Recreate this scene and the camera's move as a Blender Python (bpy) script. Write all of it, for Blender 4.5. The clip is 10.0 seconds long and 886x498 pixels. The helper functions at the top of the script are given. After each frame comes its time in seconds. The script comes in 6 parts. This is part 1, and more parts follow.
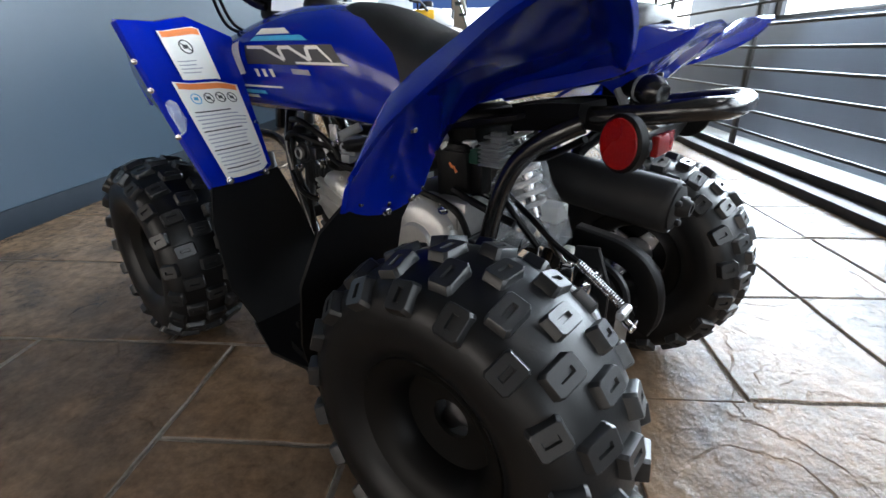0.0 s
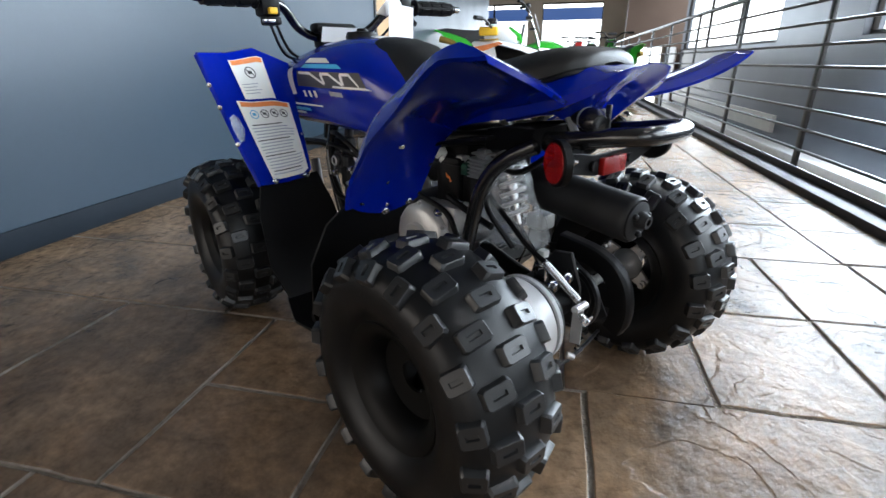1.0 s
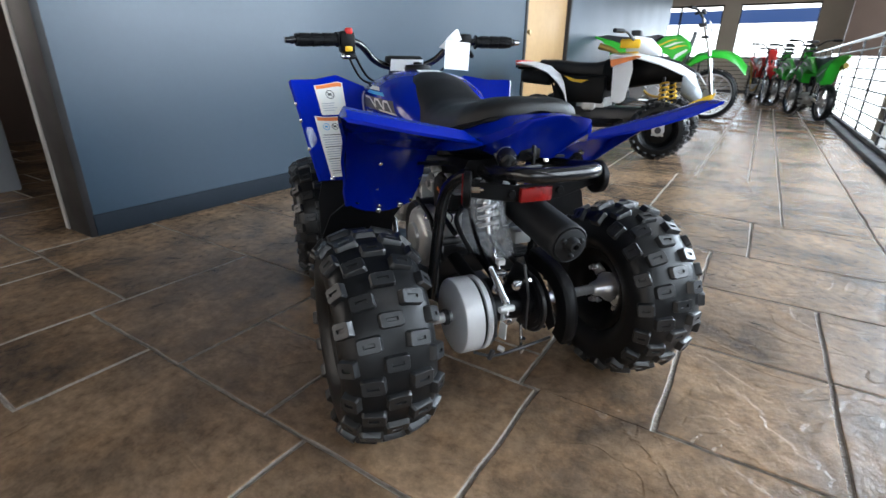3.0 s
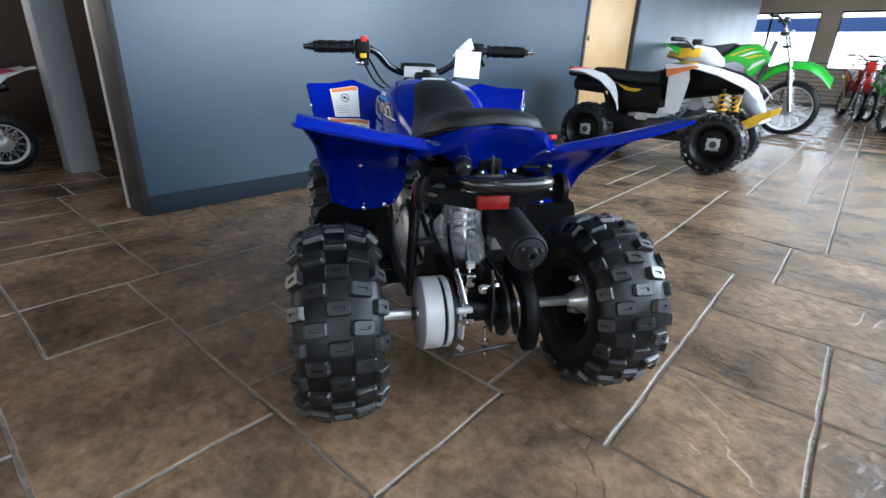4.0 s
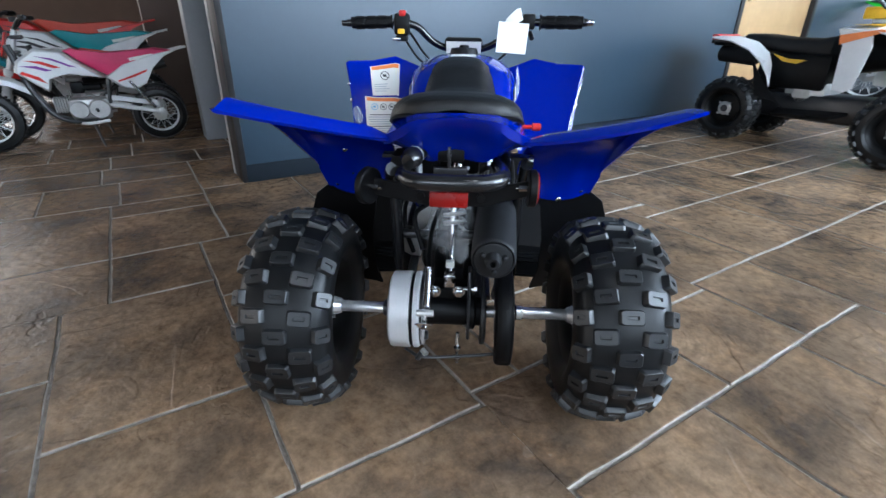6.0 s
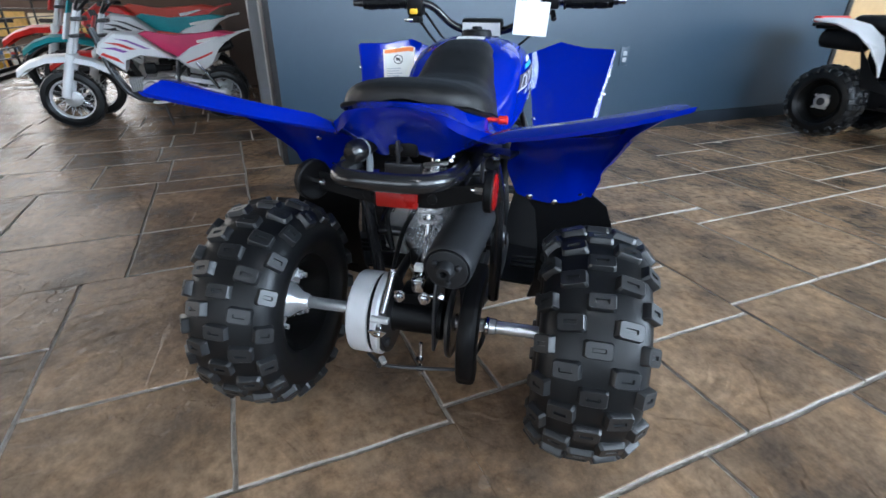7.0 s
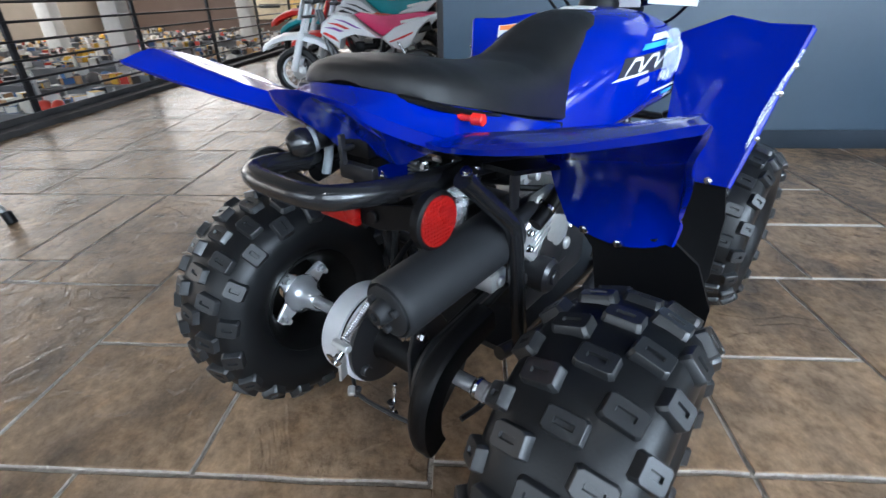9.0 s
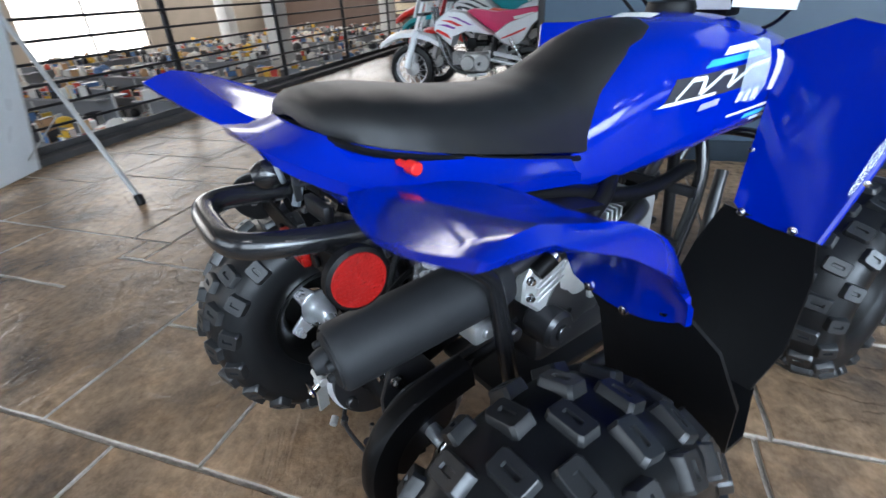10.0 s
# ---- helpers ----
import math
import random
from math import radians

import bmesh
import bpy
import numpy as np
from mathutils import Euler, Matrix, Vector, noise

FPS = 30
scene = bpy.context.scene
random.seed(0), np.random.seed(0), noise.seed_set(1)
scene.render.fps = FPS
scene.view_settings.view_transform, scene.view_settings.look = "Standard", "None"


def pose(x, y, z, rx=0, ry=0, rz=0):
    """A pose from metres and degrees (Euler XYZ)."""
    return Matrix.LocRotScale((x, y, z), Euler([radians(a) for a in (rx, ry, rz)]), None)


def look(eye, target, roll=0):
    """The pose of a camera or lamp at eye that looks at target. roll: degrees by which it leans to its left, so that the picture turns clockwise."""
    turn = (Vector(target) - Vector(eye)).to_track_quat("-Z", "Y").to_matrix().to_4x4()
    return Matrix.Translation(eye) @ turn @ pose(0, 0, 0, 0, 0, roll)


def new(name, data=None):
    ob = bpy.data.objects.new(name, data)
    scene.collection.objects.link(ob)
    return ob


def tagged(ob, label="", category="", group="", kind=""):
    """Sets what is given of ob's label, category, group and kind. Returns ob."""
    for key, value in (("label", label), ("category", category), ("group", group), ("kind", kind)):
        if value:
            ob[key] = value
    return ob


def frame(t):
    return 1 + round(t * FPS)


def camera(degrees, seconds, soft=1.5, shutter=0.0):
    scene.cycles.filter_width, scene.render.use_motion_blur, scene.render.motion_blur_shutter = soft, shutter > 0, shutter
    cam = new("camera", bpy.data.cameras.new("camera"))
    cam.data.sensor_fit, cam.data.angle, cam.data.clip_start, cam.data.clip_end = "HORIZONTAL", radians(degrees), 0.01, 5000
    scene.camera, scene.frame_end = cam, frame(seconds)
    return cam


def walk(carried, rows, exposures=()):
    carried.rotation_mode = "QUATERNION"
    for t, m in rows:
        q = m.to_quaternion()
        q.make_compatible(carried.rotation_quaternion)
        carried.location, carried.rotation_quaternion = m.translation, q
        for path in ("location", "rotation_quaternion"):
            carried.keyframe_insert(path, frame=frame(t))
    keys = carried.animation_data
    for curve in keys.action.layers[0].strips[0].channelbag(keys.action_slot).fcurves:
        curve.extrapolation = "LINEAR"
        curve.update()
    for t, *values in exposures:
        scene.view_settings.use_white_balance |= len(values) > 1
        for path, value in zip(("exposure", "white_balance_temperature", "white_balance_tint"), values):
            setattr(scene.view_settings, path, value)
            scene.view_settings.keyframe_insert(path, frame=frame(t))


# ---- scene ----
cam = camera(85.9, 10.0, shutter=0.4)
PATH = [
    (0, (-0.0020, -0.8370, 0.622), (-0.1449, 1.0037, -0.149), -0.9),
    (0.5, (0.0586, -0.8916, 0.629), (-0.2071, 0.9463, -0.116), -0.9),
    (1, (0.1475, -0.9596, 0.654), (-0.2694, 0.8546, -0.078), -0.5),
    (1.5, (0.2422, -0.9819, 0.656), (-0.2917, 0.7942, -0.091), 0.6),
    (1.8, (0.2996, -0.9835, 0.677), (-0.3179, 0.7607, -0.082), 0.7),
    (2, (0.3455, -0.9873, 0.697), (-0.3526, 0.7255, -0.062), 1.0),
    (2.5, (0.4483, -1.0099, 0.716), (-0.3931, 0.6375, -0.045), 0.9),
    (3, (0.5606, -1.0096, 0.733), (-0.4337, 0.5627, 0.0), 0.9),
    (3.2, (0.6027, -1.0058, 0.736), (-0.4381, 0.5401, 0.01), 1.0),
    (4.3, (0.7855, -0.8998, 0.763), (-0.4619, 0.4760, 0.019), 2.8),
    (4.5, (0.8026, -0.8801, 0.764), (-0.4750, 0.4628, 0.013), 2.9),
    (5, (0.8397, -0.8149, 0.771), (-0.4965, 0.4407, -0.027), 2.8),
    (5.5, (0.8654, -0.7176, 0.781), (-0.5743, 0.3938, -0.051), 1.9),
    (5.7, (0.8807, -0.6765, 0.776), (-0.5968, 0.3789, -0.062), 1.5),
    (6.8, (0.9228, -0.4370, 0.779), (-0.7030, 0.3251, -0.103), 0.3),
    (7, (0.9115, -0.3909, 0.769), (-0.7301, 0.3130, -0.13), 0.6),
    (7.5, (0.8808, -0.2922, 0.749), (-0.7992, 0.2435, -0.196), 0.3),
    (8, (0.8437, -0.2027, 0.743), (-0.8912, 0.0753, -0.213), -0.7),
    (8.5, (0.8232, -0.1106, 0.748), (-0.9331, -0.0417, -0.206), -1.2),
    (9, (0.7697, -0.0227, 0.735), (-0.9885, -0.1345, -0.212), -0.9),
    (9.5, (0.7026, 0.0622, 0.731), (-1.0268, -0.2613, -0.221), -1.9),
    (10, (0.6483, 0.1452, 0.759), (-1.0046, -0.4436, -0.2), -3.2),
]
walk(cam, [(t, look(eye, target, roll)) for t, eye, target, roll in PATH], [(0, 0.22, 6500, 10), (1.5, 0.08, 6480, 10), (3, 0.07, 6400, 10), (5, 0.10, 5880, 9), (7.5, 0.10, 5980, 9), (10, 0.14, 6020, 9)])

# ---- world and light ----
world = bpy.data.worlds.new("sky")
scene.world = world
world.use_nodes = True
wn = world.node_tree.nodes
sky = wn.new("ShaderNodeTexSky")
sky.sky_type, sky.sun_disc = "NISHITA", False
sky.sun_elevation, sky.sun_rotation = radians(38), radians(120)
wn["Background"].inputs[1].default_value = 0.12
world.node_tree.links.new(sky.outputs[0], wn["Background"].inputs[0])


def window_light(name, place, target, w, h, power, color):
    """Daylight that enters by a window's opening."""
    l = bpy.data.lights.new(name, "AREA")
    l.shape, l.size, l.size_y, l.energy, l.color = "RECTANGLE", w, h, power, color
    ob = new(name, l)
    ob.matrix_world = look(place, target)
    return ob


DAY = (0.73, 0.865, 1.0)
window_light("window_light_east", (3.42, 3.85, 1.92), (0.2, 2.6, 0.2), 4.0, 2.0, 600, DAY)
window_light("window_light_east", (3.42, 0.2, 1.92), (0.2, -0.4, 0.2), 2.4, 2.0, 75, DAY)
window_light("window_light_east", (3.42, 11.5, 1.9), (0.0, 7.0, 0.2), 6.4, 1.9, 120, DAY)
window_light("window_light_east", (3.42, -4.3, 1.9), (0.2, -1.6, 0.2), 4.1, 1.9, 55, DAY)
window_light("window_light_north", (-0.9, 16.9, 1.7), (-0.6, 8.0, 0.4), 4.5, 1.4, 70, DAY)
window_light("window_light_south", (-11.0, -17.9, 2.0), (-12.0, -7.0, -2.0), 15.0, 4.4, 520, (1.0, 0.97, 0.93))
window_light("window_light_west", (-23.9, -10.5, 4.4), (-4.0, -6.0, -0.5), 12.0, 6.5, 310, (1.0, 0.95, 0.90))
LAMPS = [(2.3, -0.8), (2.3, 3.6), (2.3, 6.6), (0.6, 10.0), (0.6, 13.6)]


# ---- materials ----
def material(name, color, rough=0.5, metal=0.0, vary=0.15, scale=8.0, fine=60.0, bump=0.0, bump_scale=120.0,
             rough_vary=0.08, coat=0.0, spec=0.5, color2=None, alpha=1.0, piece=0.0):
    """A surface with stains at two scales, uneven gloss and fine relief."""
    m = bpy.data.materials.new(name)
    m.use_nodes = True
    nt = m.node_tree
    n, k = nt.nodes, nt.links
    b = n["Principled BSDF"]
    co = n.new("ShaderNodeTexCoord")
    big, small = n.new("ShaderNodeTexNoise"), n.new("ShaderNodeTexNoise")
    big.inputs["Scale"].default_value, big.inputs["Detail"].default_value = scale, 5
    small.inputs["Scale"].default_value, small.inputs["Detail"].default_value = fine, 3
    for t in (big, small):
        k.new(co.outputs["Object"], t.inputs["Vector"])
    mix = n.new("ShaderNodeMix")
    mix.data_type = "RGBA"
    c2 = color2 or tuple(c * (1 - vary * 2) for c in color)
    mix.inputs[6].default_value, mix.inputs[7].default_value = (*color, 1), (*c2, 1)
    ramp = n.new("ShaderNodeMapRange")
    ramp.inputs[1].default_value, ramp.inputs[2].default_value = 0.35, 0.75
    k.new(big.outputs[0], ramp.inputs[0])
    k.new(ramp.outputs[0], mix.inputs[0])
    hsv = n.new("ShaderNodeHueSaturation")
    val = n.new("ShaderNodeMapRange")
    val.inputs[3].default_value, val.inputs[4].default_value = 1 - vary, 1 + vary
    k.new(small.outputs[0], val.inputs[0])
    last = val.outputs[0]
    if piece:
        info = n.new("ShaderNodeObjectInfo")
        pr = n.new("ShaderNodeMapRange")
        pr.inputs[3].default_value, pr.inputs[4].default_value = 1 - piece, 1 + piece
        k.new(info.outputs["Random"], pr.inputs[0])
        mul = n.new("ShaderNodeMath")
        mul.operation = "MULTIPLY"
        k.new(last, mul.inputs[0])
        k.new(pr.outputs[0], mul.inputs[1])
        last = mul.outputs[0]
    k.new(last, hsv.inputs["Value"])
    k.new(mix.outputs[2], hsv.inputs["Color"])
    k.new(hsv.outputs[0], b.inputs["Base Color"])
    rr = n.new("ShaderNodeMapRange")
    rr.inputs[3].default_value, rr.inputs[4].default_value = max(0.02, rough - rough_vary), min(1, rough + rough_vary)
    k.new(big.outputs[0], rr.inputs[0])
    k.new(rr.outputs[0], b.inputs["Roughness"])
    b.inputs["Metallic"].default_value, b.inputs["Coat Weight"].default_value = metal, coat
    b.inputs["Coat Roughness"].default_value = 0.08
    b.inputs["Specular IOR Level"].default_value, b.inputs["Alpha"].default_value = spec, alpha
    if bump:
        bn = n.new("ShaderNodeTexNoise")
        bn.inputs["Scale"].default_value, bn.inputs["Detail"].default_value = bump_scale, 4
        k.new(co.outputs["Object"], bn.inputs["Vector"])
        bu = n.new("ShaderNodeBump")
        bu.inputs["Strength"].default_value, bu.inputs["Distance"].default_value = bump, 0.01
        k.new(bn.outputs[0], bu.inputs["Height"])
        k.new(bu.outputs[0], b.inputs["Normal"])
    return m


def glow(name, color, strength):
    m = bpy.data.materials.new(name)
    m.use_nodes = True
    b = m.node_tree.nodes["Principled BSDF"]
    b.inputs["Base Color"].default_value = (0, 0, 0, 1)
    b.inputs["Emission Color"].default_value, b.inputs["Emission Strength"].default_value = (*color, 1), strength
    return m


def floor_stone():
    """Stamped and sealed concrete: brown stains, slate ridges, a worn gloss."""
    m = material("stamped_concrete", (0.250, 0.164, 0.101), 0.21, vary=0.42, scale=3.4, fine=27, rough_vary=0.14,
                 color2=(0.080, 0.057, 0.041), piece=0.18, spec=0.19)
    nt = m.node_tree
    n, k = nt.nodes, nt.links
    b = n["Principled BSDF"]
    geo = n.new("ShaderNodeNewGeometry")
    for l in list(nt.links):
        if l.from_node.type == "TEX_COORD":
            k.new(geo.outputs["Position"], l.to_socket)
    for t in [t for t in n if t.type == "TEX_NOISE" and t.inputs["Scale"].default_value == 27]:
        t.inputs["Detail"].default_value, t.inputs["Roughness"].default_value = 9, 0.68
    for t in [t for t in n if t.type == "MAP_RANGE" and abs(t.inputs[1].default_value - 0.35) < 0.01]:
        t.inputs[1].default_value, t.inputs[2].default_value = 0.40, 0.66
    for t in [t for t in n if t.type == "MAP_RANGE" and abs(t.inputs[4].default_value - 1.42) < 0.01]:
        t.inputs[1].default_value, t.inputs[2].default_value = 0.33, 0.67
    # rust-brown patches over the grey-brown ones
    rust, rmap, rmix = n.new("ShaderNodeTexNoise"), n.new("ShaderNodeMapRange"), n.new("ShaderNodeMix")
    rust.inputs["Scale"].default_value, rust.inputs["Detail"].default_value, rust.inputs["Roughness"].default_value = 7.5, 9, 0.66
    rmap.inputs[1].default_value, rmap.inputs[2].default_value, rmap.inputs[4].default_value = 0.46, 0.70, 0.6
    rmix.data_type = "RGBA"
    rmix.inputs[7].default_value = (0.286, 0.170, 0.091, 1)
    hsv = [t for t in n if t.type == "HUE_SAT"][0]
    k.new(geo.outputs["Position"], rust.inputs["Vector"])
    k.new(rust.outputs[0], rmap.inputs[0])
    k.new(rmap.outputs[0], rmix.inputs[0])
    k.new(hsv.inputs["Color"].links[0].from_socket, rmix.inputs[6])
    k.new(rmix.outputs[2], hsv.inputs["Color"])
    for t in [t for t in n if t.type == "TEX_NOISE" and t.inputs["Scale"].default_value == 3.4]:
        t.inputs["Detail"].default_value, t.inputs["Roughness"].default_value = 9, 0.62
    # cleft slate: low terraces with firm, wandering edges
    cleft = n.new("ShaderNodeTexNoise")
    cleft.inputs["Scale"].default_value, cleft.inputs["Detail"].default_value, cleft.inputs["Distortion"].default_value = 2.6, 5, 0.9
    k.new(geo.outputs["Position"], cleft.inputs["Vector"])
    def math_node(op, a, b=None):
        q = n.new("ShaderNodeMath")
        q.operation = op
        k.new(a, q.inputs[0])
        if b is not None and not isinstance(b, float):
            k.new(b, q.inputs[1])
        elif b is not None:
            q.inputs[1].default_value = b
        return q.outputs[0]
    h = math_node("MULTIPLY", cleft.outputs[0], 7.0)
    edge = n.new("ShaderNodeMapRange")
    edge.interpolation_type = "SMOOTHSTEP"
    edge.inputs[1].default_value, edge.inputs[2].default_value = 0.80, 1.0
    k.new(math_node("FRACT", h), edge.inputs[0])
    terrace = math_node("ADD", math_node("FLOOR", h), edge.outputs[0])
    grain = n.new("ShaderNodeTexNoise")
    grain.inputs["Scale"].default_value, grain.inputs["Detail"].default_value, grain.inputs["Roughness"].default_value = 24.0, 8, 0.62
    k.new(geo.outputs["Position"], grain.inputs["Vector"])
    su = n.new("ShaderNodeMath")
    su.operation = "MULTIPLY_ADD"
    su.inputs[1].default_value = 2.8
    k.new(grain.outputs[0], su.inputs[0])
    k.new(terrace, su.inputs[2])
    bu = n.new("ShaderNodeBump")
    bu.inputs["Strength"].default_value, bu.inputs["Distance"].default_value = 0.75, 0.0024
    k.new(su.outputs[0], bu.inputs["Height"])
    k.new(bu.outputs[0], b.inputs["Normal"])
    return m


M = {
    "stone": floor_stone(),
    "joint": material("joint_mortar", (0.42, 0.365, 0.31), 0.6, vary=0.55, scale=5.0, fine=60, bump=0.8, color2=(0.19, 0.155, 0.125)),
    "wall": material("wall_paint", (0.024, 0.043, 0.064), 0.36, spec=0.38, vary=0.05, scale=1.2, fine=40, bump=0.06, bump_scale=220),
    "base": material("baseboard_rubber", (0.016, 0.022, 0.030), 0.62, vary=0.1, scale=5, spec=0.12),
    "trimlight": material("aluminium_trim", (0.48, 0.47, 0.45), 0.4, 0.3, vary=0.08),
    "darktrim": material("dark_bronze_trim", (0.024, 0.022, 0.022), 0.45, 0.0, spec=0.22),
    "brownwall": material("brown_wall_paint", (0.13, 0.085, 0.065), 0.6, vary=0.06, scale=1.5, bump=0.05),
    "pillar": material("grey_pillar_paint", (0.27, 0.28, 0.30), 0.5, vary=0.06, scale=2),
    "ceiling": material("ceiling_paint", (0.16, 0.155, 0.15), 0.8, vary=0.06, scale=1),
    "door": material("oak_door", (0.46, 0.29, 0.135), 0.45, vary=0.1, scale=2, fine=14, color2=(0.40, 0.25, 0.115)),
    "brass": material("satin_brass", (0.62, 0.47, 0.25), 0.3, 1.0),
    "black_steel": material("black_painted_steel", (0.018, 0.018, 0.02), 0.35, 0.1, rough_vary=0.12, spec=0.6),
    # black kerb steel with its grey raised to imitate glare haze
    "kerb_steel": material("haze_lightened_steel", (0.055, 0.051, 0.050), 0.5, 0.1, vary=0.25, scale=6, bump=0.1),
    "panel": material("grey_curtain_wall", (0.13, 0.155, 0.20), 0.35, vary=0.08, scale=1.0, spec=0.6),
    "white": material("white_paint", (0.75, 0.75, 0.73), 0.5, vary=0.05),
    "tan": material("tan_plaster", (0.48, 0.42, 0.34), 0.7, vary=0.06, scale=1.5),
    "daylight": glow("daylight_outside", (0.92, 0.97, 1.0), 3.6),
    "daylight_low": glow("hazy_daylight_outside", (1.0, 0.92, 0.84), 3.8),
    # the blue band emits its colour in place of daylight falling on it
    "awning": glow("blue_awning_glow", (0.04, 0.10, 0.30), 1.0),
    "shopfloor": material("shop_floor", (0.25, 0.20, 0.16), 0.3, vary=0.15, scale=1.5),
    "blue": material("blue_plastic", (0.0004, 0.0115, 0.275), 0.12, vary=0.03, scale=5, fine=140, rough_vary=0.05, spec=0.40, bump=0.006, bump_scale=420),
    # one rubber in two tones: sidewalls darkened as shaded, tread paler as window-lit
    "rubber": material("tyre_rubber", (0.0055, 0.0060, 0.0070), 0.38, spec=0.30, vary=0.22, scale=14, fine=160, rough_vary=0.12, bump=0.04, bump_scale=300, color2=(0.0042, 0.0045, 0.0050)),
    "tread": material("lit_tread_rubber", (0.0125, 0.0135, 0.0150), 0.36, spec=0.55, vary=0.25, scale=18, fine=160, rough_vary=0.14, bump=0.05, bump_scale=300, color2=(0.0085, 0.0090, 0.0098), piece=0.15),
    "black": material("black_moulded_plastic", (0.0035, 0.0035, 0.004), 0.45, vary=0.15, spec=0.16, scale=10, bump=0.08, bump_scale=700),
    "seat": material("black_seat_vinyl", (0.006, 0.006, 0.0065), 0.48, vary=0.12, spec=0.4, scale=9, bump=0.16, bump_scale=900),
    "gloss": material("gloss_black_paint", (0.010, 0.010, 0.011), 0.24, vary=0.1, coat=0.3),
    "rim": material("black_wheel_paint", (0.004, 0.004, 0.004), 0.45, vary=0.1, spec=0.18),
    "chrome": material("bright_zinc", (0.52, 0.52, 0.53), 0.16, 1.0, vary=0.04, rough_vary=0.06),
    "alu": material("cast_aluminium", (0.54, 0.54, 0.53), 0.36, 0.6, vary=0.12, scale=12, bump=0.03, bump_scale=300),
    "hub": material("zinc_hub", (0.72, 0.73, 0.75), 0.24, 0.7, vary=0.06, bump=0.05, bump_scale=90),
    "drum": material("silver_drum_paint", (0.68, 0.68, 0.69), 0.38, 0.15, vary=0.05, bump=0.03),
    "muffler": material("heat_paint_black", (0.012, 0.0125, 0.014), 0.60, spec=0.3, vary=0.14, scale=14, bump=0.06, bump_scale=500),
    "red": material("red_reflector", (0.27, 0.005, 0.0035), 0.28, vary=0.1, spec=0.4, bump=0.2, bump_scale=700),
    "redplastic": material("red_plastic", (0.70, 0.02, 0.015), 0.35),
    "yellow": material("yellow_plastic", (0.85, 0.50, 0.02), 0.4),
    "label": material("white_label", (0.76, 0.76, 0.73), 0.35, vary=0.03),
    "orange": material("orange_print", (0.80, 0.22, 0.05), 0.4),
    "ink": material("black_print", (0.03, 0.03, 0.035), 0.45),
    "cyan": material("light_blue_print", (0.05, 0.42, 0.75), 0.35),
    "greyprint": material("grey_print", (0.36, 0.38, 0.44), 0.35),
    "paper": material("paper_tag", (0.78, 0.78, 0.76), 0.6, vary=0.04, bump=0.05, bump_scale=40),
    "green": material("green_plastic", (0.03, 0.42, 0.03), 0.3, vary=0.06),
    "whiteplastic": material("white_plastic", (0.72, 0.73, 0.74), 0.3, vary=0.04),
    "pink": material("pink_seat_vinyl", (0.62, 0.035, 0.13), 0.5, vary=0.08),
    "redseat": material("red_seat_vinyl", (0.60, 0.05, 0.02), 0.5, vary=0.08),
    "teal": material("teal_seat_vinyl", (0.01, 0.28, 0.32), 0.5, vary=0.08),
    "cream": material("cream_panel", (0.80, 0.70, 0.50), 0.5),
    "amber": material("amber_panel", (0.80, 0.52, 0.16), 0.5),
    "purple": material("purple_print", (0.22, 0.05, 0.35), 0.4),
    "gold": material("gold_anodised", (0.55, 0.36, 0.10), 0.35, 0.8),
    "film": material("peeling_film", (0.70, 0.78, 0.86), 0.2, vary=0.12, scale=30, alpha=0.26),
    "greyplastic": material("grey_plastic", (0.22, 0.24, 0.26), 0.4),
    "plastic_green": material("green_connector", (0.004, 0.07, 0.04), 0.4),
}


def bag_film():
    m = bpy.data.materials.new("clear_bag_film")
    m.use_nodes = True
    nt = m.node_tree
    b = nt.nodes["Principled BSDF"]
    b.inputs["Base Color"].default_value = (0.80, 0.84, 0.88, 1)
    b.inputs["Roughness"].default_value = 0.12
    b.inputs["Alpha"].default_value = 0.22
    return m


M["bag"] = bag_film()


# ---- mesh helpers ----
def finish(name, bm, mat, parent=None, label="", crease=38):
    bmesh.ops.recalc_face_normals(bm, faces=bm.faces[:])
    lim = radians(crease)
    for f in bm.faces:
        f.smooth = True
    for e in bm.edges:
        e.smooth = len(e.link_faces) != 2 or e.calc_face_angle(0) < lim
    me = bpy.data.meshes.new(name)
    bm.to_mesh(me)
    bm.free()
    me.materials.append(M[mat] if isinstance(mat, str) else mat)
    ob = new(name, me)
    if parent:
        ob.parent = parent
    if label:
        ob["label"] = label
    return ob


def part(name, bm, mat, parent, label=""):
    return finish(name, bm, mat, parent, label)


def thing(name, m, label, category, group="", kind=""):
    ob = new(name)
    ob.empty_display_size = 0.1
    ob.matrix_world = m
    return tagged(ob, label, category, group, kind)


def merge(*bms):
    out = bms[0]
    for b in bms[1:]:
        me = bpy.data.meshes.new("tmp")
        b.to_mesh(me)
        b.free()
        out.from_mesh(me)
        bpy.data.meshes.remove(me)
    return out


def moved(bm, m):
    bmesh.ops.transform(bm, matrix=m, verts=bm.verts[:])
    return bm


def box(x0, y0, z0, x1, y1, z1, bevel=0.0, seg=2):
    bm = bmesh.new()
    bmesh.ops.create_cube(bm, size=1)
    for v in bm.verts:
        v.co = Vector(((x0 + x1) / 2 + v.co.x * (x1 - x0), (y0 + y1) / 2 + v.co.y * (y1 - y0), (z0 + z1) / 2 + v.co.z * (z1 - z0)))
    if bevel:
        bmesh.ops.bevel(bm, geom=bm.edges[:], offset=bevel, segments=seg, affect="EDGES", profile=0.5)
    return bm


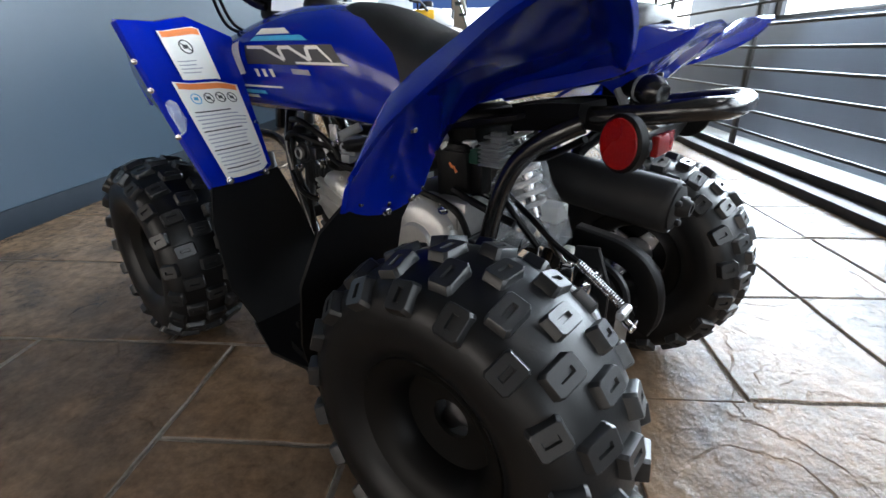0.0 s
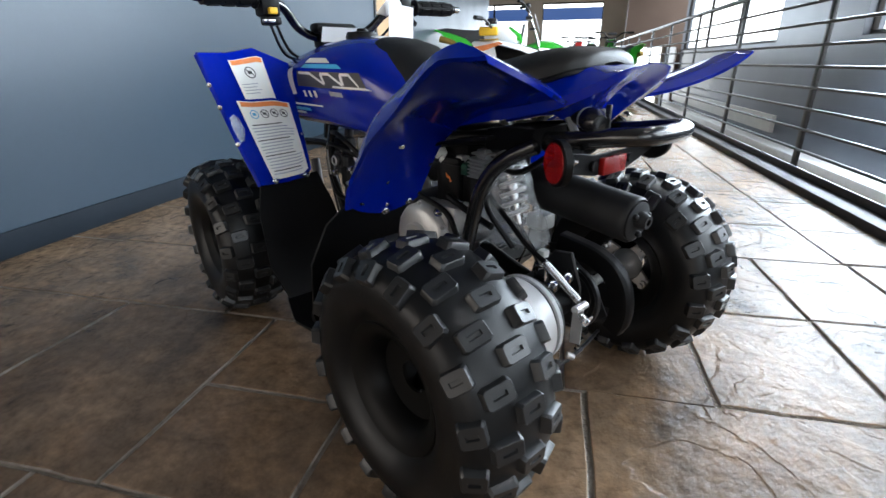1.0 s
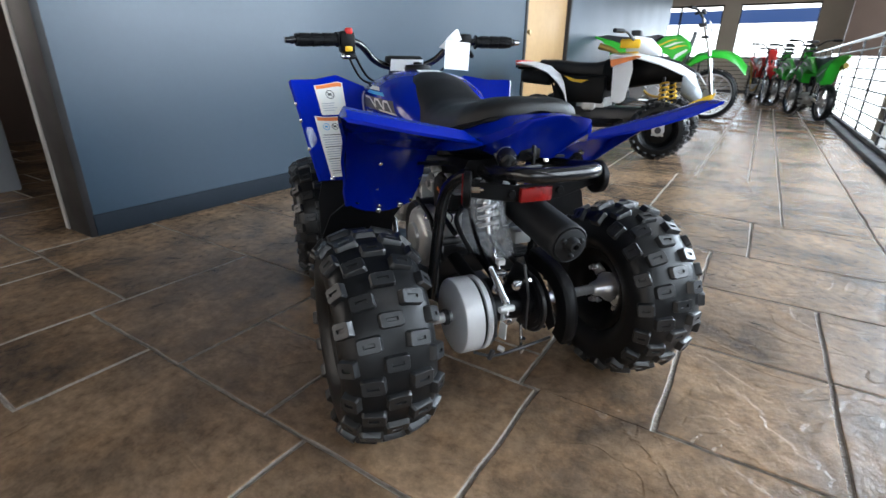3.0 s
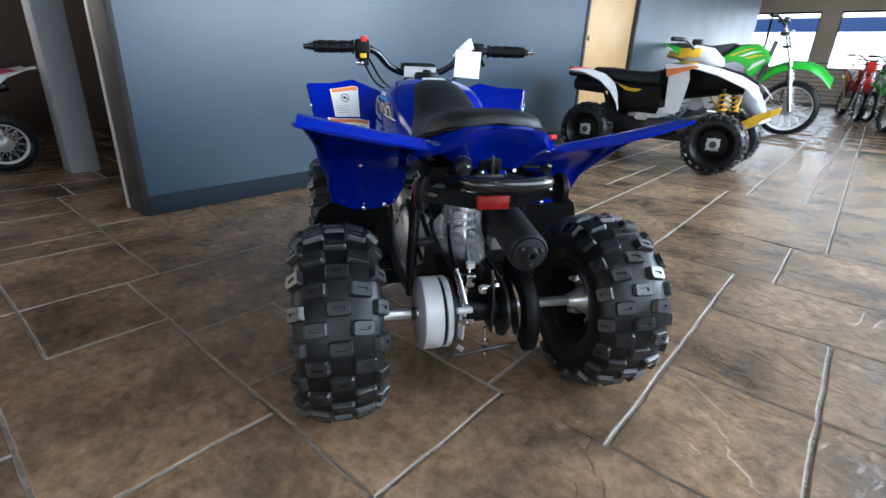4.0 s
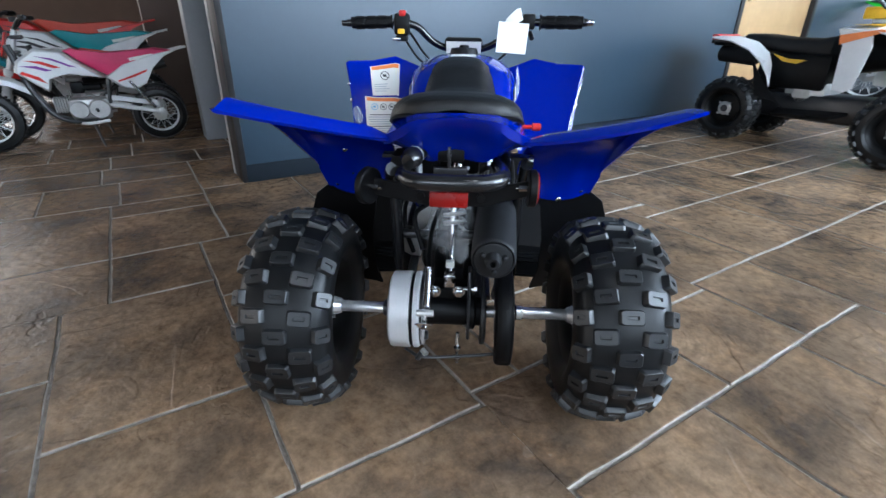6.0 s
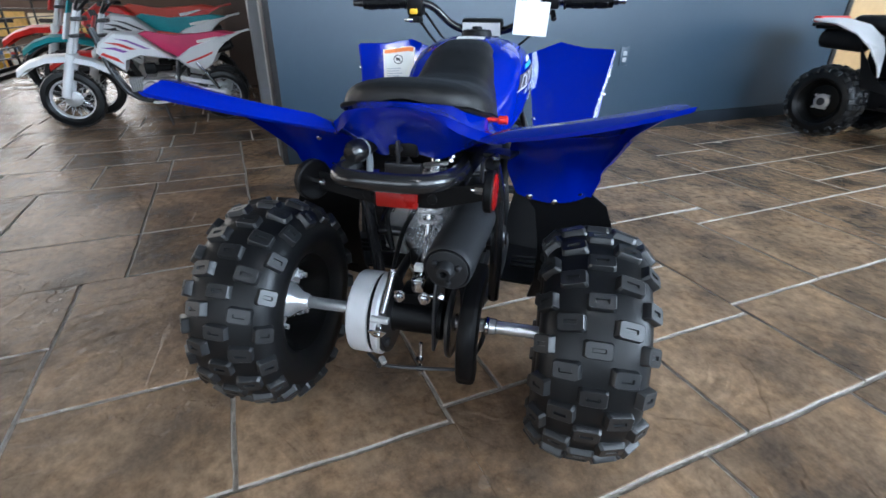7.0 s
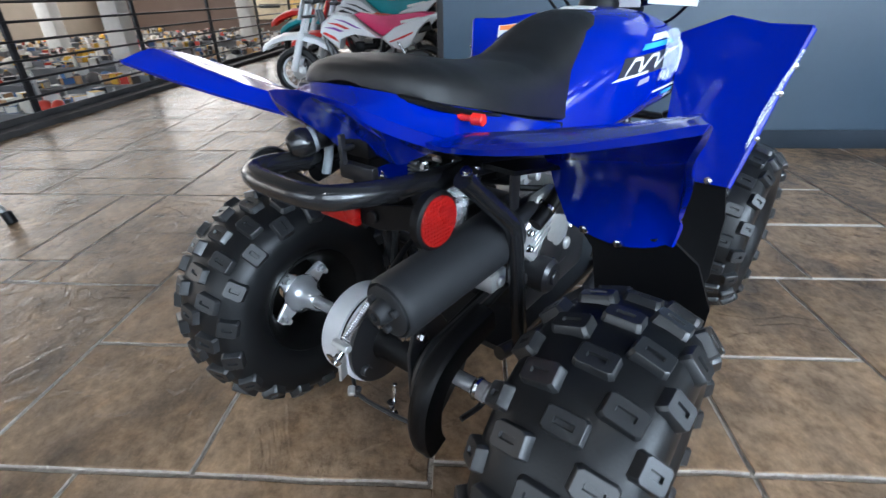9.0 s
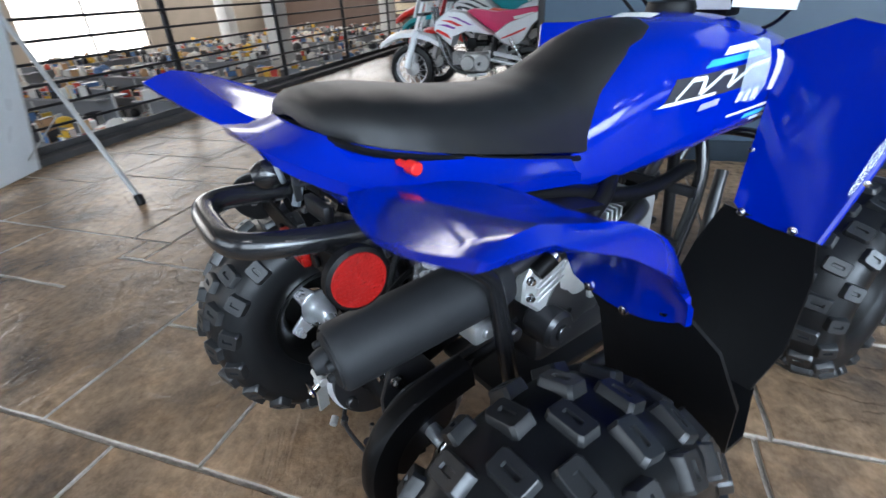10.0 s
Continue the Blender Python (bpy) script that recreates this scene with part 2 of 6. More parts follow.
def lathe(profile, seg=32, axis="x", at=(0, 0, 0), closed=False):
    """Turns (radius, along) pairs about an axis through at."""
    bm = bmesh.new()
    rings = []
    for r, a in profile:
        ring = []
        for i in range(seg):
            c, s = math.cos(2 * math.pi * i / seg), math.sin(2 * math.pi * i / seg)
            p = {"x": (a, r * c, r * s), "y": (r * c, a, r * s), "z": (r * c, r * s, a)}[axis]
            ring.append(bm.verts.new(Vector(p) + Vector(at)))
        rings.append(ring)
    n = len(rings)
    for j in range(n if closed else n - 1):
        p, q = rings[j], rings[(j + 1) % n]
        for i in range(seg):
            bm.faces.new((p[i], p[(i + 1) % seg], q[(i + 1) % seg], q[i]))
    if not closed:
        if profile[0][0] > 1e-6:
            bm.faces.new(rings[0])
        if profile[-1][0] > 1e-6:
            bm.faces.new(rings[-1][::-1])
    bmesh.ops.remove_doubles(bm, verts=bm.verts[:], dist=1e-6)
    return bm


def rod(a, b, r, seg=12, r2=None, bevel=True):
    """A round bar from a to b with softened ends."""
    a, b = Vector(a), Vector(b)
    l = (b - a).length
    r2 = r if r2 is None else r2
    e = min(r, r2, l) * 0.2 if bevel else 0
    bm = lathe([(r - e, 0), (r, e), (r2, l - e), (r2 - e, l)] if bevel else [(r, 0), (r2, l)], seg, "z")
    return moved(bm, Matrix.Translation(a) @ (b - a).to_track_quat("Z", "Y").to_matrix().to_4x4())


def spline(points, steps=6):
    p = [Vector(q) for q in points]
    p = [p[0] * 2 - p[1]] + p + [p[-1] * 2 - p[-2]]
    out = []
    for i in range(1, len(p) - 2):
        for s in range(steps):
            t = s / steps
            out.append(0.5 * ((2 * p[i]) + (p[i + 1] - p[i - 1]) * t + (2 * p[i - 1] - 5 * p[i] + 4 * p[i + 1] - p[i + 2]) * t * t
                              + (3 * p[i] - p[i - 1] - 3 * p[i + 1] + p[i + 2]) * t ** 3))
    return out + [p[-2]]


def tube(points, r, seg=10, steps=6, smooth=True, closed=False):
    pts = spline(points, steps) if smooth else [Vector(q) for q in points]
    bm = bmesh.new()
    rings, ref = [], None
    n = len(pts)
    for i, c in enumerate(pts):
        d = (pts[min(i + 1, n - 1)] - pts[max(i - 1, 0)]).normalized()
        if ref is None:
            ref = d.orthogonal().normalized()
        ref = (ref - d * ref.dot(d)).normalized()
        o = d.cross(ref)
        rad = r(i / (n - 1)) if callable(r) else r
        rings.append([bm.verts.new(c + (ref * math.cos(2 * math.pi * j / seg) + o * math.sin(2 * math.pi * j / seg)) * rad) for j in range(seg)])
    for p, q in zip(rings, rings[1:]):
        for j in range(seg):
            bm.faces.new((p[j], p[(j + 1) % seg], q[(j + 1) % seg], q[j]))
    bm.faces.new(rings[0][::-1])
    bm.faces.new(rings[-1])
    return bm


def loft(rings, cap=True):
    bm = bmesh.new()
    vs = [[bm.verts.new(p) for p in r] for r in rings]
    n = len(vs[0])
    for p, q in zip(vs, vs[1:]):
        for j in range(n):
            bm.faces.new((p[j], p[(j + 1) % n], q[(j + 1) % n], q[j]))
    if cap:
        bm.faces.new(vs[0][::-1])
        bm.faces.new(vs[-1])
    return bm


def sheet(grid, thick):
    """A moulded panel: a grid of points (rows of equal length) with thickness."""
    bm = bmesh.new()
    vs = [[bm.verts.new(p) for p in row] for row in grid]
    for a, b in zip(vs, vs[1:]):
        for j in range(len(a) - 1):
            bm.faces.new((a[j], a[j + 1], b[j + 1], b[j]))
    bmesh.ops.recalc_face_normals(bm, faces=bm.faces[:])
    bmesh.ops.solidify(bm, geom=bm.faces[:], thickness=thick)
    return bm


def plate(poly, thick, m=None, bevel=0.0):
    """A flat piece of outline poly in its own xy plane, thick in z, then moved by m."""
    bm = bmesh.new()
    f = bm.faces.new([bm.verts.new((x, y, 0)) for x, y in poly])
    g = bmesh.ops.extrude_face_region(bm, geom=[f])
    bmesh.ops.translate(bm, vec=(0, 0, thick), verts=[v for v in g["geom"] if isinstance(v, bmesh.types.BMVert)])
    if bevel:
        bmesh.ops.bevel(bm, geom=[e for e in bm.edges if abs(e.verts[0].co.z - e.verts[1].co.z) < 1e-6], offset=bevel, segments=1, affect="EDGES")
    return moved(bm, m) if m else bm


def frame_of(o, xdir, ydir):
    """A pose with its x along xdir and its y near ydir."""
    x = Vector(xdir).normalized()
    z = x.cross(Vector(ydir)).normalized()
    y = z.cross(x)
    return Matrix.Translation(o) @ Matrix((x, y, z)).transposed().to_4x4()


def bolt(at, normal, r=0.007, h=0.007):
    """A flanged hexagon bolt head."""
    bm = merge(lathe([(r * 1.25, 0), (r * 1.25, h * 0.25), (r, h * 0.3)], 14, "z"), lathe([(r * 0.95, h * 0.2), (r * 0.95, h * 0.9), (r * 0.75, h)], 6, "z"))
    return moved(bm, Matrix.Translation(at) @ Vector(normal).to_track_quat("Z", "Y").to_matrix().to_4x4())


def wall(name, x0, y0, z0, x1, y1, z1, mat, label, holes=(), category="wall", bevel=0.0):
    """An upright wall along x or y; holes are (from, to, low, high) along its length and are cut right through."""
    along = 1 if (y1 - y0) > (x1 - x0) else 0
    lo, hi = (y0, y1) if along else (x0, x1)
    bms = []

    def piece(a, b, c, d):
        if b - a > 1e-4 and d - c > 1e-4:
            bms.append(box(x0, a, c, x1, b, d) if along else box(a, y0, c, b, y1, d))
    at = lo
    for a, b, c, d in sorted(holes):
        piece(at, a, z0, z1)
        piece(a, b, z0, c)
        piece(a, b, d, z1)
        at = b
    piece(at, hi, z0, z1)
    ob = finish(name, merge(*bms), mat)
    return tagged(ob, label, category, kind="structure")


# ---- the building ----
KERB_X, KERB_Y, CEIL, HIGH = 1.42, -2.80, 4.2, 9.2
slab = finish("floor", merge(box(-14, KERB_Y - 0.2, -0.35, KERB_X + 0.2, 17.0, -0.0065)), "joint")
tagged(slab, "stamped concrete mezzanine floor with pale joints", "floor", kind="structure")

wall("wall_grey", -1.96, -0.165, 0, -1.76, 13.0, CEIL, "wall", "blue-grey painted partition wall beside the vehicles", holes=[(4.24, 5.70, 0, 2.15)])
bb = finish("baseboard", merge(box(-1.76, -0.17, 0, -1.748, 4.16, 0.095, 0.003), box(-1.76, 5.78, 0, -1.748, 13.0, 0.095, 0.003)), "base")
tagged(bb, "dark grey rubber baseboard along the wall", "baseboard", kind="structure")
cap = finish("trim", merge(box(-1.955, -0.195, 0, -1.752, -0.165, CEIL, 0.003), ), "darktrim")
tagged(cap, "dark bronze end cap of the partition wall", "trim", kind="structure")
strip = finish("trim", box(-1.99, -0.20, 0, -1.957, -0.165, CEIL, 0.004), "trimlight")
tagged(strip, "pale metal corner strip on the wall's end", "trim", kind="structure")
outlet = thing("wall_outlet", pose(-1.757, 2.05, 0.50), "grey wall socket plate on the partition", "socket")
part("plate", box(0, -0.035, -0.057, 0.006, 0.035, 0.057, 0.002), "wall", outlet)
for dz in (-0.02, 0.02):
    part("outlet_face", box(0.006, -0.016, dz - 0.014, 0.009, 0.016, dz + 0.014, 0.002), "pillar", outlet)

door = thing("door_1", pose(-1.80, 4.30, 0), "closed oak-veneer door with a brass knob", "door", kind="structure")
part("leaf", box(-0.045, 0, 0.01, 0, 1.34, 2.10, 0.003), "door", door)
knob = part("knob", merge(lathe([(0.030, 0), (0.030, 0.006), (0.010, 0.010), (0.010, 0.03), (0.024, 0.036), (0.028, 0.048), (0.022, 0.06), (0.0, 0.064)], 20, "x", (0.0, 0.065, 1.05))), "brass", door)
part("frame", merge(box(-0.12, -0.06, 0, 0.05, 0, 2.16, 0.004), box(-0.12, 1.34, 0, 0.05, 1.40, 2.16, 0.004), box(-0.12, 0, 2.10, 0.05, 1.34, 2.16, 0.004)), "darktrim", door)

pil = finish("pillar", box(-3.15, -0.20, 0, -2.97, -0.04, CEIL, 0.006), "pillar")
tagged(pil, "grey painted square steel pillar", "pillar", kind="structure")
wall("wall_brown", -5.2, -0.35, 0, -5.0, 6.0, CEIL, "brownwall", "brown painted wall behind the small bikes")
wall("wall_back", -5.0, 2.4, 0, -1.96, 2.6, CEIL, "wall", "grey painted wall of the side room")
wall("wall_west", -24.2, -18.0, -2.2, -24.0, 17.0, HIGH, "brownwall", "brown outer wall of the shop with high windows", holes=[(-17.0, -9.4, 1.0, 8.6), (-8.6, -4.4, 1.0, 8.6)])
for px, py in ((-11.5, -8.6), (-17.5, -8.0), (-15.0, -13.2), (-6.5, -12.4)):
    col = finish("pillar", box(px - 0.22, py - 0.22, -2.2, px + 0.22, py + 0.22, CEIL, 0.01), "white")
    tagged(col, "pale painted square column in the shop", "pillar", kind="structure")
wall("wall_side", -14.2, 6.0, -2.2, -5.2, 6.2, CEIL, "brownwall", "brown painted wall behind the gallery")
wall("wall_soffit", -24.0, -3.2, CEIL + 0.15, 3.9, -3.0, HIGH, "tan", "tan wall over the edge of the low ceiling")
wall("wall_east_high", 3.5, -18.0, CEIL, 3.7, -3.2, HIGH, "tan", "tan upper part of the outer wall")
ceil = finish("ceiling", merge(box(-24.2, -3.2, CEIL, 3.9, 17.2, CEIL + 0.15), box(-24.2, -18.2, HIGH, 3.9, -3.0, HIGH + 0.15)), "ceiling")
tagged(ceil, "plain grey-white ceiling over the showroom", "ceiling", kind="structure")

wall("wall_east", 3.5, -18.0, -2.2, 3.7, 17.0, CEIL, "panel", "grey panelled outer wall with tall windows",
     holes=[(-6.4, -2.2, 0.9, 2.95), (-1.2, 5.9, 0.9, 2.95), (8.3, 14.8, 0.9, 2.95)])
wall("wall_north", -5.0, 17.0, -2.2, 3.5, 17.2, CEIL, "tan", "tan plastered end wall with wide windows",
     holes=[(-3.3, -0.95, 0.95, 2.45), (-0.5, 1.45, 0.95, 2.45), (1.95, 3.4, -1.4, 1.1)])
wall("wall_brown_end", 1.95, 14.8, -2.2, 3.5, 15.0, CEIL, "brownwall", "dark brown painted return wall", holes=[(2.05, 3.4, -1.4, 1.0)])
wall("wall_south", -24.2, -18.2, -2.2, 3.9, -18.0, HIGH, "tan", "tan outer wall of the shop below",
     holes=[(-23.6, -16.7, 1.0, 8.6), (-15.9, -11.0, -1.4, 8.6), (-8.2, -3.0, -0.8, 3.9), (-2.2, 2.8, -0.8, 3.9)])
shop = finish("floor_lower", box(-24.2, -18.0, -2.35, 3.7, 17.0, -2.2), "shopfloor")
tagged(shop, "brown floor of the shop one storey below", "floor", kind="structure")
dado = finish("trim", box(3.44, 7.6, -0.42, 3.5, 14.76, -0.16, 0.004), "white")
tagged(dado, "white painted band along the outer wall", "wall panel", kind="structure")
ledge = finish("trim", box(3.15, -6.5, -0.75, 3.5, 14.8, -0.50, 0.01), "white")
tagged(ledge, "white ledge along the outer wall", "ledge", kind="structure")
for n, b in (("backdrop_east", (4.6, -9, -3, 4.65, 19, 6)), ("backdrop_north", (-7, 18.3, -3, 4.5, 18.35, 6)), ("backdrop_south", (-28, -20.05, -4, 4.5, -20.0, 12)), ("backdrop_west", (-26.05, -20, -4, -26.0, 1, 12))):
    ob = finish(n, box(*b), "daylight_low" if n in ("backdrop_south", "backdrop_west") else "daylight")
    tagged(ob, "bright overcast daylight outside the windows", "backdrop", kind="structure")
aw = finish("backdrop_awning", merge(box(-3.2, 17.9, 1.98, -0.7, 18.0, 2.36), box(-0.6, 17.9, 1.98, 1.6, 18.0, 2.36)), "awning")
tagged(aw, "blue band of a building outside", "backdrop", kind="structure")
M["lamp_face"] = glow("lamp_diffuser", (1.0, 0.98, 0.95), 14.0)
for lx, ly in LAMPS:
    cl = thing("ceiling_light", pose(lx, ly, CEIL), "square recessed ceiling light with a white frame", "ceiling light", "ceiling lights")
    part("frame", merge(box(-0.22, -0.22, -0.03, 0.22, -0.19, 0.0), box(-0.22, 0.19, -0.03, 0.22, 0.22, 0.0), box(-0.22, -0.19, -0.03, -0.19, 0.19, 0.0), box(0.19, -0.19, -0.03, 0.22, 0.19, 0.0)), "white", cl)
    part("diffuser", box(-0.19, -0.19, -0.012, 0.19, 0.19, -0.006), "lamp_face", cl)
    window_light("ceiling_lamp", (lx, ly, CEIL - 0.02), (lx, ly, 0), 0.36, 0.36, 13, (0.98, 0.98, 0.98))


def window_frames(name, along, at, lo, hi, z0, z1, count):
    """Slim dark frames with uprights in a window's opening."""
    w = thing(name, pose(0, 0, 0), "dark aluminium window frame with tall panes", "window", kind="structure")
    def bar(a, b, c, d):
        return box(at, a, c, at + 0.06, b, d, 0.004) if along == "y" else box(a, at, c, b, at + 0.06, d, 0.004)
    for k in range(count + 1):
        y = lo + (hi - lo) * k / count
        part("mullion", bar(max(lo, y - 0.03), min(hi, y + 0.03), z0 + 0.05, z1 - 0.05), "darktrim", w)
    part("window_sill", bar(lo, hi, z0, z0 + 0.05), "darktrim", w)
    part("window_head", bar(lo, hi, z1 - 0.05, z1), "darktrim", w)


for i, (al, at, lo, hi, z0, z1, c) in enumerate((("y", 3.57, -1.2, 5.9, 0.9, 2.95, 3), ("y", 3.57, 8.3, 14.8, 0.9, 2.95, 3), ("y", 3.57, -6.4, -2.2, 0.9, 2.95, 2),
                                     ("x", 17.07, -3.3, -0.95, 0.95, 2.45, 2), ("x", 17.07, -0.5, 1.45, 0.95, 2.45, 1),
                                     ("x", -18.1, -23.6, -16.7, 1.0, 8.6, 3), ("x", -18.1, -15.9, -11.0, -1.4, 8.6, 2), ("x", -18.1, -8.2, -3.0, -0.8, 3.9, 3), ("x", -18.1, -2.2, 2.8, -0.8, 3.9, 3),
                                     ("y", -24.1, -17.0, -9.4, 1.0, 8.6, 3), ("y", -24.1, -8.6, -4.4, 1.0, 8.6, 2))):
    window_frames("window_%d" % (i + 1), al, at, lo, hi, z0, z1, c)


def railing(name, m, length, first, gap, count, label):
    """A steel guard rail along its own x: kerb, flat posts, eight round bars and a top rail."""
    g = thing(name, m, label, "railing", kind="structure")
    part("kerb", merge(box(0, 0, -0.02, length, 0.20, 0.035, 0.004), box(0, 0.10, 0.035, length, 0.115, 0.075, 0.002)), "kerb_steel", g)
    for k in range(count):
        x = first + gap * k
        p = part("post", merge(box(x - 0.022, 0.125, 0.03, x + 0.022, 0.145, 1.09, 0.002), box(x - 0.05, 0.118, 0.034, x + 0.05, 0.19, 0.045, 0.002)), "black_steel", g)
    for k in range(8):
        z = 0.165 + 0.112 * k
        part("bar", rod((0.0, 0.115, z), (length, 0.115, z), 0.0085, 8), "black_steel", g)
    part("top_rail", box(0, 0.10, 1.075, length, 0.15, 1.10, 0.004), "black_steel", g)
    return g


# its x runs along world y
railing("railing_east", frame_of((KERB_X, 15.9, 0), (0, -1, 0), (1, 0, 0)), 18.9, 1.32, 1.37, 13, "black steel guard rail with horizontal bars")
railing("railing_south", frame_of((KERB_X, KERB_Y, 0), (-1, 0, 0), (0, -1, 0)), 15.4, 1.15, 1.30, 11, "black steel guard rail with horizontal bars over the shop")
railing("railing_end", frame_of((KERB_X - 6.0, 16.0, 0), (1, 0, 0), (0, 1, 0)), 6.0, 0.6, 1.37, 4, "black steel guard rail at the far end")


# ---- wheels ----
def lug():
    """A tread block of unit size with a sunken slot in its top."""
    bm = bmesh.new()
    def ring(a, b, z, c=0.0):
        return [bm.verts.new((x * a / 2, y * b / 2, z)) for x, y in ((-1, -1 + c), (-1 + c, -1), (1 - c, -1), (1, -1 + c), (1, 1 - c), (1 - c, 1), (-1 + c, 1), (-1, 1 - c))]
    rs = [ring(1.12, 1.12, -0.45, 0.2), ring(1.03, 1.03, 0.90, 0.22), ring(0.97, 0.95, 1.0, 0.22), ring(0.52, 0.26, 1.0, 0.1), ring(0.46, 0.20, 0.66, 0.1)]
    for p, q in zip(rs, rs[1:]):
        for i in range(8):
            bm.faces.new((p[i], p[(i + 1) % 8], q[(i + 1) % 8], q[i]))
    bm.faces.new(rs[-1])
    return bm


COLUMNS = ((-0.875, -46, 0.030, 0.027, 0.04, 4), (-0.48, -17, 0.037, 0.026, 0.5, 4), (0.0, 0, 0.038, 0.025, 0.0, 0), (0.48, 17, 0.037, 0.026, 0.53, -4), (0.875, 46, 0.030, 0.027, 0.02, -4))


def tyre_mesh(R, W, bead):
    """The carcass of a balloon tyre about the x axis, with shoulder ribs."""
    h = W / 2
    prof = [(bead, -h * 0.66), (bead + 0.010, -h * 0.82), (bead + 0.030, -h * 0.96), (R * 0.66, -h), (R * 0.75, -h * 0.985), (R * 0.82, -h * 0.94), (R * 0.878, -h * 0.83), (R * 0.915, -h * 0.67),
            (R * 0.940, -h * 0.44), (R * 0.953, -h * 0.16)]
    prof = prof + [(r, -a) for r, a in prof[::-1]] + [(bead - 0.006, h * 0.6), (bead - 0.006, -h * 0.6)]
    return lathe(prof, 72, "x", closed=True)


def block_poses(R, W, pitches=18):
    """Where the tread blocks sit: five staggered columns."""
    h = W / 2
    k0 = W / 0.17
    for u, tilt, w, l, off, twist in COLUMNS:
        for k in range(pitches):
            a = 2 * math.pi * (k + off) / pitches
            r0 = R * (0.953 - 0.096 * (abs(u) > 0.8) - 0.017 * (0.4 < abs(u) < 0.8))
            yield Matrix.Rotation(a, 4, "X") @ Matrix.Translation((u * h, 0, r0)) @ Matrix.Rotation(radians(tilt), 4, "Y") @ Matrix.Rotation(radians(twist), 4, "Z") @ Matrix.Diagonal((w * k0 * 1.03, l * R / 0.212, R * 0.046, 1))


def rim_mesh(R, W, side):
    """A pressed steel wheel, dished to its outer side."""
    h = W / 2
    o = side
    prof = [(R + 0.004, -h * 0.78), (R + 0.008, -h * 0.72), (R - 0.006, -h * 0.66), (R - 0.016, -h * 0.3), (R - 0.020, h * 0.2), (R - 0.006, h * 0.62), (R + 0.008, h * 0.72), (R + 0.004, h * 0.78),
            (R - 0.004, h * 0.72), (R - 0.012, h * 0.60), (R - 0.028, h * 0.22), (R - 0.034, -h * 0.25), (R - 0.024, -h * 0.60), (R - 0.006, -h * 0.74)]
    bm = lathe(prof, 48, "x", closed=True)
    disc = lathe([(R - 0.022, 0.010 * o), (0.068, 0.026 * o), (0.040, 0.022 * o), (0.026, 0.022 * o), (0.026, 0.016 * o), (0.040, 0.016 * o), (0.068, 0.020 * o), (R - 0.022, 0.004 * o)], 48, "x", closed=True)
    return merge(bm, disc)


def hub_mesh(side):
    """A four-armed hub with nuts, on the inner face of the wheel."""
    bm = lathe([(0.034, 0.014), (0.040, 0.0), (0.038, -0.010), (0.030, -0.020), (0.022, -0.030), (0.0175, -0.046), (0.0145, -0.049)], 28, "x")
    for k in range(4):
        arm = merge(plate([(-0.022, 0.02), (0.022, 0.02), (0.014, 0.060), (0.010, 0.072), (-0.010, 0.072), (-0.014, 0.060)], 0.009, frame_of((-0.002, 0, 0), (0, 1, 0), (0, 0, 1)), 0.002),
                    lathe([(0.006, -0.020), (0.006, -0.012), (0.0095, -0.011), (0.0095, -0.002)], 6, "x", (0, 0, 0.060)))
        bm = merge(bm, moved(arm, Matrix.Rotation(radians(35 + 90 * k), 4, "X")))
    return moved(bm, Matrix.Scale(side, 4, (1, 0, 0)))


TYRES = {}


def wheel(parent, name, at, R, W, bead, side, hub="hub", steer=0, key="a", hub_label=""):
    """A wheel at its centre (tyre, tread blocks, rim, hub); side is +1 for the right."""
    if key not in TYRES:
        bm = tyre_mesh(R, W, bead)
        t = part(name, bm, "rubber", parent)
        TYRES[key] = t.data
        if "block" not in TYRES:
            b0 = part("tread_block", lug(), "tread", t)
            TYRES["block"] = b0.data
            bpy.data.objects.remove(b0)
    else:
        t = new(name, TYRES[key])
        t.parent = parent
    t.matrix_basis = pose(*at, 0, 0, steer)
    roll = Matrix.Rotation(0.9 * (side + 1.3) + at[1], 4, "X")
    for m in block_poses(R, W):
        b = new("tread_block", TYRES["block"])
        b.parent = t
        b.matrix_basis = roll @ m
    part("rim", rim_mesh(bead, W, side), "rim", t)
    part("hub", moved(hub_mesh(side), Matrix.Translation((-0.022 * side, 0, 0))), hub, t, hub_label)
    return t


# ---- the blue quad ----
quad = thing("quad_bike", pose(0.1557, -0.109, 0, 0, 0, 54.7), "blue youth sport quad bike with black seat and knobbly tyres", "quad bike")
TR, TW, TX, AX = 0.214, 0.174, 0.315, -0.010
for s in (-1, 1):
    wheel(quad, "rear_wheel", (s * TX, AX, TR), TR, TW, 0.098, s)
for s in (-1, 1):
    wheel(quad, "front_wheel", (s * 0.292, 0.845, 0.208), 0.208, 0.16, 0.094, s, hub="rim", steer=-3, key="f")


def mir(s, p):
    return (p[0] * s, p[1], p[2])


# rear fenders: curve from the lip behind, over the wheel and down to the flap; inner to outer
INNER = [(0.100, -0.084, 0.600), (0.108, -0.05, 0.596), (0.125, 0.01, 0.592), (0.145, 0.080, 0.569), (0.141, 0.140, 0.530), (0.137, 0.182, 0.478), (0.158, 0.192, 0.424)]
MIDDLE = [(0.240, -0.140, 0.631), (0.240, -0.08, 0.626), (0.240, 0.00, 0.604), (0.240, 0.07, 0.577), (0.240, 0.124, 0.534), (0.239, 0.166, 0.474), (0.236, 0.190, 0.410)]
OUTER = [(0.368, -0.177, 0.661), (0.360, -0.095, 0.656), (0.338, -0.005, 0.624), (0.330, 0.070, 0.581), (0.319, 0.122, 0.532), (0.311, 0.160, 0.482), (0.300, 0.193, 0.430)]
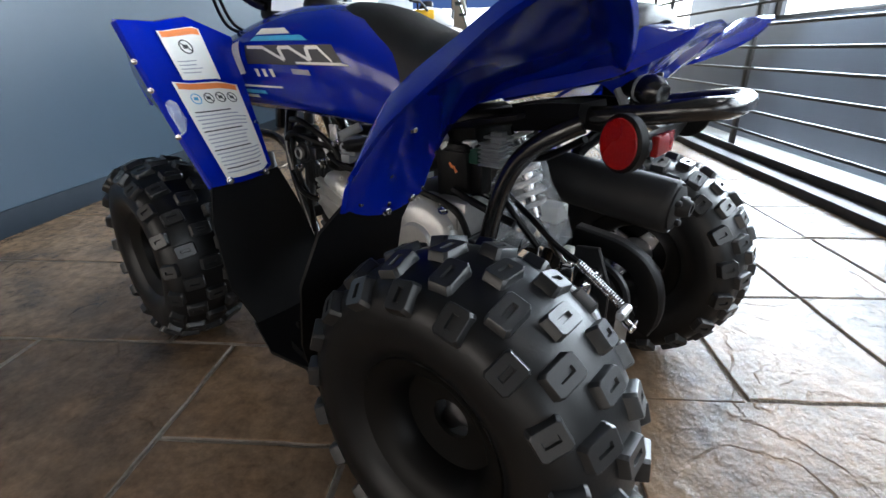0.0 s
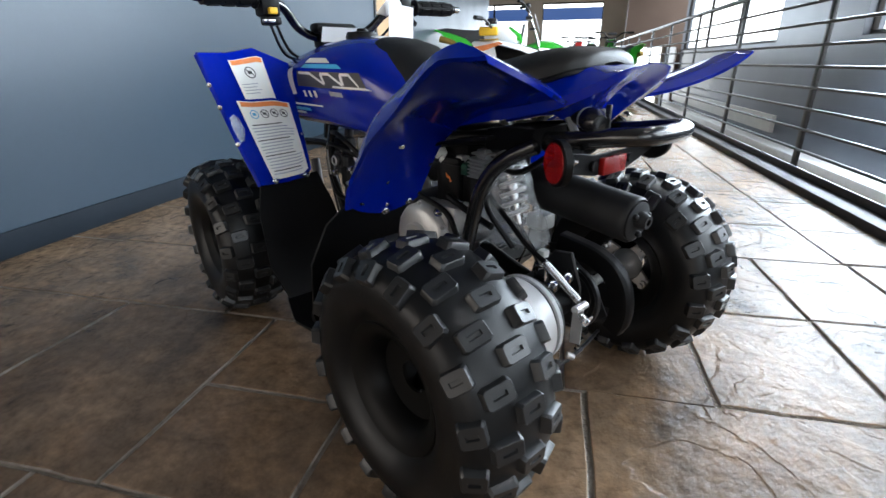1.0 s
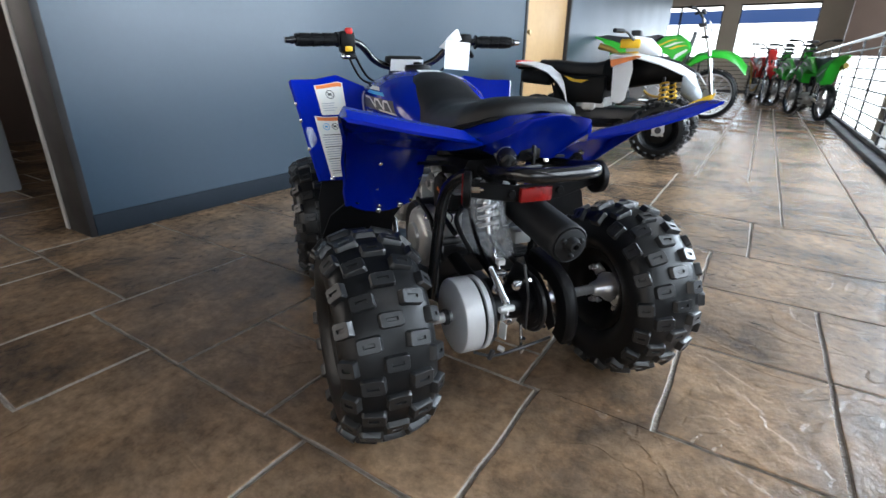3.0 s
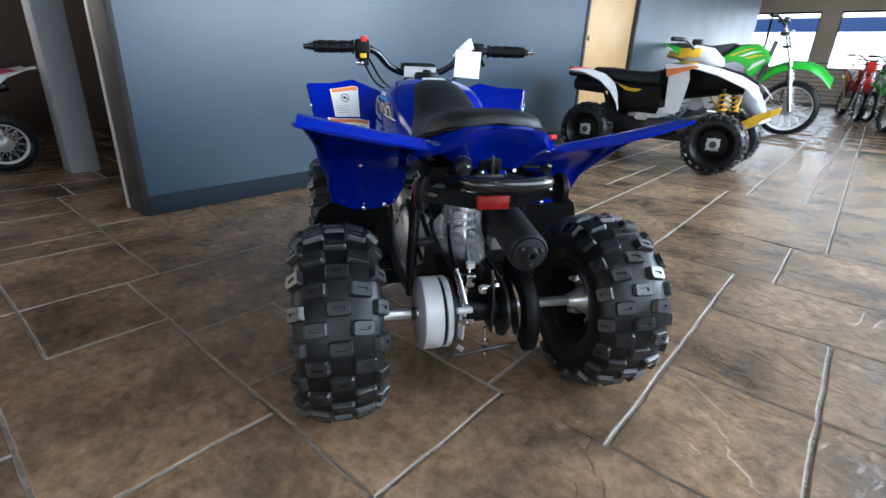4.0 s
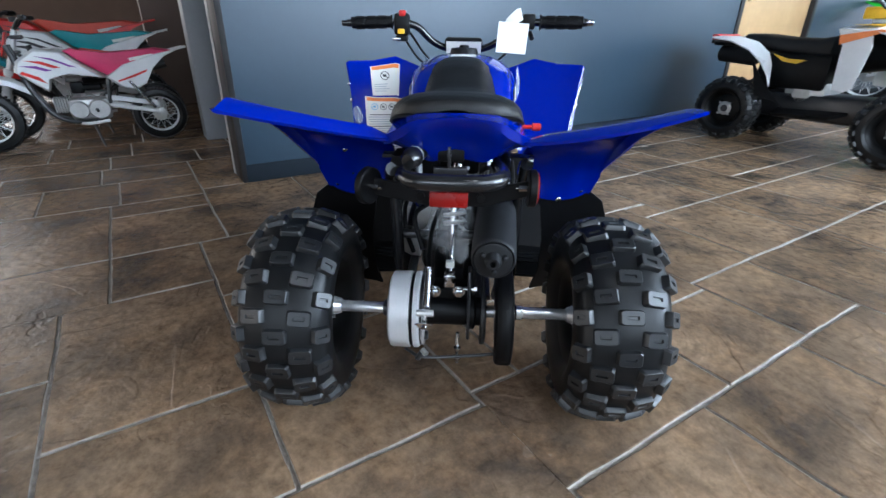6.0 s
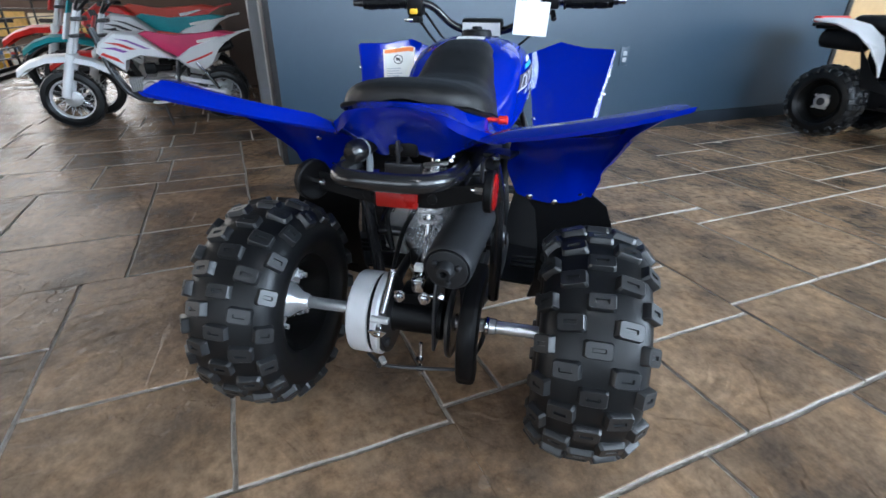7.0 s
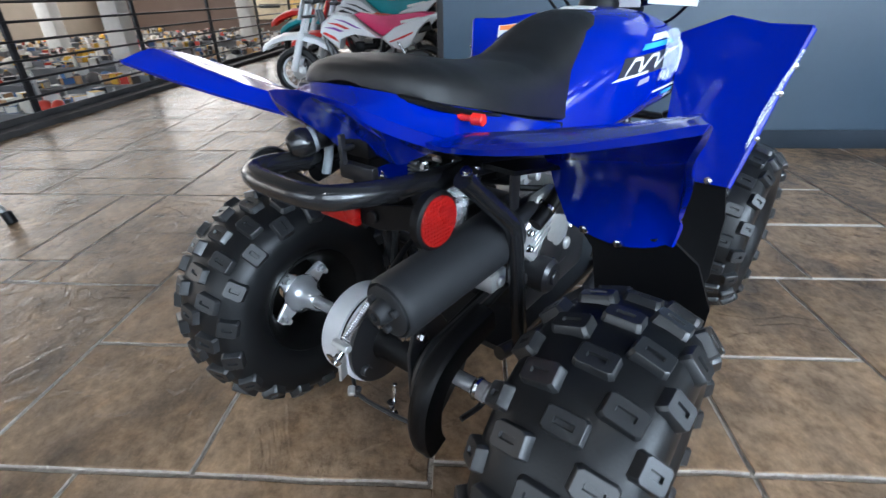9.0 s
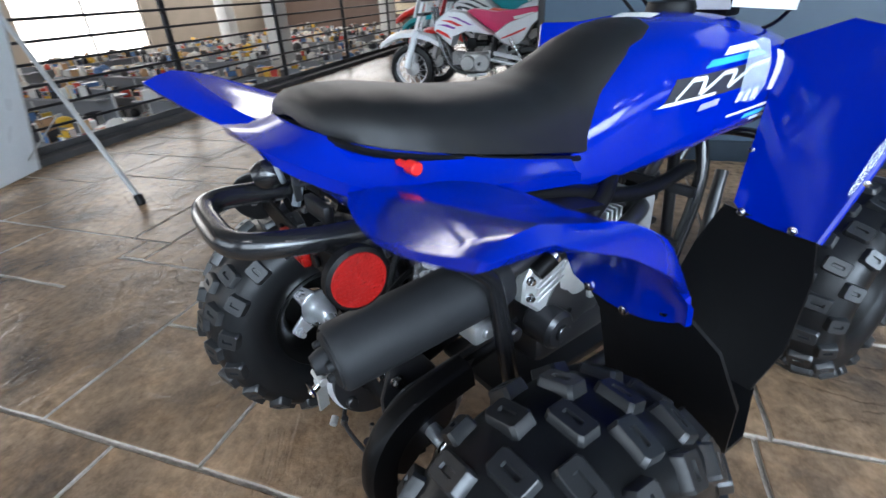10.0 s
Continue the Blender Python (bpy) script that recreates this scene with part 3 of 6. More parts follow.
for s in (-1, 1):
    # the right wing's tip is bent up a little, the left one's back
    ci, cm, co = spline(INNER, 4), spline(MIDDLE, 4), spline([(0.370, -0.157, 0.671) if s > 0 else OUTER[0]] + OUTER[1:], 4)
    grid = []
    for a, b, c in zip(ci, cm, co):
        row = []
        for k in range(13):
            t = k / 12
            p = a * (1 - t) * (1 - 2 * t) + b * 4 * t * (1 - t) + c * t * (2 * t - 1)
            row.append(mir(s, p))
        v = len(grid) / (len(ci) - 1)
        drop = 0.003 + 0.029 * max(0, math.sin(math.pi * min(1, max(0, (v - 0.12) / 0.72))))
        # a raised crease along the wing behind the seat
        ridge = (0.015 * max(0, min(v / 0.08, 1 - (v - 0.08) / 0.2)) if s < 0 else 0.007 * max(0, 1 - abs(v - 0.125) / 0.125)) - 0.003 * (v == 0)
        row = [(x, y, z + ridge * (0.75 + 0.25 * (1 - k / 12)) * min(1, k / 2)) for k, (x, y, z) in enumerate(row)]
        # a sunk band runs along the outer edge, inside a firm crease
        sink = 0.007 * min(1, max(0, (v - 0.14) / 0.2)) * min(1, max(0, (1.02 - v) / 0.2))
        w = (0, 0, 0, 0, 0, 0, 0, 0, -0.25, 1, 1, 0.75, 0)
        row = [(x, y + 0.9 * sink * w[k], z - 0.6 * sink * w[k]) for k, (x, y, z) in enumerate(row)]
        row += [mir(s, c + Vector((0.006, 0, -drop * 0.35))), mir(s, c + Vector((0.007, 0.004, -drop)))]
        grid.append(row)
    part("rear_fender", sheet(grid, 0.006), "blue", quad)
    # flap and its bolts
    flap = [[mir(s, (0.168, 0.196, 0.425)), mir(s, (0.235, 0.196, 0.420)), mir(s, (0.300, 0.196, 0.440))],
            [mir(s, (0.198, 0.197, 0.39)), mir(s, (0.240, 0.203, 0.395)), mir(s, (0.345, 0.203, 0.405))],
            [mir(s, (0.212, 0.205, 0.30)), mir(s, (0.26, 0.222, 0.31)), mir(s, (0.372, 0.218, 0.335))],
            [mir(s, (0.212, 0.225, 0.20)), mir(s, (0.26, 0.245, 0.20)), mir(s, (0.368, 0.243, 0.23))],
            [mir(s, (0.20, 0.25, 0.135)), mir(s, (0.24, 0.275, 0.13)), mir(s, (0.330, 0.29, 0.135))]]
    part("mud_flap", sheet(flap, 0.005), "black", quad, "black plastic mud flap")
    for p in ((0.186, 0.186, 0.420), (0.238, 0.186, 0.412), (0.286, 0.187, 0.436)):
        part("bolt", bolt(mir(s, p), (0, -1, 0), 0.0062, 0.008), "chrome", quad)
    for p in () if s > 0 else ((0.150, 0.183, 0.471), (0.141, 0.177, 0.483), (0.245, 0.164, 0.478), (0.244, 0.168, 0.468), (0.247, 0.118, 0.533), (0.160, 0.188, 0.430), (0.236, 0.184, 0.424), (0.145, 0.130, 0.538)):
        part("rivet", bolt(mir(s, p), (0, -1, -0.3), 0.0042, 0.006), "chrome", quad)

# tail under the seat
def oval(y, w, z0, z1, n=28, p=3.0, flat=0.0):
    out = []
    for i in range(n):
        a = 2 * math.pi * i / n
        c, s = math.cos(a), math.sin(a)
        x = w * math.copysign(abs(c) ** (2 / p), c)
        z = (z0 + z1) / 2 + (z1 - z0) / 2 * math.copysign(abs(s) ** (2 / p), s)
        out.append((x, y, z))
    return out


def tail_shell():
    """The duck tail under the seat: a ledge round the seat, a sharp rim and a face that leans in below it."""
    ledge = [(0, -0.097, 0.649), (0.045, -0.093, 0.647), (0.075, -0.080, 0.643), (0.096, -0.060, 0.637), (0.108, -0.036, 0.630), (0.116, -0.004, 0.621), (0.121, 0.04, 0.607), (0.121, 0.11, 0.588), (0.112, 0.22, 0.560)]
    rim = [(0, -0.152, 0.651), (0.045, -0.150, 0.647), (0.071, -0.143, 0.641), (0.094, -0.119, 0.626), (0.113, -0.097, 0.614), (0.130, -0.072, 0.604), (0.144, -0.02, 0.592), (0.146, 0.06, 0.578), (0.130, 0.22, 0.545)]
    low = [(0, -0.064, 0.566), (0.026, -0.066, 0.562), (0.050, -0.065, 0.559), (0.074, -0.061, 0.570), (0.096, -0.057, 0.580), (0.118, -0.050, 0.587), (0.134, -0.012, 0.580), (0.136, 0.06, 0.566), (0.122, 0.22, 0.53)]
    a, r, l = spline(ledge, 3), spline(rim, 3), spline(low, 3)
    rows = []
    for p, q, w in zip(a, r, l):
        mid = p.lerp(q, 0.55) + Vector((0, 0, -0.005))
        k = min(1, max(0, (q.x - 0.045) / 0.040))
        lip = q + Vector((-q.x * 0.03, 0.004, -0.006 - 0.010 * k))
        face = lip.lerp(w, 0.35) + Vector((-q.x * 0.04, 0.010, 0.0)) * (1 - k)
        rows.append([p, mid, q, lip, face, lip.lerp(w, 0.7) + Vector((0, 0.006 * (1 - k), 0)), w])
    return [[mir(-1, p) for p in row] for row in rows[:0:-1]] + rows


part("tail_cover", sheet(tail_shell(), 0.004), "blue", quad)
part("tail_notch", box(-0.032, -0.080, 0.562, 0.014, -0.03, 0.586, 0.003), "black", quad, "black latch recess in the tail")
for p in ((0.098, 0.02, 0.544), (0.06, -0.03, 0.556), (-0.06, -0.03, 0.556), (-0.098, 0.02, 0.544)):
    part("bolt", bolt(p, (0, -0.3, -1), 0.006, 0.012), "chrome", quad)

# body cover round the tank
body_rows = [(0.245, 0.090, 0.490, 0.590, 3.2), (0.30, 0.114, 0.492, 0.635, 3.0), (0.38, 0.133, 0.498, 0.680, 2.9), (0.46, 0.143, 0.504, 0.702, 2.8), (0.54, 0.146, 0.508, 0.709, 2.7),
             (0.62, 0.147, 0.510, 0.704, 2.7), (0.70, 0.146, 0.510, 0.690, 2.6), (0.78, 0.142, 0.515, 0.672, 2.6), (0.86, 0.120, 0.53, 0.648, 2.5), (0.92, 0.070, 0.56, 0.620, 2.4)]
LOW_P = 5.0  # the sides drop straight to a firm lower edge


def body_ring(y, w, a, b, p, n=44):
    out = []
    for i in range(n):
        t = 2 * math.pi * i / n
        c, s = math.cos(t), math.sin(t)
        e = p if s >= 0 else LOW_P
        out.append((w * math.copysign(abs(c) ** (2 / e), c), y, (a + b) / 2 + (b - a) / 2 * math.copysign(abs(s) ** (2 / e), s)))
    return out


part("body_cover", loft([body_ring(*q) for q in body_rows]), "blue", quad)


def on_body(y, z, s, lift=0.0015):
    """The skin of the body cover at (y, z) on side s."""
    for (y0, w0, a0, b0, p0), (y1, w1, a1, b1, p1) in zip(body_rows, body_rows[1:]):
        if y0 <= y <= y1:
            t = (y - y0) / (y1 - y0)
            w, a, b, p = (w0 + (w1 - w0) * t, a0 + (a1 - a0) * t, b0 + (b1 - b0) * t, p0 + (p1 - p0) * t)
            v = min(0.999, abs((z - (a + b) / 2) / ((b - a) / 2)))
            p = p if z >= (a + b) / 2 else LOW_P
            return (s * (w * (1 - v ** p) ** (1 / p) + lift), y, z)


def decal(name, corners, mat, s, n=8, lift=0.0015):
    """A printed patch on the body cover between four (y, z) corners."""
    a, b, c, d = [Vector((*q, 0)) for q in corners]
    grid = []
    for j in range(n + 1):
        row = []
        for i in range(n + 1):
            q = (a * (1 - i / n) + b * (i / n)) * (1 - j / n) + (d * (1 - i / n) + c * (i / n)) * (j / n)
            row.append(on_body(q.x, q.y, s, lift))
        grid.append(row)
    part(name, sheet(grid, 0.0004), mat, quad)


for s in (-1, 1):
    # the name on the cover is drawn as slanted plain strokes
    decal("emblem_shadow", [(0.375, 0.600), (0.652, 0.603), (0.660, 0.637), (0.405, 0.634)], "ink", s, 8, 0.0011)
    zig = [(0.400, 0.607), (0.434, 0.630), (0.462, 0.630), (0.452, 0.609), (0.508, 0.631), (0.540, 0.631), (0.524, 0.610), (0.590, 0.632), (0.645, 0.633)]
    for k, ((ya, za), (yb, zb)) in enumerate(zip(zig, zig[1:])):
        decal("emblem_stroke", [(ya, za - 0.0029), (yb, zb - 0.0029), (yb + 0.002, zb + 0.0029), (ya + 0.002, za + 0.0029)] if abs(yb - ya) > abs(zb - za) * 0.9
              else [(ya - 0.0045, za), (ya + 0.0045, za), (yb + 0.0045, zb), (yb - 0.0045, zb)], "label", s, 4, 0.0022 + 0.0001 * k)
    decal("emblem_stroke", [(0.362, 0.600), (0.49, 0.603), (0.493, 0.607), (0.38, 0.605)], "label", s, 4, 0.0027)
    decal("stripe", [(0.46, 0.642), (0.64, 0.644), (0.62, 0.652), (0.48, 0.651)], "cyan", s)
    decal("stripe", [(0.51, 0.654), (0.62, 0.655), (0.605, 0.665), (0.53, 0.664)], "label", s)
    decal("model_mark", [(0.455, 0.584), (0.505, 0.586), (0.510, 0.595), (0.460, 0.593)], "greyprint", s, 4)
    for k in range(3):
        decal("model_mark", [(0.56 + 0.025 * k, 0.580), (0.57 + 0.025 * k, 0.580), (0.58 + 0.025 * k, 0.594), (0.568 + 0.025 * k, 0.594)], "label", s, 3)
    decal("stripe", [(0.54, 0.560), (0.68, 0.560), (0.68, 0.564), (0.545, 0.563)], "label", s)
    decal("stripe", [(0.60, 0.548), (0.68, 0.548), (0.68, 0.555), (0.605, 0.554)], "cyan", s)
    decal("stripe", [(0.63, 0.540), (0.68, 0.540), (0.68, 0.545), (0.635, 0.545)], "label", s)
    decal("clear_patch", [(0.665, 0.585), (0.705, 0.58), (0.715, 0.64), (0.69, 0.645)], "label", s, 6)
part("top_label", sheet([[(-0.035, 0.475, 0.7055), (0.0, 0.475, 0.7065), (0.035, 0.475, 0.7055)], [(-0.033, 0.50, 0.7095), (0.0, 0.50, 0.7105), (0.033, 0.50, 0.7095)]], 0.0006), "label", quad, "white warning label on the cover")
part("fuel_cap", lathe([(0.038, 0.700), (0.040, 0.712), (0.036, 0.722), (0.014, 0.724), (0.012, 0.730), (0.0, 0.731)], 24, "z", (0, 0.585, 0)), "black", quad, "black fuel cap")

# seat
def seat_ring(y, w, zb, zt, n=36):
    """A cushion section: widest at its foot, its foot arched up over the tail."""
    arch = 0.010 * max(0, min(1, (0.10 - y) / 0.16))
    out = []
    for i in range(n):
        a = 2 * math.pi * i / n
        c, s = math.cos(a), math.sin(a)
        f = max(0, s) ** 0.62
        u = math.copysign(abs(c) ** (2 / 3.2), c)
        foot = zb + arch * (1 - u * u)
        z = foot + (zt - foot) * f + 0.004 * (1 - u * u) if s > 0 else foot - 0.006 * abs(s)
        out.append((w * u * (1 - 0.08 * f) - 0.003, y, z))
    return out


seat_rows = [(-0.092, 0.038, 0.649, 0.656), (-0.086, 0.070, 0.645, 0.664), (-0.070, 0.096, 0.639, 0.669), (-0.043, 0.114, 0.631, 0.671), (0.0, 0.124, 0.620, 0.668), (0.06, 0.124, 0.605, 0.657), (0.13, 0.118, 0.588, 0.647),
             (0.20, 0.110, 0.572, 0.641), (0.26, 0.103, 0.558, 0.648), (0.31, 0.098, 0.566, 0.667), (0.36, 0.095, 0.594, 0.687), (0.41, 0.090, 0.625, 0.699), (0.445, 0.076, 0.655, 0.703), (0.462, 0.050, 0.680, 0.702)]
rows = []
for (y0, w0, a0, b0), (y1, w1, a1, b1) in zip(seat_rows, seat_rows[1:]):
    for k in range(3):
        t = k / 3
        rows.append(seat_ring(y0 + (y1 - y0) * t, w0 + (w1 - w0) * t, a0 + (a1 - a0) * t, b0 + (b1 - b0) * t))
rows.append(seat_ring(*seat_rows[-1]))
part("seat", loft(rows), "seat", quad, "black vinyl seat")
part("seat_pan", tube([mir(sx, p) for sx, p in ((-1, (0.104, 0.25, 0.551)), (-1, (0.121, 0.06, 0.599)), (-1, (0.116, -0.045, 0.626)), (-1, (0.080, -0.082, 0.640)), (1, (0.076, -0.082, 0.640)), (1, (0.112, -0.045, 0.626)), (1, (0.118, 0.06, 0.599)), (1, (0.100, 0.25, 0.551)))], 0.004, 6), "black", quad)
part("seat_latch", merge(rod((0.132, -0.036, 0.618), (0.147, -0.035, 0.618), 0.0066, 12), rod((0.10, -0.037, 0.618), (0.132, -0.036, 0.618), 0.0035, 8)), "redplastic", quad, "red safety pull knob")

# front fenders
for s in (-1, 1):
    P = lambda *p: mir(s, p)
    grid = []
    left = spline([(0.361, 0.668, 0.672), (0.345, 0.640, 0.59), (0.329, 0.592, 0.49), (0.314, 0.545, 0.402)], 4)
    mid_ = spline([(0.290, 0.700, 0.672), (0.275, 0.655, 0.58), (0.264, 0.606, 0.49), (0.252, 0.558, 0.398)], 4)
    mid2 = spline([(0.220, 0.728, 0.684), (0.215, 0.672, 0.58), (0.208, 0.618, 0.49), (0.200, 0.570, 0.400)], 4)
    right = spline([(0.132, 0.735, 0.650), (0.150, 0.68, 0.565), (0.165, 0.625, 0.485), (0.178, 0.575, 0.415)], 4)
    for a, b, c, d in zip(left, mid_, mid2, right):
        row = []
        for p, q in ((a, b), (b, c), (c, d)):
            row += [mir(s, p * (1 - t) + q * t) for t in (0, 0.33, 0.66)]
        grid.append(row + [mir(s, d)])
    part("front_fender", sheet(grid, 0.006), "blue", quad)
    part("fender_lip", merge(tube([mir(s, p) for p in left], 0.0065, 8, 1), tube([P(0.361, 0.668, 0.672), P(0.290, 0.700, 0.672), P(0.220, 0.728, 0.684), P(0.132, 0.735, 0.650)], 0.0055, 8, 2, smooth=False)), "blue", quad)
    top = [[P(0.361, 0.670, 0.672), P(0.290, 0.703, 0.672), P(0.220, 0.731, 0.684), P(0.130, 0.74, 0.652)],
           [P(0.318, 0.78, 0.650), P(0.27, 0.80, 0.655), P(0.20, 0.82, 0.665), P(0.09, 0.82, 0.63)],
           [P(0.265, 0.92, 0.585), P(0.23, 0.94, 0.60), P(0.17, 0.96, 0.61), P(0.06, 0.95, 0.59)],
           [P(0.21, 1.02, 0.51), P(0.18, 1.05, 0.53), P(0.14, 1.06, 0.54), P(0.05, 1.05, 0.53)]]
    part("fender_top", sheet(top, 0.006), "blue", quad)
    side = [[P(0.359, 0.676, 0.664), P(0.316, 0.78, 0.642), P(0.264, 0.92, 0.58)], [P(0.340, 0.652, 0.585), P(0.31, 0.73, 0.58), P(0.27, 0.86, 0.54)], [P(0.311, 0.551, 0.406), P(0.300, 0.585, 0.42), P(0.285, 0.64, 0.45)]]
    part("fender_side", sheet(side, 0.005), "blue", quad)
    part("splash_guard", sheet([[P(0.310, 0.556, 0.410), P(0.24, 0.566, 0.405), P(0.165, 0.575, 0.41)], [P(0.325, 0.552, 0.34), P(0.24, 0.555, 0.34), P(0.14, 0.56, 0.34)], [P(0.33, 0.52, 0.22), P(0.24, 0.525, 0.22), P(0.12, 0.53, 0.23)], [P(0.315, 0.47, 0.155), P(0.24, 0.475, 0.15), P(0.12, 0.48, 0.16)]], 0.005), "black", quad, "black plastic splash guard")
    for p in ((0.279, 0.546, 0.409), (0.196, 0.564, 0.408), (0.166, 0.628, 0.492), (0.142, 0.700, 0.60)):
        part("bolt", bolt(P(*p), (0, -1, 0.3), 0.0055, 0.006), "chrome", quad)
    for t in (3, 5, 8):
        q = left[t]
        part("rivet", bolt(P(q.x + 0.005, q.y - 0.004, q.z), (s * 0.7, -0.7, 0), 0.004, 0.004), "chrome", quad)
    # foot well
    well = [[P(0.11, 0.25, 0.175), P(0.24, 0.25, 0.170), P(0.345, 0.26, 0.165)], [P(0.11, 0.36, 0.165), P(0.24, 0.36, 0.155), P(0.350, 0.37, 0.155)], [P(0.11, 0.48, 0.165), P(0.24, 0.48, 0.155), P(0.318, 0.475, 0.158)]]
    part("foot_well", sheet(well, 0.006), "black", quad, "black plastic foot well")
    part("foot_peg", merge(*[rod(P(0.15, 0.31 + 0.025 * k, 0.185), P(0.30, 0.31 + 0.025 * k, 0.185), 0.006, 8) for k in range(3)]), "black", quad)
    part("well_corner", plate([(0, 0), (0.10, 0.03), (0.10, 0.05), (0.0, 0.05)], 0.005, frame_of(P(0.345, 0.245, 0.125), (-s * 0.2, 1, 0), (0, 0, 1))), "black", quad)

# warning labels on the left front fender
FEND = (left, mid_, mid2, right)


def fender_point(u, v, lift):
    """A point on the left front fender: u from its outer edge, v from its top (both 0 to 1)."""
    def at(c, t):
        i = min(int(t * (len(c) - 1)), len(c) - 2)
        return c[i].lerp(c[i + 1], t * (len(c) - 1) - i)
    def raw(u, v):
        c = [at(f, v) for f in FEND]
        k = min(int(u * 3), 2)
        p = c[k].lerp(c[k + 1], u * 3 - k)
        return Vector((-p.x, p.y, p.z))
    p = raw(u, v)
    n = (raw(min(1, u + 0.02), v) - raw(max(0, u - 0.02), v)).cross(raw(u, min(1, v + 0.02)) - raw(u, max(0, v - 0.02))).normalized()
    return p + n * (lift if n.y < 0 else -lift)


U0, US, V0, VS = 0.27, 0.62, 0.055, 0.925


def label_sheet(name, u0, v0, u1, v1, mat, lift, parent=quad, label="", n=6, pts=None):
    """A printed patch on the fender; u and v run over the two labels together."""
    grid = [[fender_point(U0 + US * (u0 + (u1 - u0) * i / n), V0 + VS * (v0 + (v1 - v0) * j / n), lift) for i in range(n + 1)] for j in range(n + 1)]
    return part(name, sheet(grid, 0.0004), mat, parent, label)


A1 = label_sheet("warning_label", 0.02, 0.0, 0.72, 0.325, "label", 0.0090, label="white warning label with orange head", n=9)
A2 = label_sheet("warning_label", -0.17, 0.345, 0.98, 0.99, "label", 0.0090, label="long white warning label with orange head", n=12)
label_sheet("label_head", 0.05, 0.008, 0.69, 0.045, "orange", 0.0105, A1)
label_sheet("label_head", -0.13, 0.355, 0.93, 0.393, "orange", 0.0105, A2)


def label_ring(u, v, r, mat, parent, slash=True):
    o = fender_point(U0 + US * u, V0 + VS * v, 0.0108)
    m = frame_of(o, fender_point(U0 + US * u + 0.02, V0 + VS * v, 0.0108) - o, fender_point(U0 + US * u, V0 + VS * v + 0.02, 0.0108) - o)
    bm = lathe([(r, 0), (r, 0.0005), (r * 0.84, 0.0005), (r * 0.84, 0)], 24, "z", closed=True)
    if slash:
        bm = merge(bm, moved(box(-r * 0.9, -r * 0.07, 0, r * 0.9, r * 0.07, 0.0005), Matrix.Rotation(0.8, 4, "Z")))
    bm = merge(bm, box(-r * 0.45, -r * 0.3, 0, r * 0.35, r * 0.25, 0.0004))
    part("label_sign", moved(bm, m), mat, parent)


label_ring(0.36, 0.115, 0.014, "ink", A1)
for k, mt in enumerate(("cyan", "ink", "ink", "ink")):
    label_ring(0.05 + 0.235 * k, 0.455, 0.0105, mt, A2, k > 0)
rng = random.Random(4)
for v in (0.20, 0.225, 0.25, 0.275):
    label_sheet("print_line", 0.08, v, 0.36 + rng.random() * 0.28, v + 0.006, "greyprint", 0.0102, A1, n=3)
for k in range(17):
    v = 0.54 + 0.0255 * k
    label_sheet("print_line", -0.11 + 0.03 * (k % 3 == 0), v, 0.58 + rng.random() * 0.33, v + 0.008, "ink" if k % 5 == 0 else "greyprint", 0.0102, A2, n=4)

# clear protective film, peeling at the fenders' edges
def film_patch(side, pts):
    """A thin scrap of film held a little off the skin it peels from."""
    part("protective_film", sheet([[mir(side, p) for p in row] for row in pts], 0.0005), "film", quad, "pale peeling protective film")


film_patch(1, [[(0.150, 0.560, 0.668), (0.156, 0.580, 0.674), (0.160, 0.598, 0.668)], [(0.153, 0.556, 0.640), (0.160, 0.580, 0.640), (0.167, 0.604, 0.638)], [(0.153, 0.556, 0.612), (0.162, 0.580, 0.608), (0.168, 0.600, 0.604)], [(0.151, 0.560, 0.584), (0.157, 0.574, 0.580), (0.162, 0.588, 0.582)]])
film_patch(1, [[(0.362, 0.640, 0.640), (0.358, 0.637, 0.640)], [(0.349, 0.622, 0.588), (0.342, 0.620, 0.588)], [(0.336, 0.602, 0.532), (0.328, 0.600, 0.536)], [(0.324, 0.576, 0.470), (0.320, 0.576, 0.474)]])
film_patch(-1, [[(0.338, 0.604, 0.545), (0.328, 0.606, 0.552), (0.316, 0.610, 0.545)], [(0.334, 0.596, 0.520), (0.322, 0.600, 0.528), (0.308, 0.604, 0.518)], [(0.328, 0.586, 0.492), (0.320, 0.588, 0.498), (0.314, 0.592, 0.492)]])

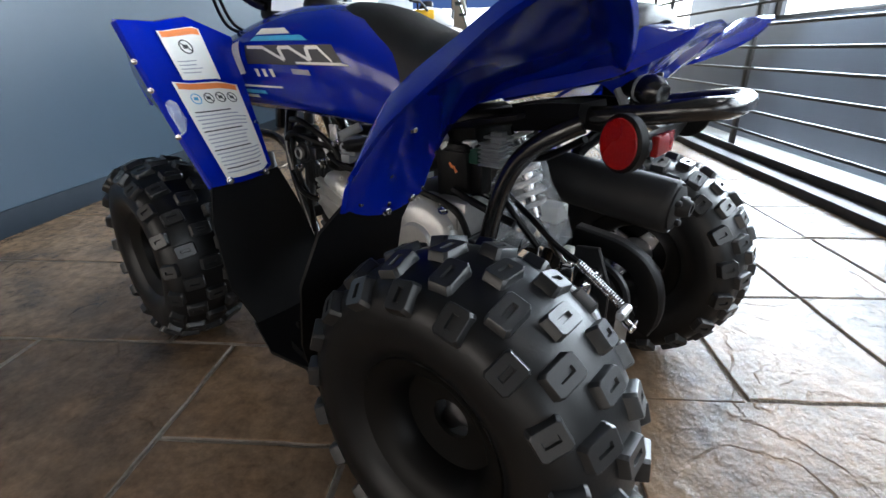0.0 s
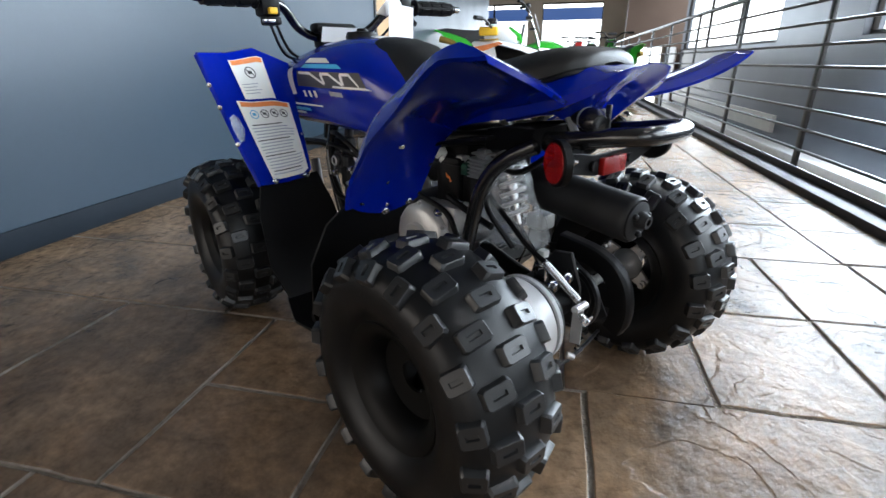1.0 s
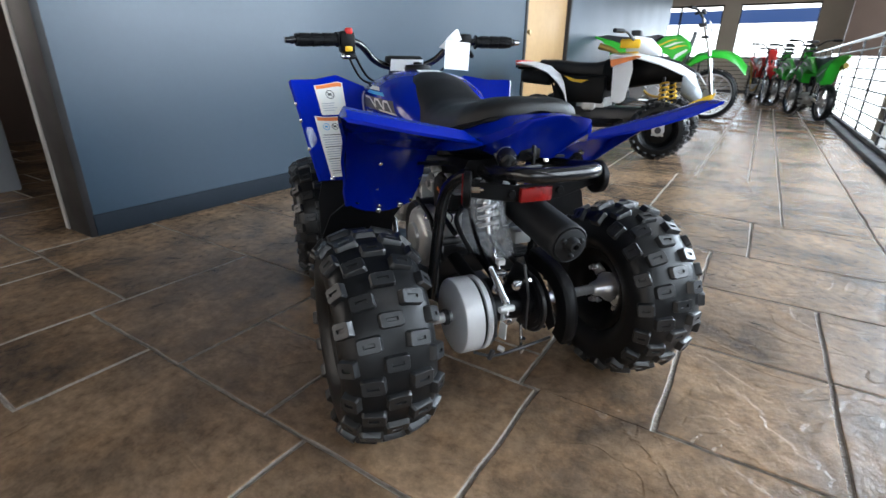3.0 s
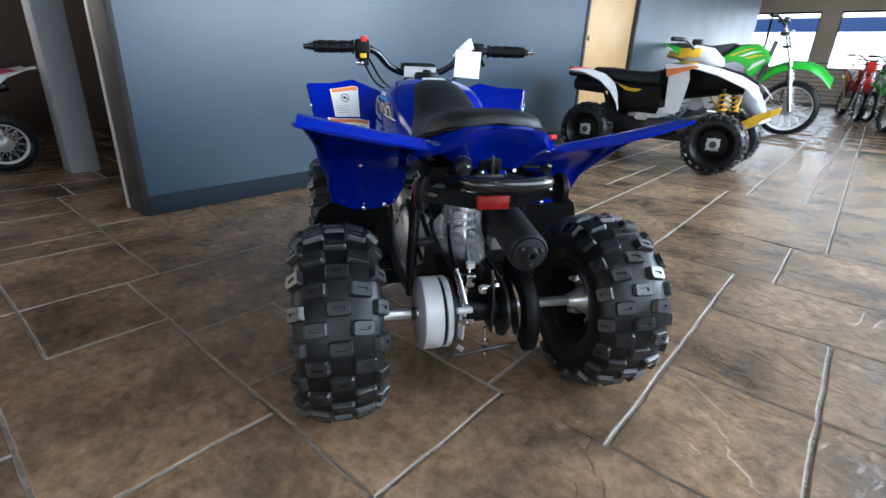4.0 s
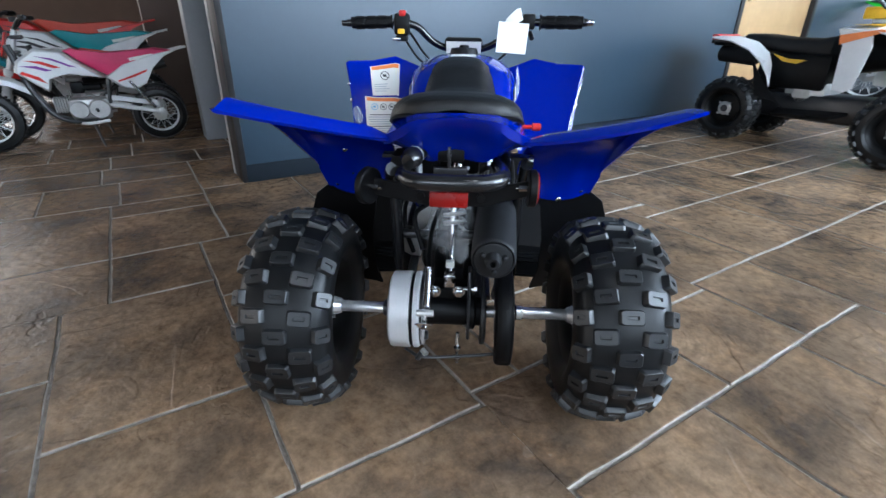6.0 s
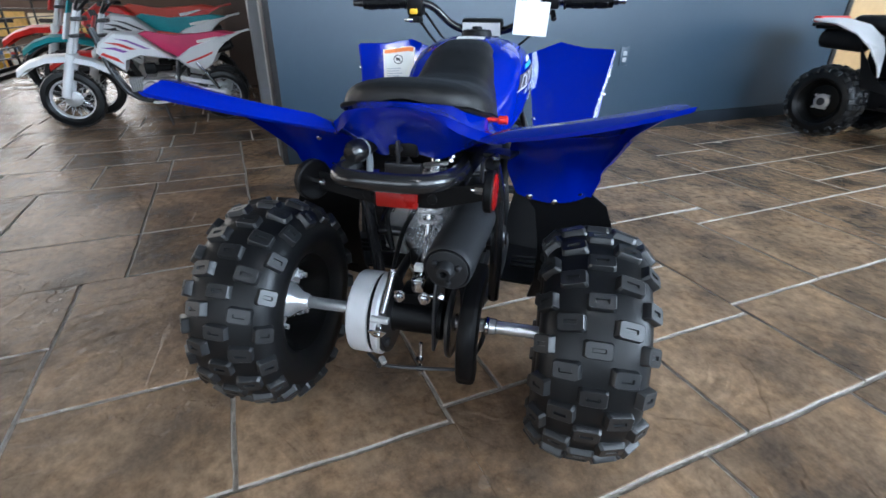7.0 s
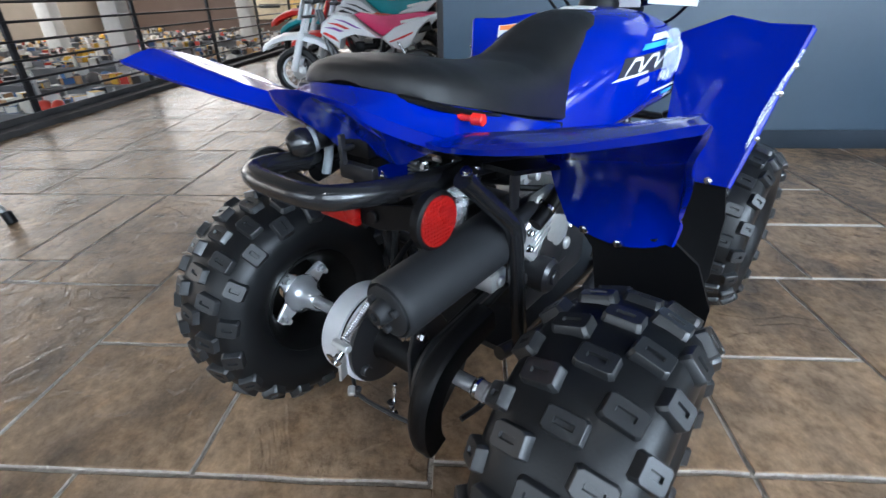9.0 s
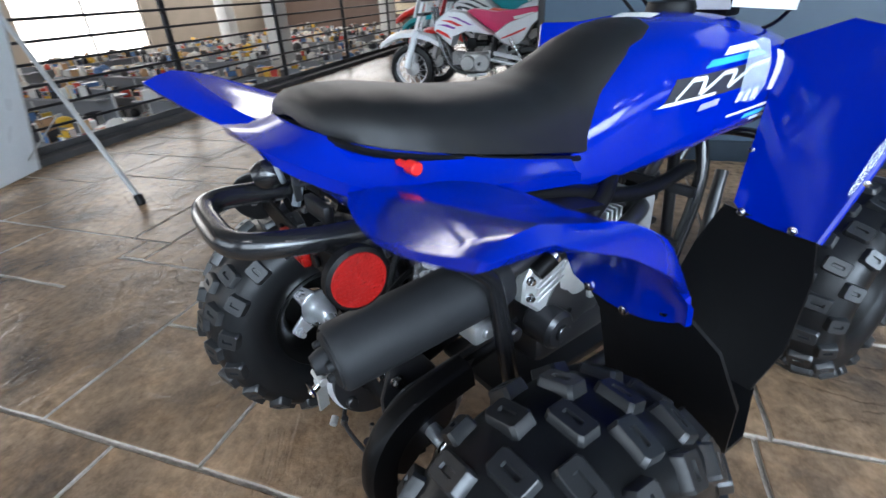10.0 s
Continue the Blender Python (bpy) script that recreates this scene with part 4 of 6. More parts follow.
# handlebar
bar_pts = [(-0.352, 0.655, 0.783), (-0.22, 0.672, 0.788), (-0.150, 0.690, 0.778), (-0.10, 0.715, 0.735), (-0.045, 0.725, 0.715), (0.045, 0.722, 0.715), (0.10, 0.705, 0.737), (0.145, 0.675, 0.781), (0.21, 0.655, 0.792), (0.350, 0.636, 0.793)]
part("handlebar", tube(bar_pts, 0.0105, 12), "gloss", quad)
for s, a, b in ((-1, Vector((-0.338, 0.657, 0.7835)), Vector((-0.222, 0.672, 0.788))), (1, Vector((0.222, 0.653, 0.792)), Vector((0.338, 0.638, 0.793)))):
    d = (b - a)
    g = part("grip", tube([a, a + d * 0.5, b], 0.0165, 16, 4), "black", quad, "black rubber grip")
    for k in range(3):
        for j in range(6):
            c = a + d * (0.22 + 0.28 * k)
            an = j * math.pi / 3
            q = Matrix.Translation(c) @ d.to_track_quat("X", "Z").to_matrix().to_4x4() @ Matrix.Rotation(an, 4, "X")
            part("grip_pad", moved(box(-0.013, -0.006, 0.015, 0.013, 0.006, 0.0182, 0.001, 1), q), "black", g)
    o = a if s < 0 else b
    e = d.normalized() * (-1 if s < 0 else 1)
    part("grip_flange", rod(b if s < 0 else a, (b if s < 0 else a) - e * 0.005, 0.021, 20), "black", g)
    part("bar_end", rod(o, o + e * 0.03, 0.008, 12), "gloss" if s < 0 else "chrome", quad)
sw = part("switch_box", merge(box(-0.212, 0.652, 0.752, -0.168, 0.70, 0.812, 0.008), box(-0.205, 0.645, 0.735, -0.172, 0.69, 0.752, 0.004)), "black", quad, "black switch housing")
part("stop_button", box(-0.196, 0.650, 0.803, -0.176, 0.668, 0.820, 0.004), "redplastic", sw, "red stop button")
part("start_switch", box(-0.200, 0.643, 0.756, -0.180, 0.655, 0.770, 0.003), "yellow", sw, "yellow switch")
part("choke_lever", box(-0.215, 0.64, 0.738, -0.19, 0.655, 0.746, 0.002), "chrome", sw)
part("throttle_box", merge(box(0.168, 0.645, 0.772, 0.205, 0.69, 0.815, 0.007), rod((0.19, 0.64, 0.765), (0.195, 0.62, 0.748), 0.007, 10)), "black", quad)
part("lever", tube([(0.18, 0.70, 0.80), (0.22, 0.72, 0.797), (0.29, 0.715, 0.795)], 0.005, 8), "gloss", quad)
part("lever", tube([(-0.18, 0.72, 0.79), (-0.22, 0.735, 0.787), (-0.29, 0.725, 0.785)], 0.005, 8), "gloss", quad)
for k, (a, b) in enumerate((((-0.19, 0.68, 0.75), (-0.06, 0.76, 0.66)), ((-0.17, 0.70, 0.76), (-0.03, 0.78, 0.66)), ((0.19, 0.68, 0.77), (0.05, 0.78, 0.66)))):
    part("cable", tube([a, ((a[0] + b[0]) / 2 - 0.01, (a[1] + b[1]) / 2 + 0.01, (a[2] + b[2]) / 2 - 0.03), b], 0.0035, 8), "black", quad)
part("bar_pad", merge(box(-0.062, 0.69, 0.722, 0.055, 0.735, 0.748, 0.010), box(-0.045, 0.70, 0.69, 0.04, 0.75, 0.725, 0.006)), "black", quad, "black handlebar cover")
part("bar_label", moved(box(-0.056, -0.0006, -0.020, 0.050, 0.0006, 0.016), pose(0, 0.680, 0.722, 22, 0, 0)), "label", quad, "white warning label on the bar cover")
part("steering_stem", rod((0, 0.73, 0.72), (0, 0.80, 0.45), 0.014, 12), "gloss", quad)
tagm = frame_of((0.096, 0.602, 0.793), (0.99, 0.13, -0.06), (-0.09, -0.02, -1))
part("paper_tag", plate([(0, 0), (0.088, 0), (0.088, 0.081), (0, 0.081)], 0.0008, tagm), "paper", quad, "white paper tag hung from the handlebar")
part("tag_wrap", sheet([[(0.10, 0.665, 0.775), (0.13, 0.66, 0.805), (0.155, 0.655, 0.812)], [(0.115, 0.648, 0.770), (0.14, 0.645, 0.790), (0.165, 0.645, 0.800)], [(0.12, 0.655, 0.80), (0.148, 0.65, 0.826), (0.16, 0.66, 0.829)]], 0.001), "paper", quad, "white plastic wrap on the bar")

# ---- running gear of the blue quad ----
part("grab_bar", tube([(-0.080, 0.02, 0.535), (-0.088, -0.08, 0.545), (-0.082, -0.155, 0.556), (-0.060, -0.186, 0.558), (0.0, -0.192, 0.558), (0.052, -0.186, 0.558), (0.076, -0.155, 0.556), (0.082, -0.08, 0.545), (0.078, 0.02, 0.535)], 0.0135, 14, 5), "gloss", quad, "gloss black tubular grab bar")
part("reflector_bracket", merge(plate([(-0.148, 0.508), (-0.05, 0.490), (0.05, 0.490), (0.130, 0.512), (0.130, 0.540), (0.05, 0.522), (-0.05, 0.522), (-0.148, 0.538)], 0.005, Matrix(((1, 0, 0, 0), (0, 0, 1, -0.106), (0, 1, 0, 0), (0, 0, 0, 1))), 0.001),
                                rod((-0.06, -0.107, 0.507), (-0.06, -0.112, 0.507), 0.008), rod((0.045, -0.107, 0.507), (0.045, -0.112, 0.507), 0.008)), "black", quad, "black reflector bracket")
rr = part("rear_reflector", box(-0.044, -0.117, 0.4905, 0.023, -0.107, 0.5175, 0.002), "red", quad, "red rectangular reflector")
for s, at, yaw in ((-1, (-0.150, -0.109, 0.524), -27), (1, (0.132, -0.104, 0.526), -1)):
    rf = part("side_reflector", lathe([(0.030, -s * 0.006), (0.0325, -s * 0.004), (0.0325, s * 0.006), (0.029, s * 0.008)], 32, "x"), "black", quad, "round side reflector in a black rim")
    rf.matrix_basis = pose(*at, 0, 0, yaw)
    part("lens", merge(lathe([(0.0288, s * 0.006), (0.0278, s * 0.0095), (0.0, s * 0.0100)], 32, "x"), *[moved(box(-0.0004, -0.0016, -0.0016, 0.0012, 0.0016, 0.0016), Matrix.Translation((s * 0.0098, 0.0046 * i, 0.0046 * j)) @ Matrix.Rotation(0.785, 4, "X"))
                                   for i in range(-5, 6) for j in range(-5, 6) if i * i + j * j < 30]), "red", rf, "red prismatic lens")
    part("nut", merge(lathe([(0.006, -s * 0.022), (0.006, -s * 0.006)], 6, "x"), rod((-s * 0.028, 0, 0), (-s * 0.02, 0, 0), 0.003, 8)), "chrome", rf)
tsw = part("tether_switch", merge(lathe([(0.0, -0.022), (0.012, -0.020), (0.0175, -0.011), (0.0185, 0.0), (0.016, 0.008)], 20, "y", (0, 0, 0))), "gloss", quad, "black round tether switch")
tsw.matrix_basis = pose(-0.073, -0.104, 0.575, 10, 0, -20)
part("ring", lathe([(0.0150, 0.006), (0.0160, 0.008), (0.0160, 0.012), (0.014, 0.014)], 20, "y"), "greyplastic", tsw, "pale grey ring")
part("switch_body", lathe([(0.0145, 0.015), (0.0145, 0.040), (0.008, 0.045)], 16, "y"), "black", tsw)
part("switch_bracket", tube([(-0.075, -0.065, 0.58), (-0.066, -0.075, 0.555), (-0.064, -0.085, 0.53)], 0.006, 8), "greyplastic", quad)
part("hitch_plate", merge(box(-0.040, -0.082, 0.530, 0.020, -0.07, 0.552, 0.003), rod((-0.012, -0.10, 0.575), (-0.012, -0.06, 0.575), 0.004), box(-0.014, -0.100, 0.556, -0.009, -0.092, 0.592, 0.001)), "black_steel", quad)

# frame
for s in (-1, 1):
    P = lambda *p: mir(s, p)
    if s > 0:
        part("frame_tube", tube([(0.128, -0.046, 0.553), (0.130, -0.005, 0.517), (0.131, 0.040, 0.477), (0.131, 0.060, 0.458), (0.131, 0.070, 0.440), (0.131, 0.076, 0.415), (0.131, 0.090, 0.34), (0.131, 0.103, 0.27), (0.129, 0.118, 0.20)], 0.0125, 14, 4), "gloss", quad, "gloss black frame tube")
        part("bolt", bolt((0.133, -0.047, 0.562), (0.3, -0.5, 0.8), 0.0055, 0.007), "chrome", quad)
    else:
        part("frame_tube", tube([(-0.118, -0.045, 0.537), (-0.127, -0.014, 0.521), (-0.131, 0.016, 0.501), (-0.131, 0.040, 0.476), (-0.131, 0.058, 0.443), (-0.131, 0.071, 0.402), (-0.131, 0.084, 0.350), (-0.131, 0.103, 0.27), (-0.129, 0.118, 0.20)], 0.0130, 14, 4), "gloss", quad, "gloss black frame tube")
    part("frame_tube", tube([P(0.080, -0.09, 0.530), P(0.092, 0.02, 0.540), P(0.10, 0.20, 0.515), P(0.10, 0.40, 0.46), P(0.08, 0.60, 0.45)], 0.0125, 12, 5), "black", quad)
    part("frame_tube", tube([P(0.10, 0.10, 0.19), P(0.12, 0.25, 0.17), P(0.12, 0.48, 0.17), P(0.10, 0.66, 0.22), P(0.07, 0.76, 0.40)], 0.0125, 12, 5), "black_steel", quad)
    part("control_arm", merge(rod(P(0.08, 0.80, 0.22), P(0.26, 0.845, 0.20), 0.011), rod(P(0.08, 0.72, 0.24), P(0.26, 0.835, 0.20), 0.011)), "black_steel", quad)
    part("front_shock", merge(rod(P(0.12, 0.78, 0.48), P(0.22, 0.83, 0.23), 0.010)), "black_steel", quad)
part("cross_tube", rod((-0.13, 0.115, 0.34), (0.13, 0.115, 0.34), 0.011), "black_steel", quad)
part("bumper", tube([(-0.14, 0.95, 0.30), (-0.10, 1.02, 0.40), (0.10, 1.02, 0.40), (0.14, 0.95, 0.30)], 0.012, 10), "gloss", quad)
part("belly_frame", merge(box(-0.09, 0.14, 0.15, 0.09, 0.72, 0.165, 0.004)), "black_steel", quad)

# rear axle and brake drum
part("rear_axle", rod((-0.30, 0, TR), (0.30, 0, TR), 0.0132, 20), "hub", quad, "polished steel axle")
part("axle_sleeve", rod((0.125, 0, TR), (0.152, 0, TR), 0.0162, 20), "hub", quad)
part("axle_sleeve", rod((-0.152, 0, TR), (-0.14, 0, TR), 0.018, 20), "black_steel", quad)
dr = part("brake_drum", lathe([(0.020, -0.134), (0.074, -0.134), (0.0815, -0.130), (0.0832, -0.126), (0.0832, -0.090), (0.077, -0.088), (0.077, -0.083), (0.0832, -0.081), (0.0832, -0.072), (0.079, -0.068), (0.03, -0.066)], 56, "x", (0, 0, TR)), "drum", quad, "silver painted brake drum")
part("drum_groove", lathe([(0.0775, -0.0895), (0.0797, -0.088), (0.0797, -0.083), (0.0775, -0.0815)], 56, "x", (0, 0, TR)), "black", dr, "black rubber groove")
part("backing_plate", merge(lathe([(0.078, -0.069), (0.078, -0.060), (0.03, -0.054)], 40, "x", (0, 0, TR)), rod((-0.064, -0.055, TR - 0.03), (-0.050, -0.055, TR - 0.03), 0.010)), "black_steel", dr)
part("axle_housing", merge(lathe([(0.034, -0.062), (0.036, -0.055), (0.032, -0.048), (0.031, 0.03), (0.040, 0.034), (0.040, 0.046), (0.031, 0.05), (0.031, 0.062)], 28, "x", (0, 0, TR)),
                             box(-0.045, -0.005, TR + 0.02, 0.035, 0.05, TR + 0.055, 0.006)), "black", quad, "black axle housing")
part("hanger_plate", merge(plate([(-0.045, -0.045), (0.04, -0.04), (0.05, 0.05), (0.02, 0.10), (-0.02, 0.105), (-0.045, 0.04)], 0.007, frame_of((0.030, 0, TR), (0, 1, 0), (0, 0, 1)), 0.002)), "black_steel", quad)
part("swing_arm", merge(tube([(-0.03, 0.03, TR + 0.01), (-0.035, 0.12, TR + 0.03), (-0.04, 0.24, TR + 0.06)], 0.017, 10), tube([(0.03, 0.03, TR + 0.01), (0.035, 0.12, TR + 0.03), (0.04, 0.24, TR + 0.06)], 0.017, 10)), "black", quad)
for p in ((-0.038, -0.036, TR + 0.062), (0.012, -0.034, TR + 0.062)):
    part("bolt", bolt(p, (0, -1, 0), 0.010, 0.013), "chrome", quad)
part("bolt", merge(rod((0.02, -0.03, TR + 0.066), (0.05, -0.03, TR + 0.066), 0.005), bolt((0.04, -0.03, TR + 0.066), (1, 0, 0), 0.008, 0.01)), "chrome", quad)

# chain guard
def guard_rings():
    """A channel that climbs behind the sprocket and runs ahead over the chain: a crown with a raised panel and two deep flanges."""
    path = spline([(0, -0.112, 0.150), (0, -0.121, 0.175), (0, -0.124, 0.210), (0, -0.115, 0.252), (0, -0.088, 0.290), (0, -0.045, 0.312), (0, 0.0, 0.320), (0, 0.04, 0.325)], 4)
    n = len(path)
    out = []
    for i, c in enumerate(path):
        d = (path[min(i + 1, n - 1)] - path[max(i - 1, 0)]).normalized()
        up = Vector((0, -d.z, d.y))
        lift = 0.0018 if 2 < i < 15 else 0.0
        ring = []
        for x, h in ((0.088, -0.036), (0.088, -0.010), (0.0905, -0.003), (0.096, 0.0), (0.0985, lift), (0.1135, lift), (0.116, 0.0), (0.1215, -0.003), (0.124, -0.010), (0.124, -0.036), (0.121, -0.036), (0.121, -0.012), (0.114, -0.005), (0.098, -0.005), (0.091, -0.012), (0.091, -0.036)):
            ring.append(c + up * h + Vector((x, 0, 0)))
        out.append(ring)
    return out


part("chain_guard", loft(guard_rings()), "black", quad, "black moulded chain guard")
part("guard_stay", merge(plate([(-0.085, -0.03), (-0.06, -0.055), (-0.02, -0.02), (0.03, 0.04), (0.07, 0.085), (0.03, 0.09), (-0.05, 0.03)], 0.003, frame_of((0.090, 0, TR), (0, 1, 0), (0, 0, 1)), 0.001),
                         tube([(0.112, 0.02, TR - 0.020), (0.122, 0.03, TR - 0.045), (0.118, 0.02, TR - 0.068), (0.108, -0.02, TR - 0.072)], 0.005, 8)), "black_steel", quad)
part("axle_collar", lathe([(0.0165, 0.128), (0.0185, 0.130), (0.0185, 0.134), (0.0165, 0.137)], 24, "x", (0, AX, TR)), "chrome", quad, "bright steel collar on the axle")
part("sprocket", merge(lathe([(0.064, 0.062), (0.064, 0.067), (0.048, 0.067), (0.048, 0.062)], 40, "x", (0, 0, TR), True), lathe([(0.052, 0.060), (0.052, 0.069), (0.018, 0.070), (0.018, 0.060)], 30, "x", (0, 0, TR), True)), "black_steel", quad)
part("chain", tube([(0.064, -0.066 * math.cos(a), TR + 0.066 * math.sin(a)) for a in [k * math.pi / 12 - math.pi / 2 for k in range(13)]] + [(0.064, 0.15, TR + 0.08), (0.064, 0.28, TR + 0.09)], 0.006, 6, 2), "black_steel", quad)

# brake cable, its spring and wing nut
def coil(a, b, r, w, turns, seg=8):
    a, b = Vector(a), Vector(b)
    q = (b - a).to_track_quat("Z", "Y").to_matrix()
    l = (b - a).length
    return tube([a + q @ Vector((r * math.cos(2 * math.pi * k / 10), r * math.sin(2 * math.pi * k / 10), l * k / (10 * turns))) for k in range(10 * turns + 1)], w, 6, 1, smooth=False)


part("return_spring", coil((-0.051, -0.028, 0.324), (-0.050, -0.103, 0.274), 0.0064, 0.0017, 22), "chrome", quad, "zinc-plated return spring")
part("brake_cable", tube([(-0.03, 0.14, 0.42), (-0.05, 0.06, 0.38), (-0.054, 0.01, 0.345), (-0.051, -0.03, 0.323)], 0.005, 8), "black", quad)
part("brake_arm", merge(plate([(-0.008, -0.045), (0.010, -0.045), (0.010, 0.02), (0.0, 0.03), (-0.008, 0.02)], 0.004, frame_of((-0.055, -0.106, TR + 0.030), (0.3, -1, 0), (0, 0.2, 1))),
                          rod((-0.070, -0.108, TR + 0.052), (-0.036, -0.108, TR + 0.052), 0.007), rod((-0.060, -0.095, TR - 0.045), (-0.050, -0.105, TR - 0.05), 0.006)), "alu", quad, "zinc-plated brake arm")
part("wing_nut", merge(rod((-0.054, -0.108, TR + 0.040), (-0.054, -0.126, TR + 0.028), 0.006), plate([(-0.018, 0.006), (-0.006, -0.005), (0.006, -0.005), (0.018, 0.006), (0.012, 0.008), (-0.012, 0.008)], 0.003, frame_of((-0.054, -0.122, TR + 0.030), (1, 0, 0), (0, 0, 1)))), "chrome", quad)
part("stay_rod", merge(tube([(-0.10, -0.05, TR - 0.070), (-0.06, -0.072, TR - 0.074), (0.02, -0.072, TR - 0.068), (0.09, -0.06, TR - 0.068)], 0.0036, 8), rod((-0.072, -0.07, TR - 0.082), (-0.062, -0.07, TR - 0.062), 0.006)), "black_steel", quad)
part("adjuster", merge(rod((0.012, -0.055, TR - 0.020), (0.012, -0.066, TR - 0.090), 0.0038), bolt((0.012, -0.066, TR - 0.074), (0, 0, -1), 0.007, 0.009), bolt((0.012, -0.066, TR - 0.050), (0, 0, -1), 0.006, 0.008)), "chrome", quad)

# muffler
m0, m1 = Vector((0.073, -0.124, 0.395)), Vector((0.090, 0.120, 0.418))
ax = (m1 - m0).normalized()
mq = Matrix.Translation(m0) @ ax.to_track_quat("Z", "Y").to_matrix().to_4x4()
L = (m1 - m0).length
mf = part("muffler", moved(lathe([(0.034, 0.004), (0.0385, 0.0), (0.0415, 0.004), (0.0420, 0.012), (0.0425, L - 0.02), (0.038, L - 0.004), (0.026, L)], 40, "z"), mq), "muffler", quad, "matt black muffler canister")
part("end_cap", moved(merge(lathe([(0.035, 0.006), (0.035, -0.002), (0.031, -0.004), (0.0, -0.004)], 36, "z"),
                            lathe([(0.016, -0.002), (0.016, -0.010), (0.0115, -0.022), (0.0065, -0.022), (0.0065, 0.002)], 20, "z", (0.0, 0.004, 0)),
                            *[moved(lathe([(0.0055, -0.003), (0.0055, -0.010), (0.003, -0.012)], 10, "z", (0.023 * math.cos(a), 0.023 * math.sin(a), 0)), Matrix.Identity(4)) for a in (0.6, 2.7, 4.6)]), mq), "muffler", mf)
part("exhaust_pipe", tube([m1, (0.10, 0.20, 0.43), (0.11, 0.30, 0.40), (0.09, 0.44, 0.42), (0.03, 0.47, 0.38)], 0.014, 10), "black_steel", quad)
part("muffler_stay", merge(box(0.086, 0.125, 0.44, 0.092, 0.150, 0.52, 0.002)), "black_steel", quad)

# engine
eng = part("engine", merge(box(-0.09, 0.20, 0.20, 0.09, 0.46, 0.34, 0.02), lathe([(0.075, -0.125), (0.082, -0.115), (0.085, -0.09), (0.085, 0.0)], 36, "x", (0, 0.26, 0.32)),
                             lathe([(0.062, 0.0), (0.066, 0.095), (0.055, 0.11), (0.03, 0.115)], 32, "x", (0, 0.25, 0.33)), box(0.04, 0.18, 0.27, 0.105, 0.34, 0.42, 0.014)), "black_steel", quad, "dark engine with cast aluminium covers")
part("clutch_cover", merge(lathe([(0.0, -0.146), (0.034, -0.145), (0.037, -0.142), (0.038, -0.138), (0.058, -0.135), (0.071, -0.129), (0.078, -0.118), (0.080, -0.105), (0.080, -0.09)], 44, "x", (0, 0.222, 0.320)),
                           *[bolt((-0.122, 0.222 + 0.074 * math.cos(a), 0.320 + 0.074 * math.sin(a)), (-1, 0, 0), 0.004, 0.007) for a in (0.4, 1.5, 2.6, 3.7, 4.8, 5.9)]), "alu", eng, "round cast clutch cover")
part("case_block", merge(box(-0.116, 0.135, 0.340, -0.045, 0.205, 0.400, 0.006), box(-0.119, 0.150, 0.352, -0.114, 0.192, 0.390, 0.003), rod((-0.118, 0.205, 0.385), (-0.100, 0.205, 0.385), 0.013)), "alu", eng, "cast aluminium case behind the clutch")
part("case_bolt", bolt((-0.119, 0.176, 0.384), (-0.6, -0.4, 0.7), 0.008, 0.010), "chrome", eng)
part("cable_clip", tube([(-0.10, 0.150, 0.401), (-0.095, 0.128, 0.412), (-0.085, 0.108, 0.404), (-0.09, 0.10, 0.39)], 0.0022, 6), "chrome", eng)
part("strap", tube([(-0.095, 0.175, 0.412), (-0.10, 0.115, 0.396), (-0.10, 0.055, 0.380)], 0.0065, 8), "black", quad)
for k in range(7):
    part("cooling_fin", box(-0.055, 0.40 + 0.013 * k, 0.30 + 0.002 * k, 0.055, 0.405 + 0.013 * k, 0.41, 0.002, 1), "alu", eng)
part("cylinder_head", box(-0.05, 0.49, 0.29, 0.05, 0.56, 0.40, 0.010), "alu", eng)
part("carburettor", merge(rod((-0.02, 0.30, 0.43), (-0.02, 0.40, 0.42), 0.022), rod((-0.02, 0.34, 0.45), (-0.02, 0.34, 0.38), 0.018), box(-0.05, 0.33, 0.40, 0.0, 0.37, 0.43, 0.004), rod((-0.06, 0.35, 0.42), (0.02, 0.35, 0.42), 0.010)), "alu", quad)
part("intake_hose", tube([(-0.02, 0.30, 0.43), (-0.03, 0.24, 0.45), (-0.02, 0.18, 0.47)], 0.022, 12), "black", quad)
part("air_box", box(-0.07, 0.150, 0.47, 0.05, 0.26, 0.54, 0.015), "black", quad)
part("battery_box", merge(box(-0.090, 0.152, 0.395, -0.035, 0.215, 0.486, 0.006), box(-0.092, 0.150, 0.472, -0.033, 0.217, 0.478, 0.002), box(-0.080, 0.130, 0.405, -0.05, 0.152, 0.46, 0.004)), "black", quad)
reg = part("regulator", box(-0.082, 0.098, 0.456, -0.058, 0.132, 0.492, 0.002), "greyplastic", quad, "grey finned regulator")
for k in range(6):
    part("fin", box(-0.086, 0.092, 0.4555 + 0.0065 * k, -0.054, 0.134, 0.4585 + 0.0065 * k, 0.0008, 1), "greyplastic", reg)
part("mounting_tab", merge(box(-0.084, 0.085, 0.498, -0.06, 0.125, 0.502, 0.001), box(-0.08, 0.095, 0.49, -0.064, 0.115, 0.508, 0.001)), "greyplastic", reg)
part("connector", merge(box(-0.084, 0.136, 0.456, -0.062, 0.156, 0.478, 0.003), box(-0.080, 0.156, 0.461, -0.066, 0.166, 0.474, 0.002)), "plastic_green", quad, "green plug connector")
part("relay", merge(rod((-0.072, 0.160, 0.486), (-0.072, 0.160, 0.455), 0.0085, 16), box(-0.082, 0.150, 0.482, -0.062, 0.168, 0.490, 0.002)), "alu", quad, "bright metal relay can")
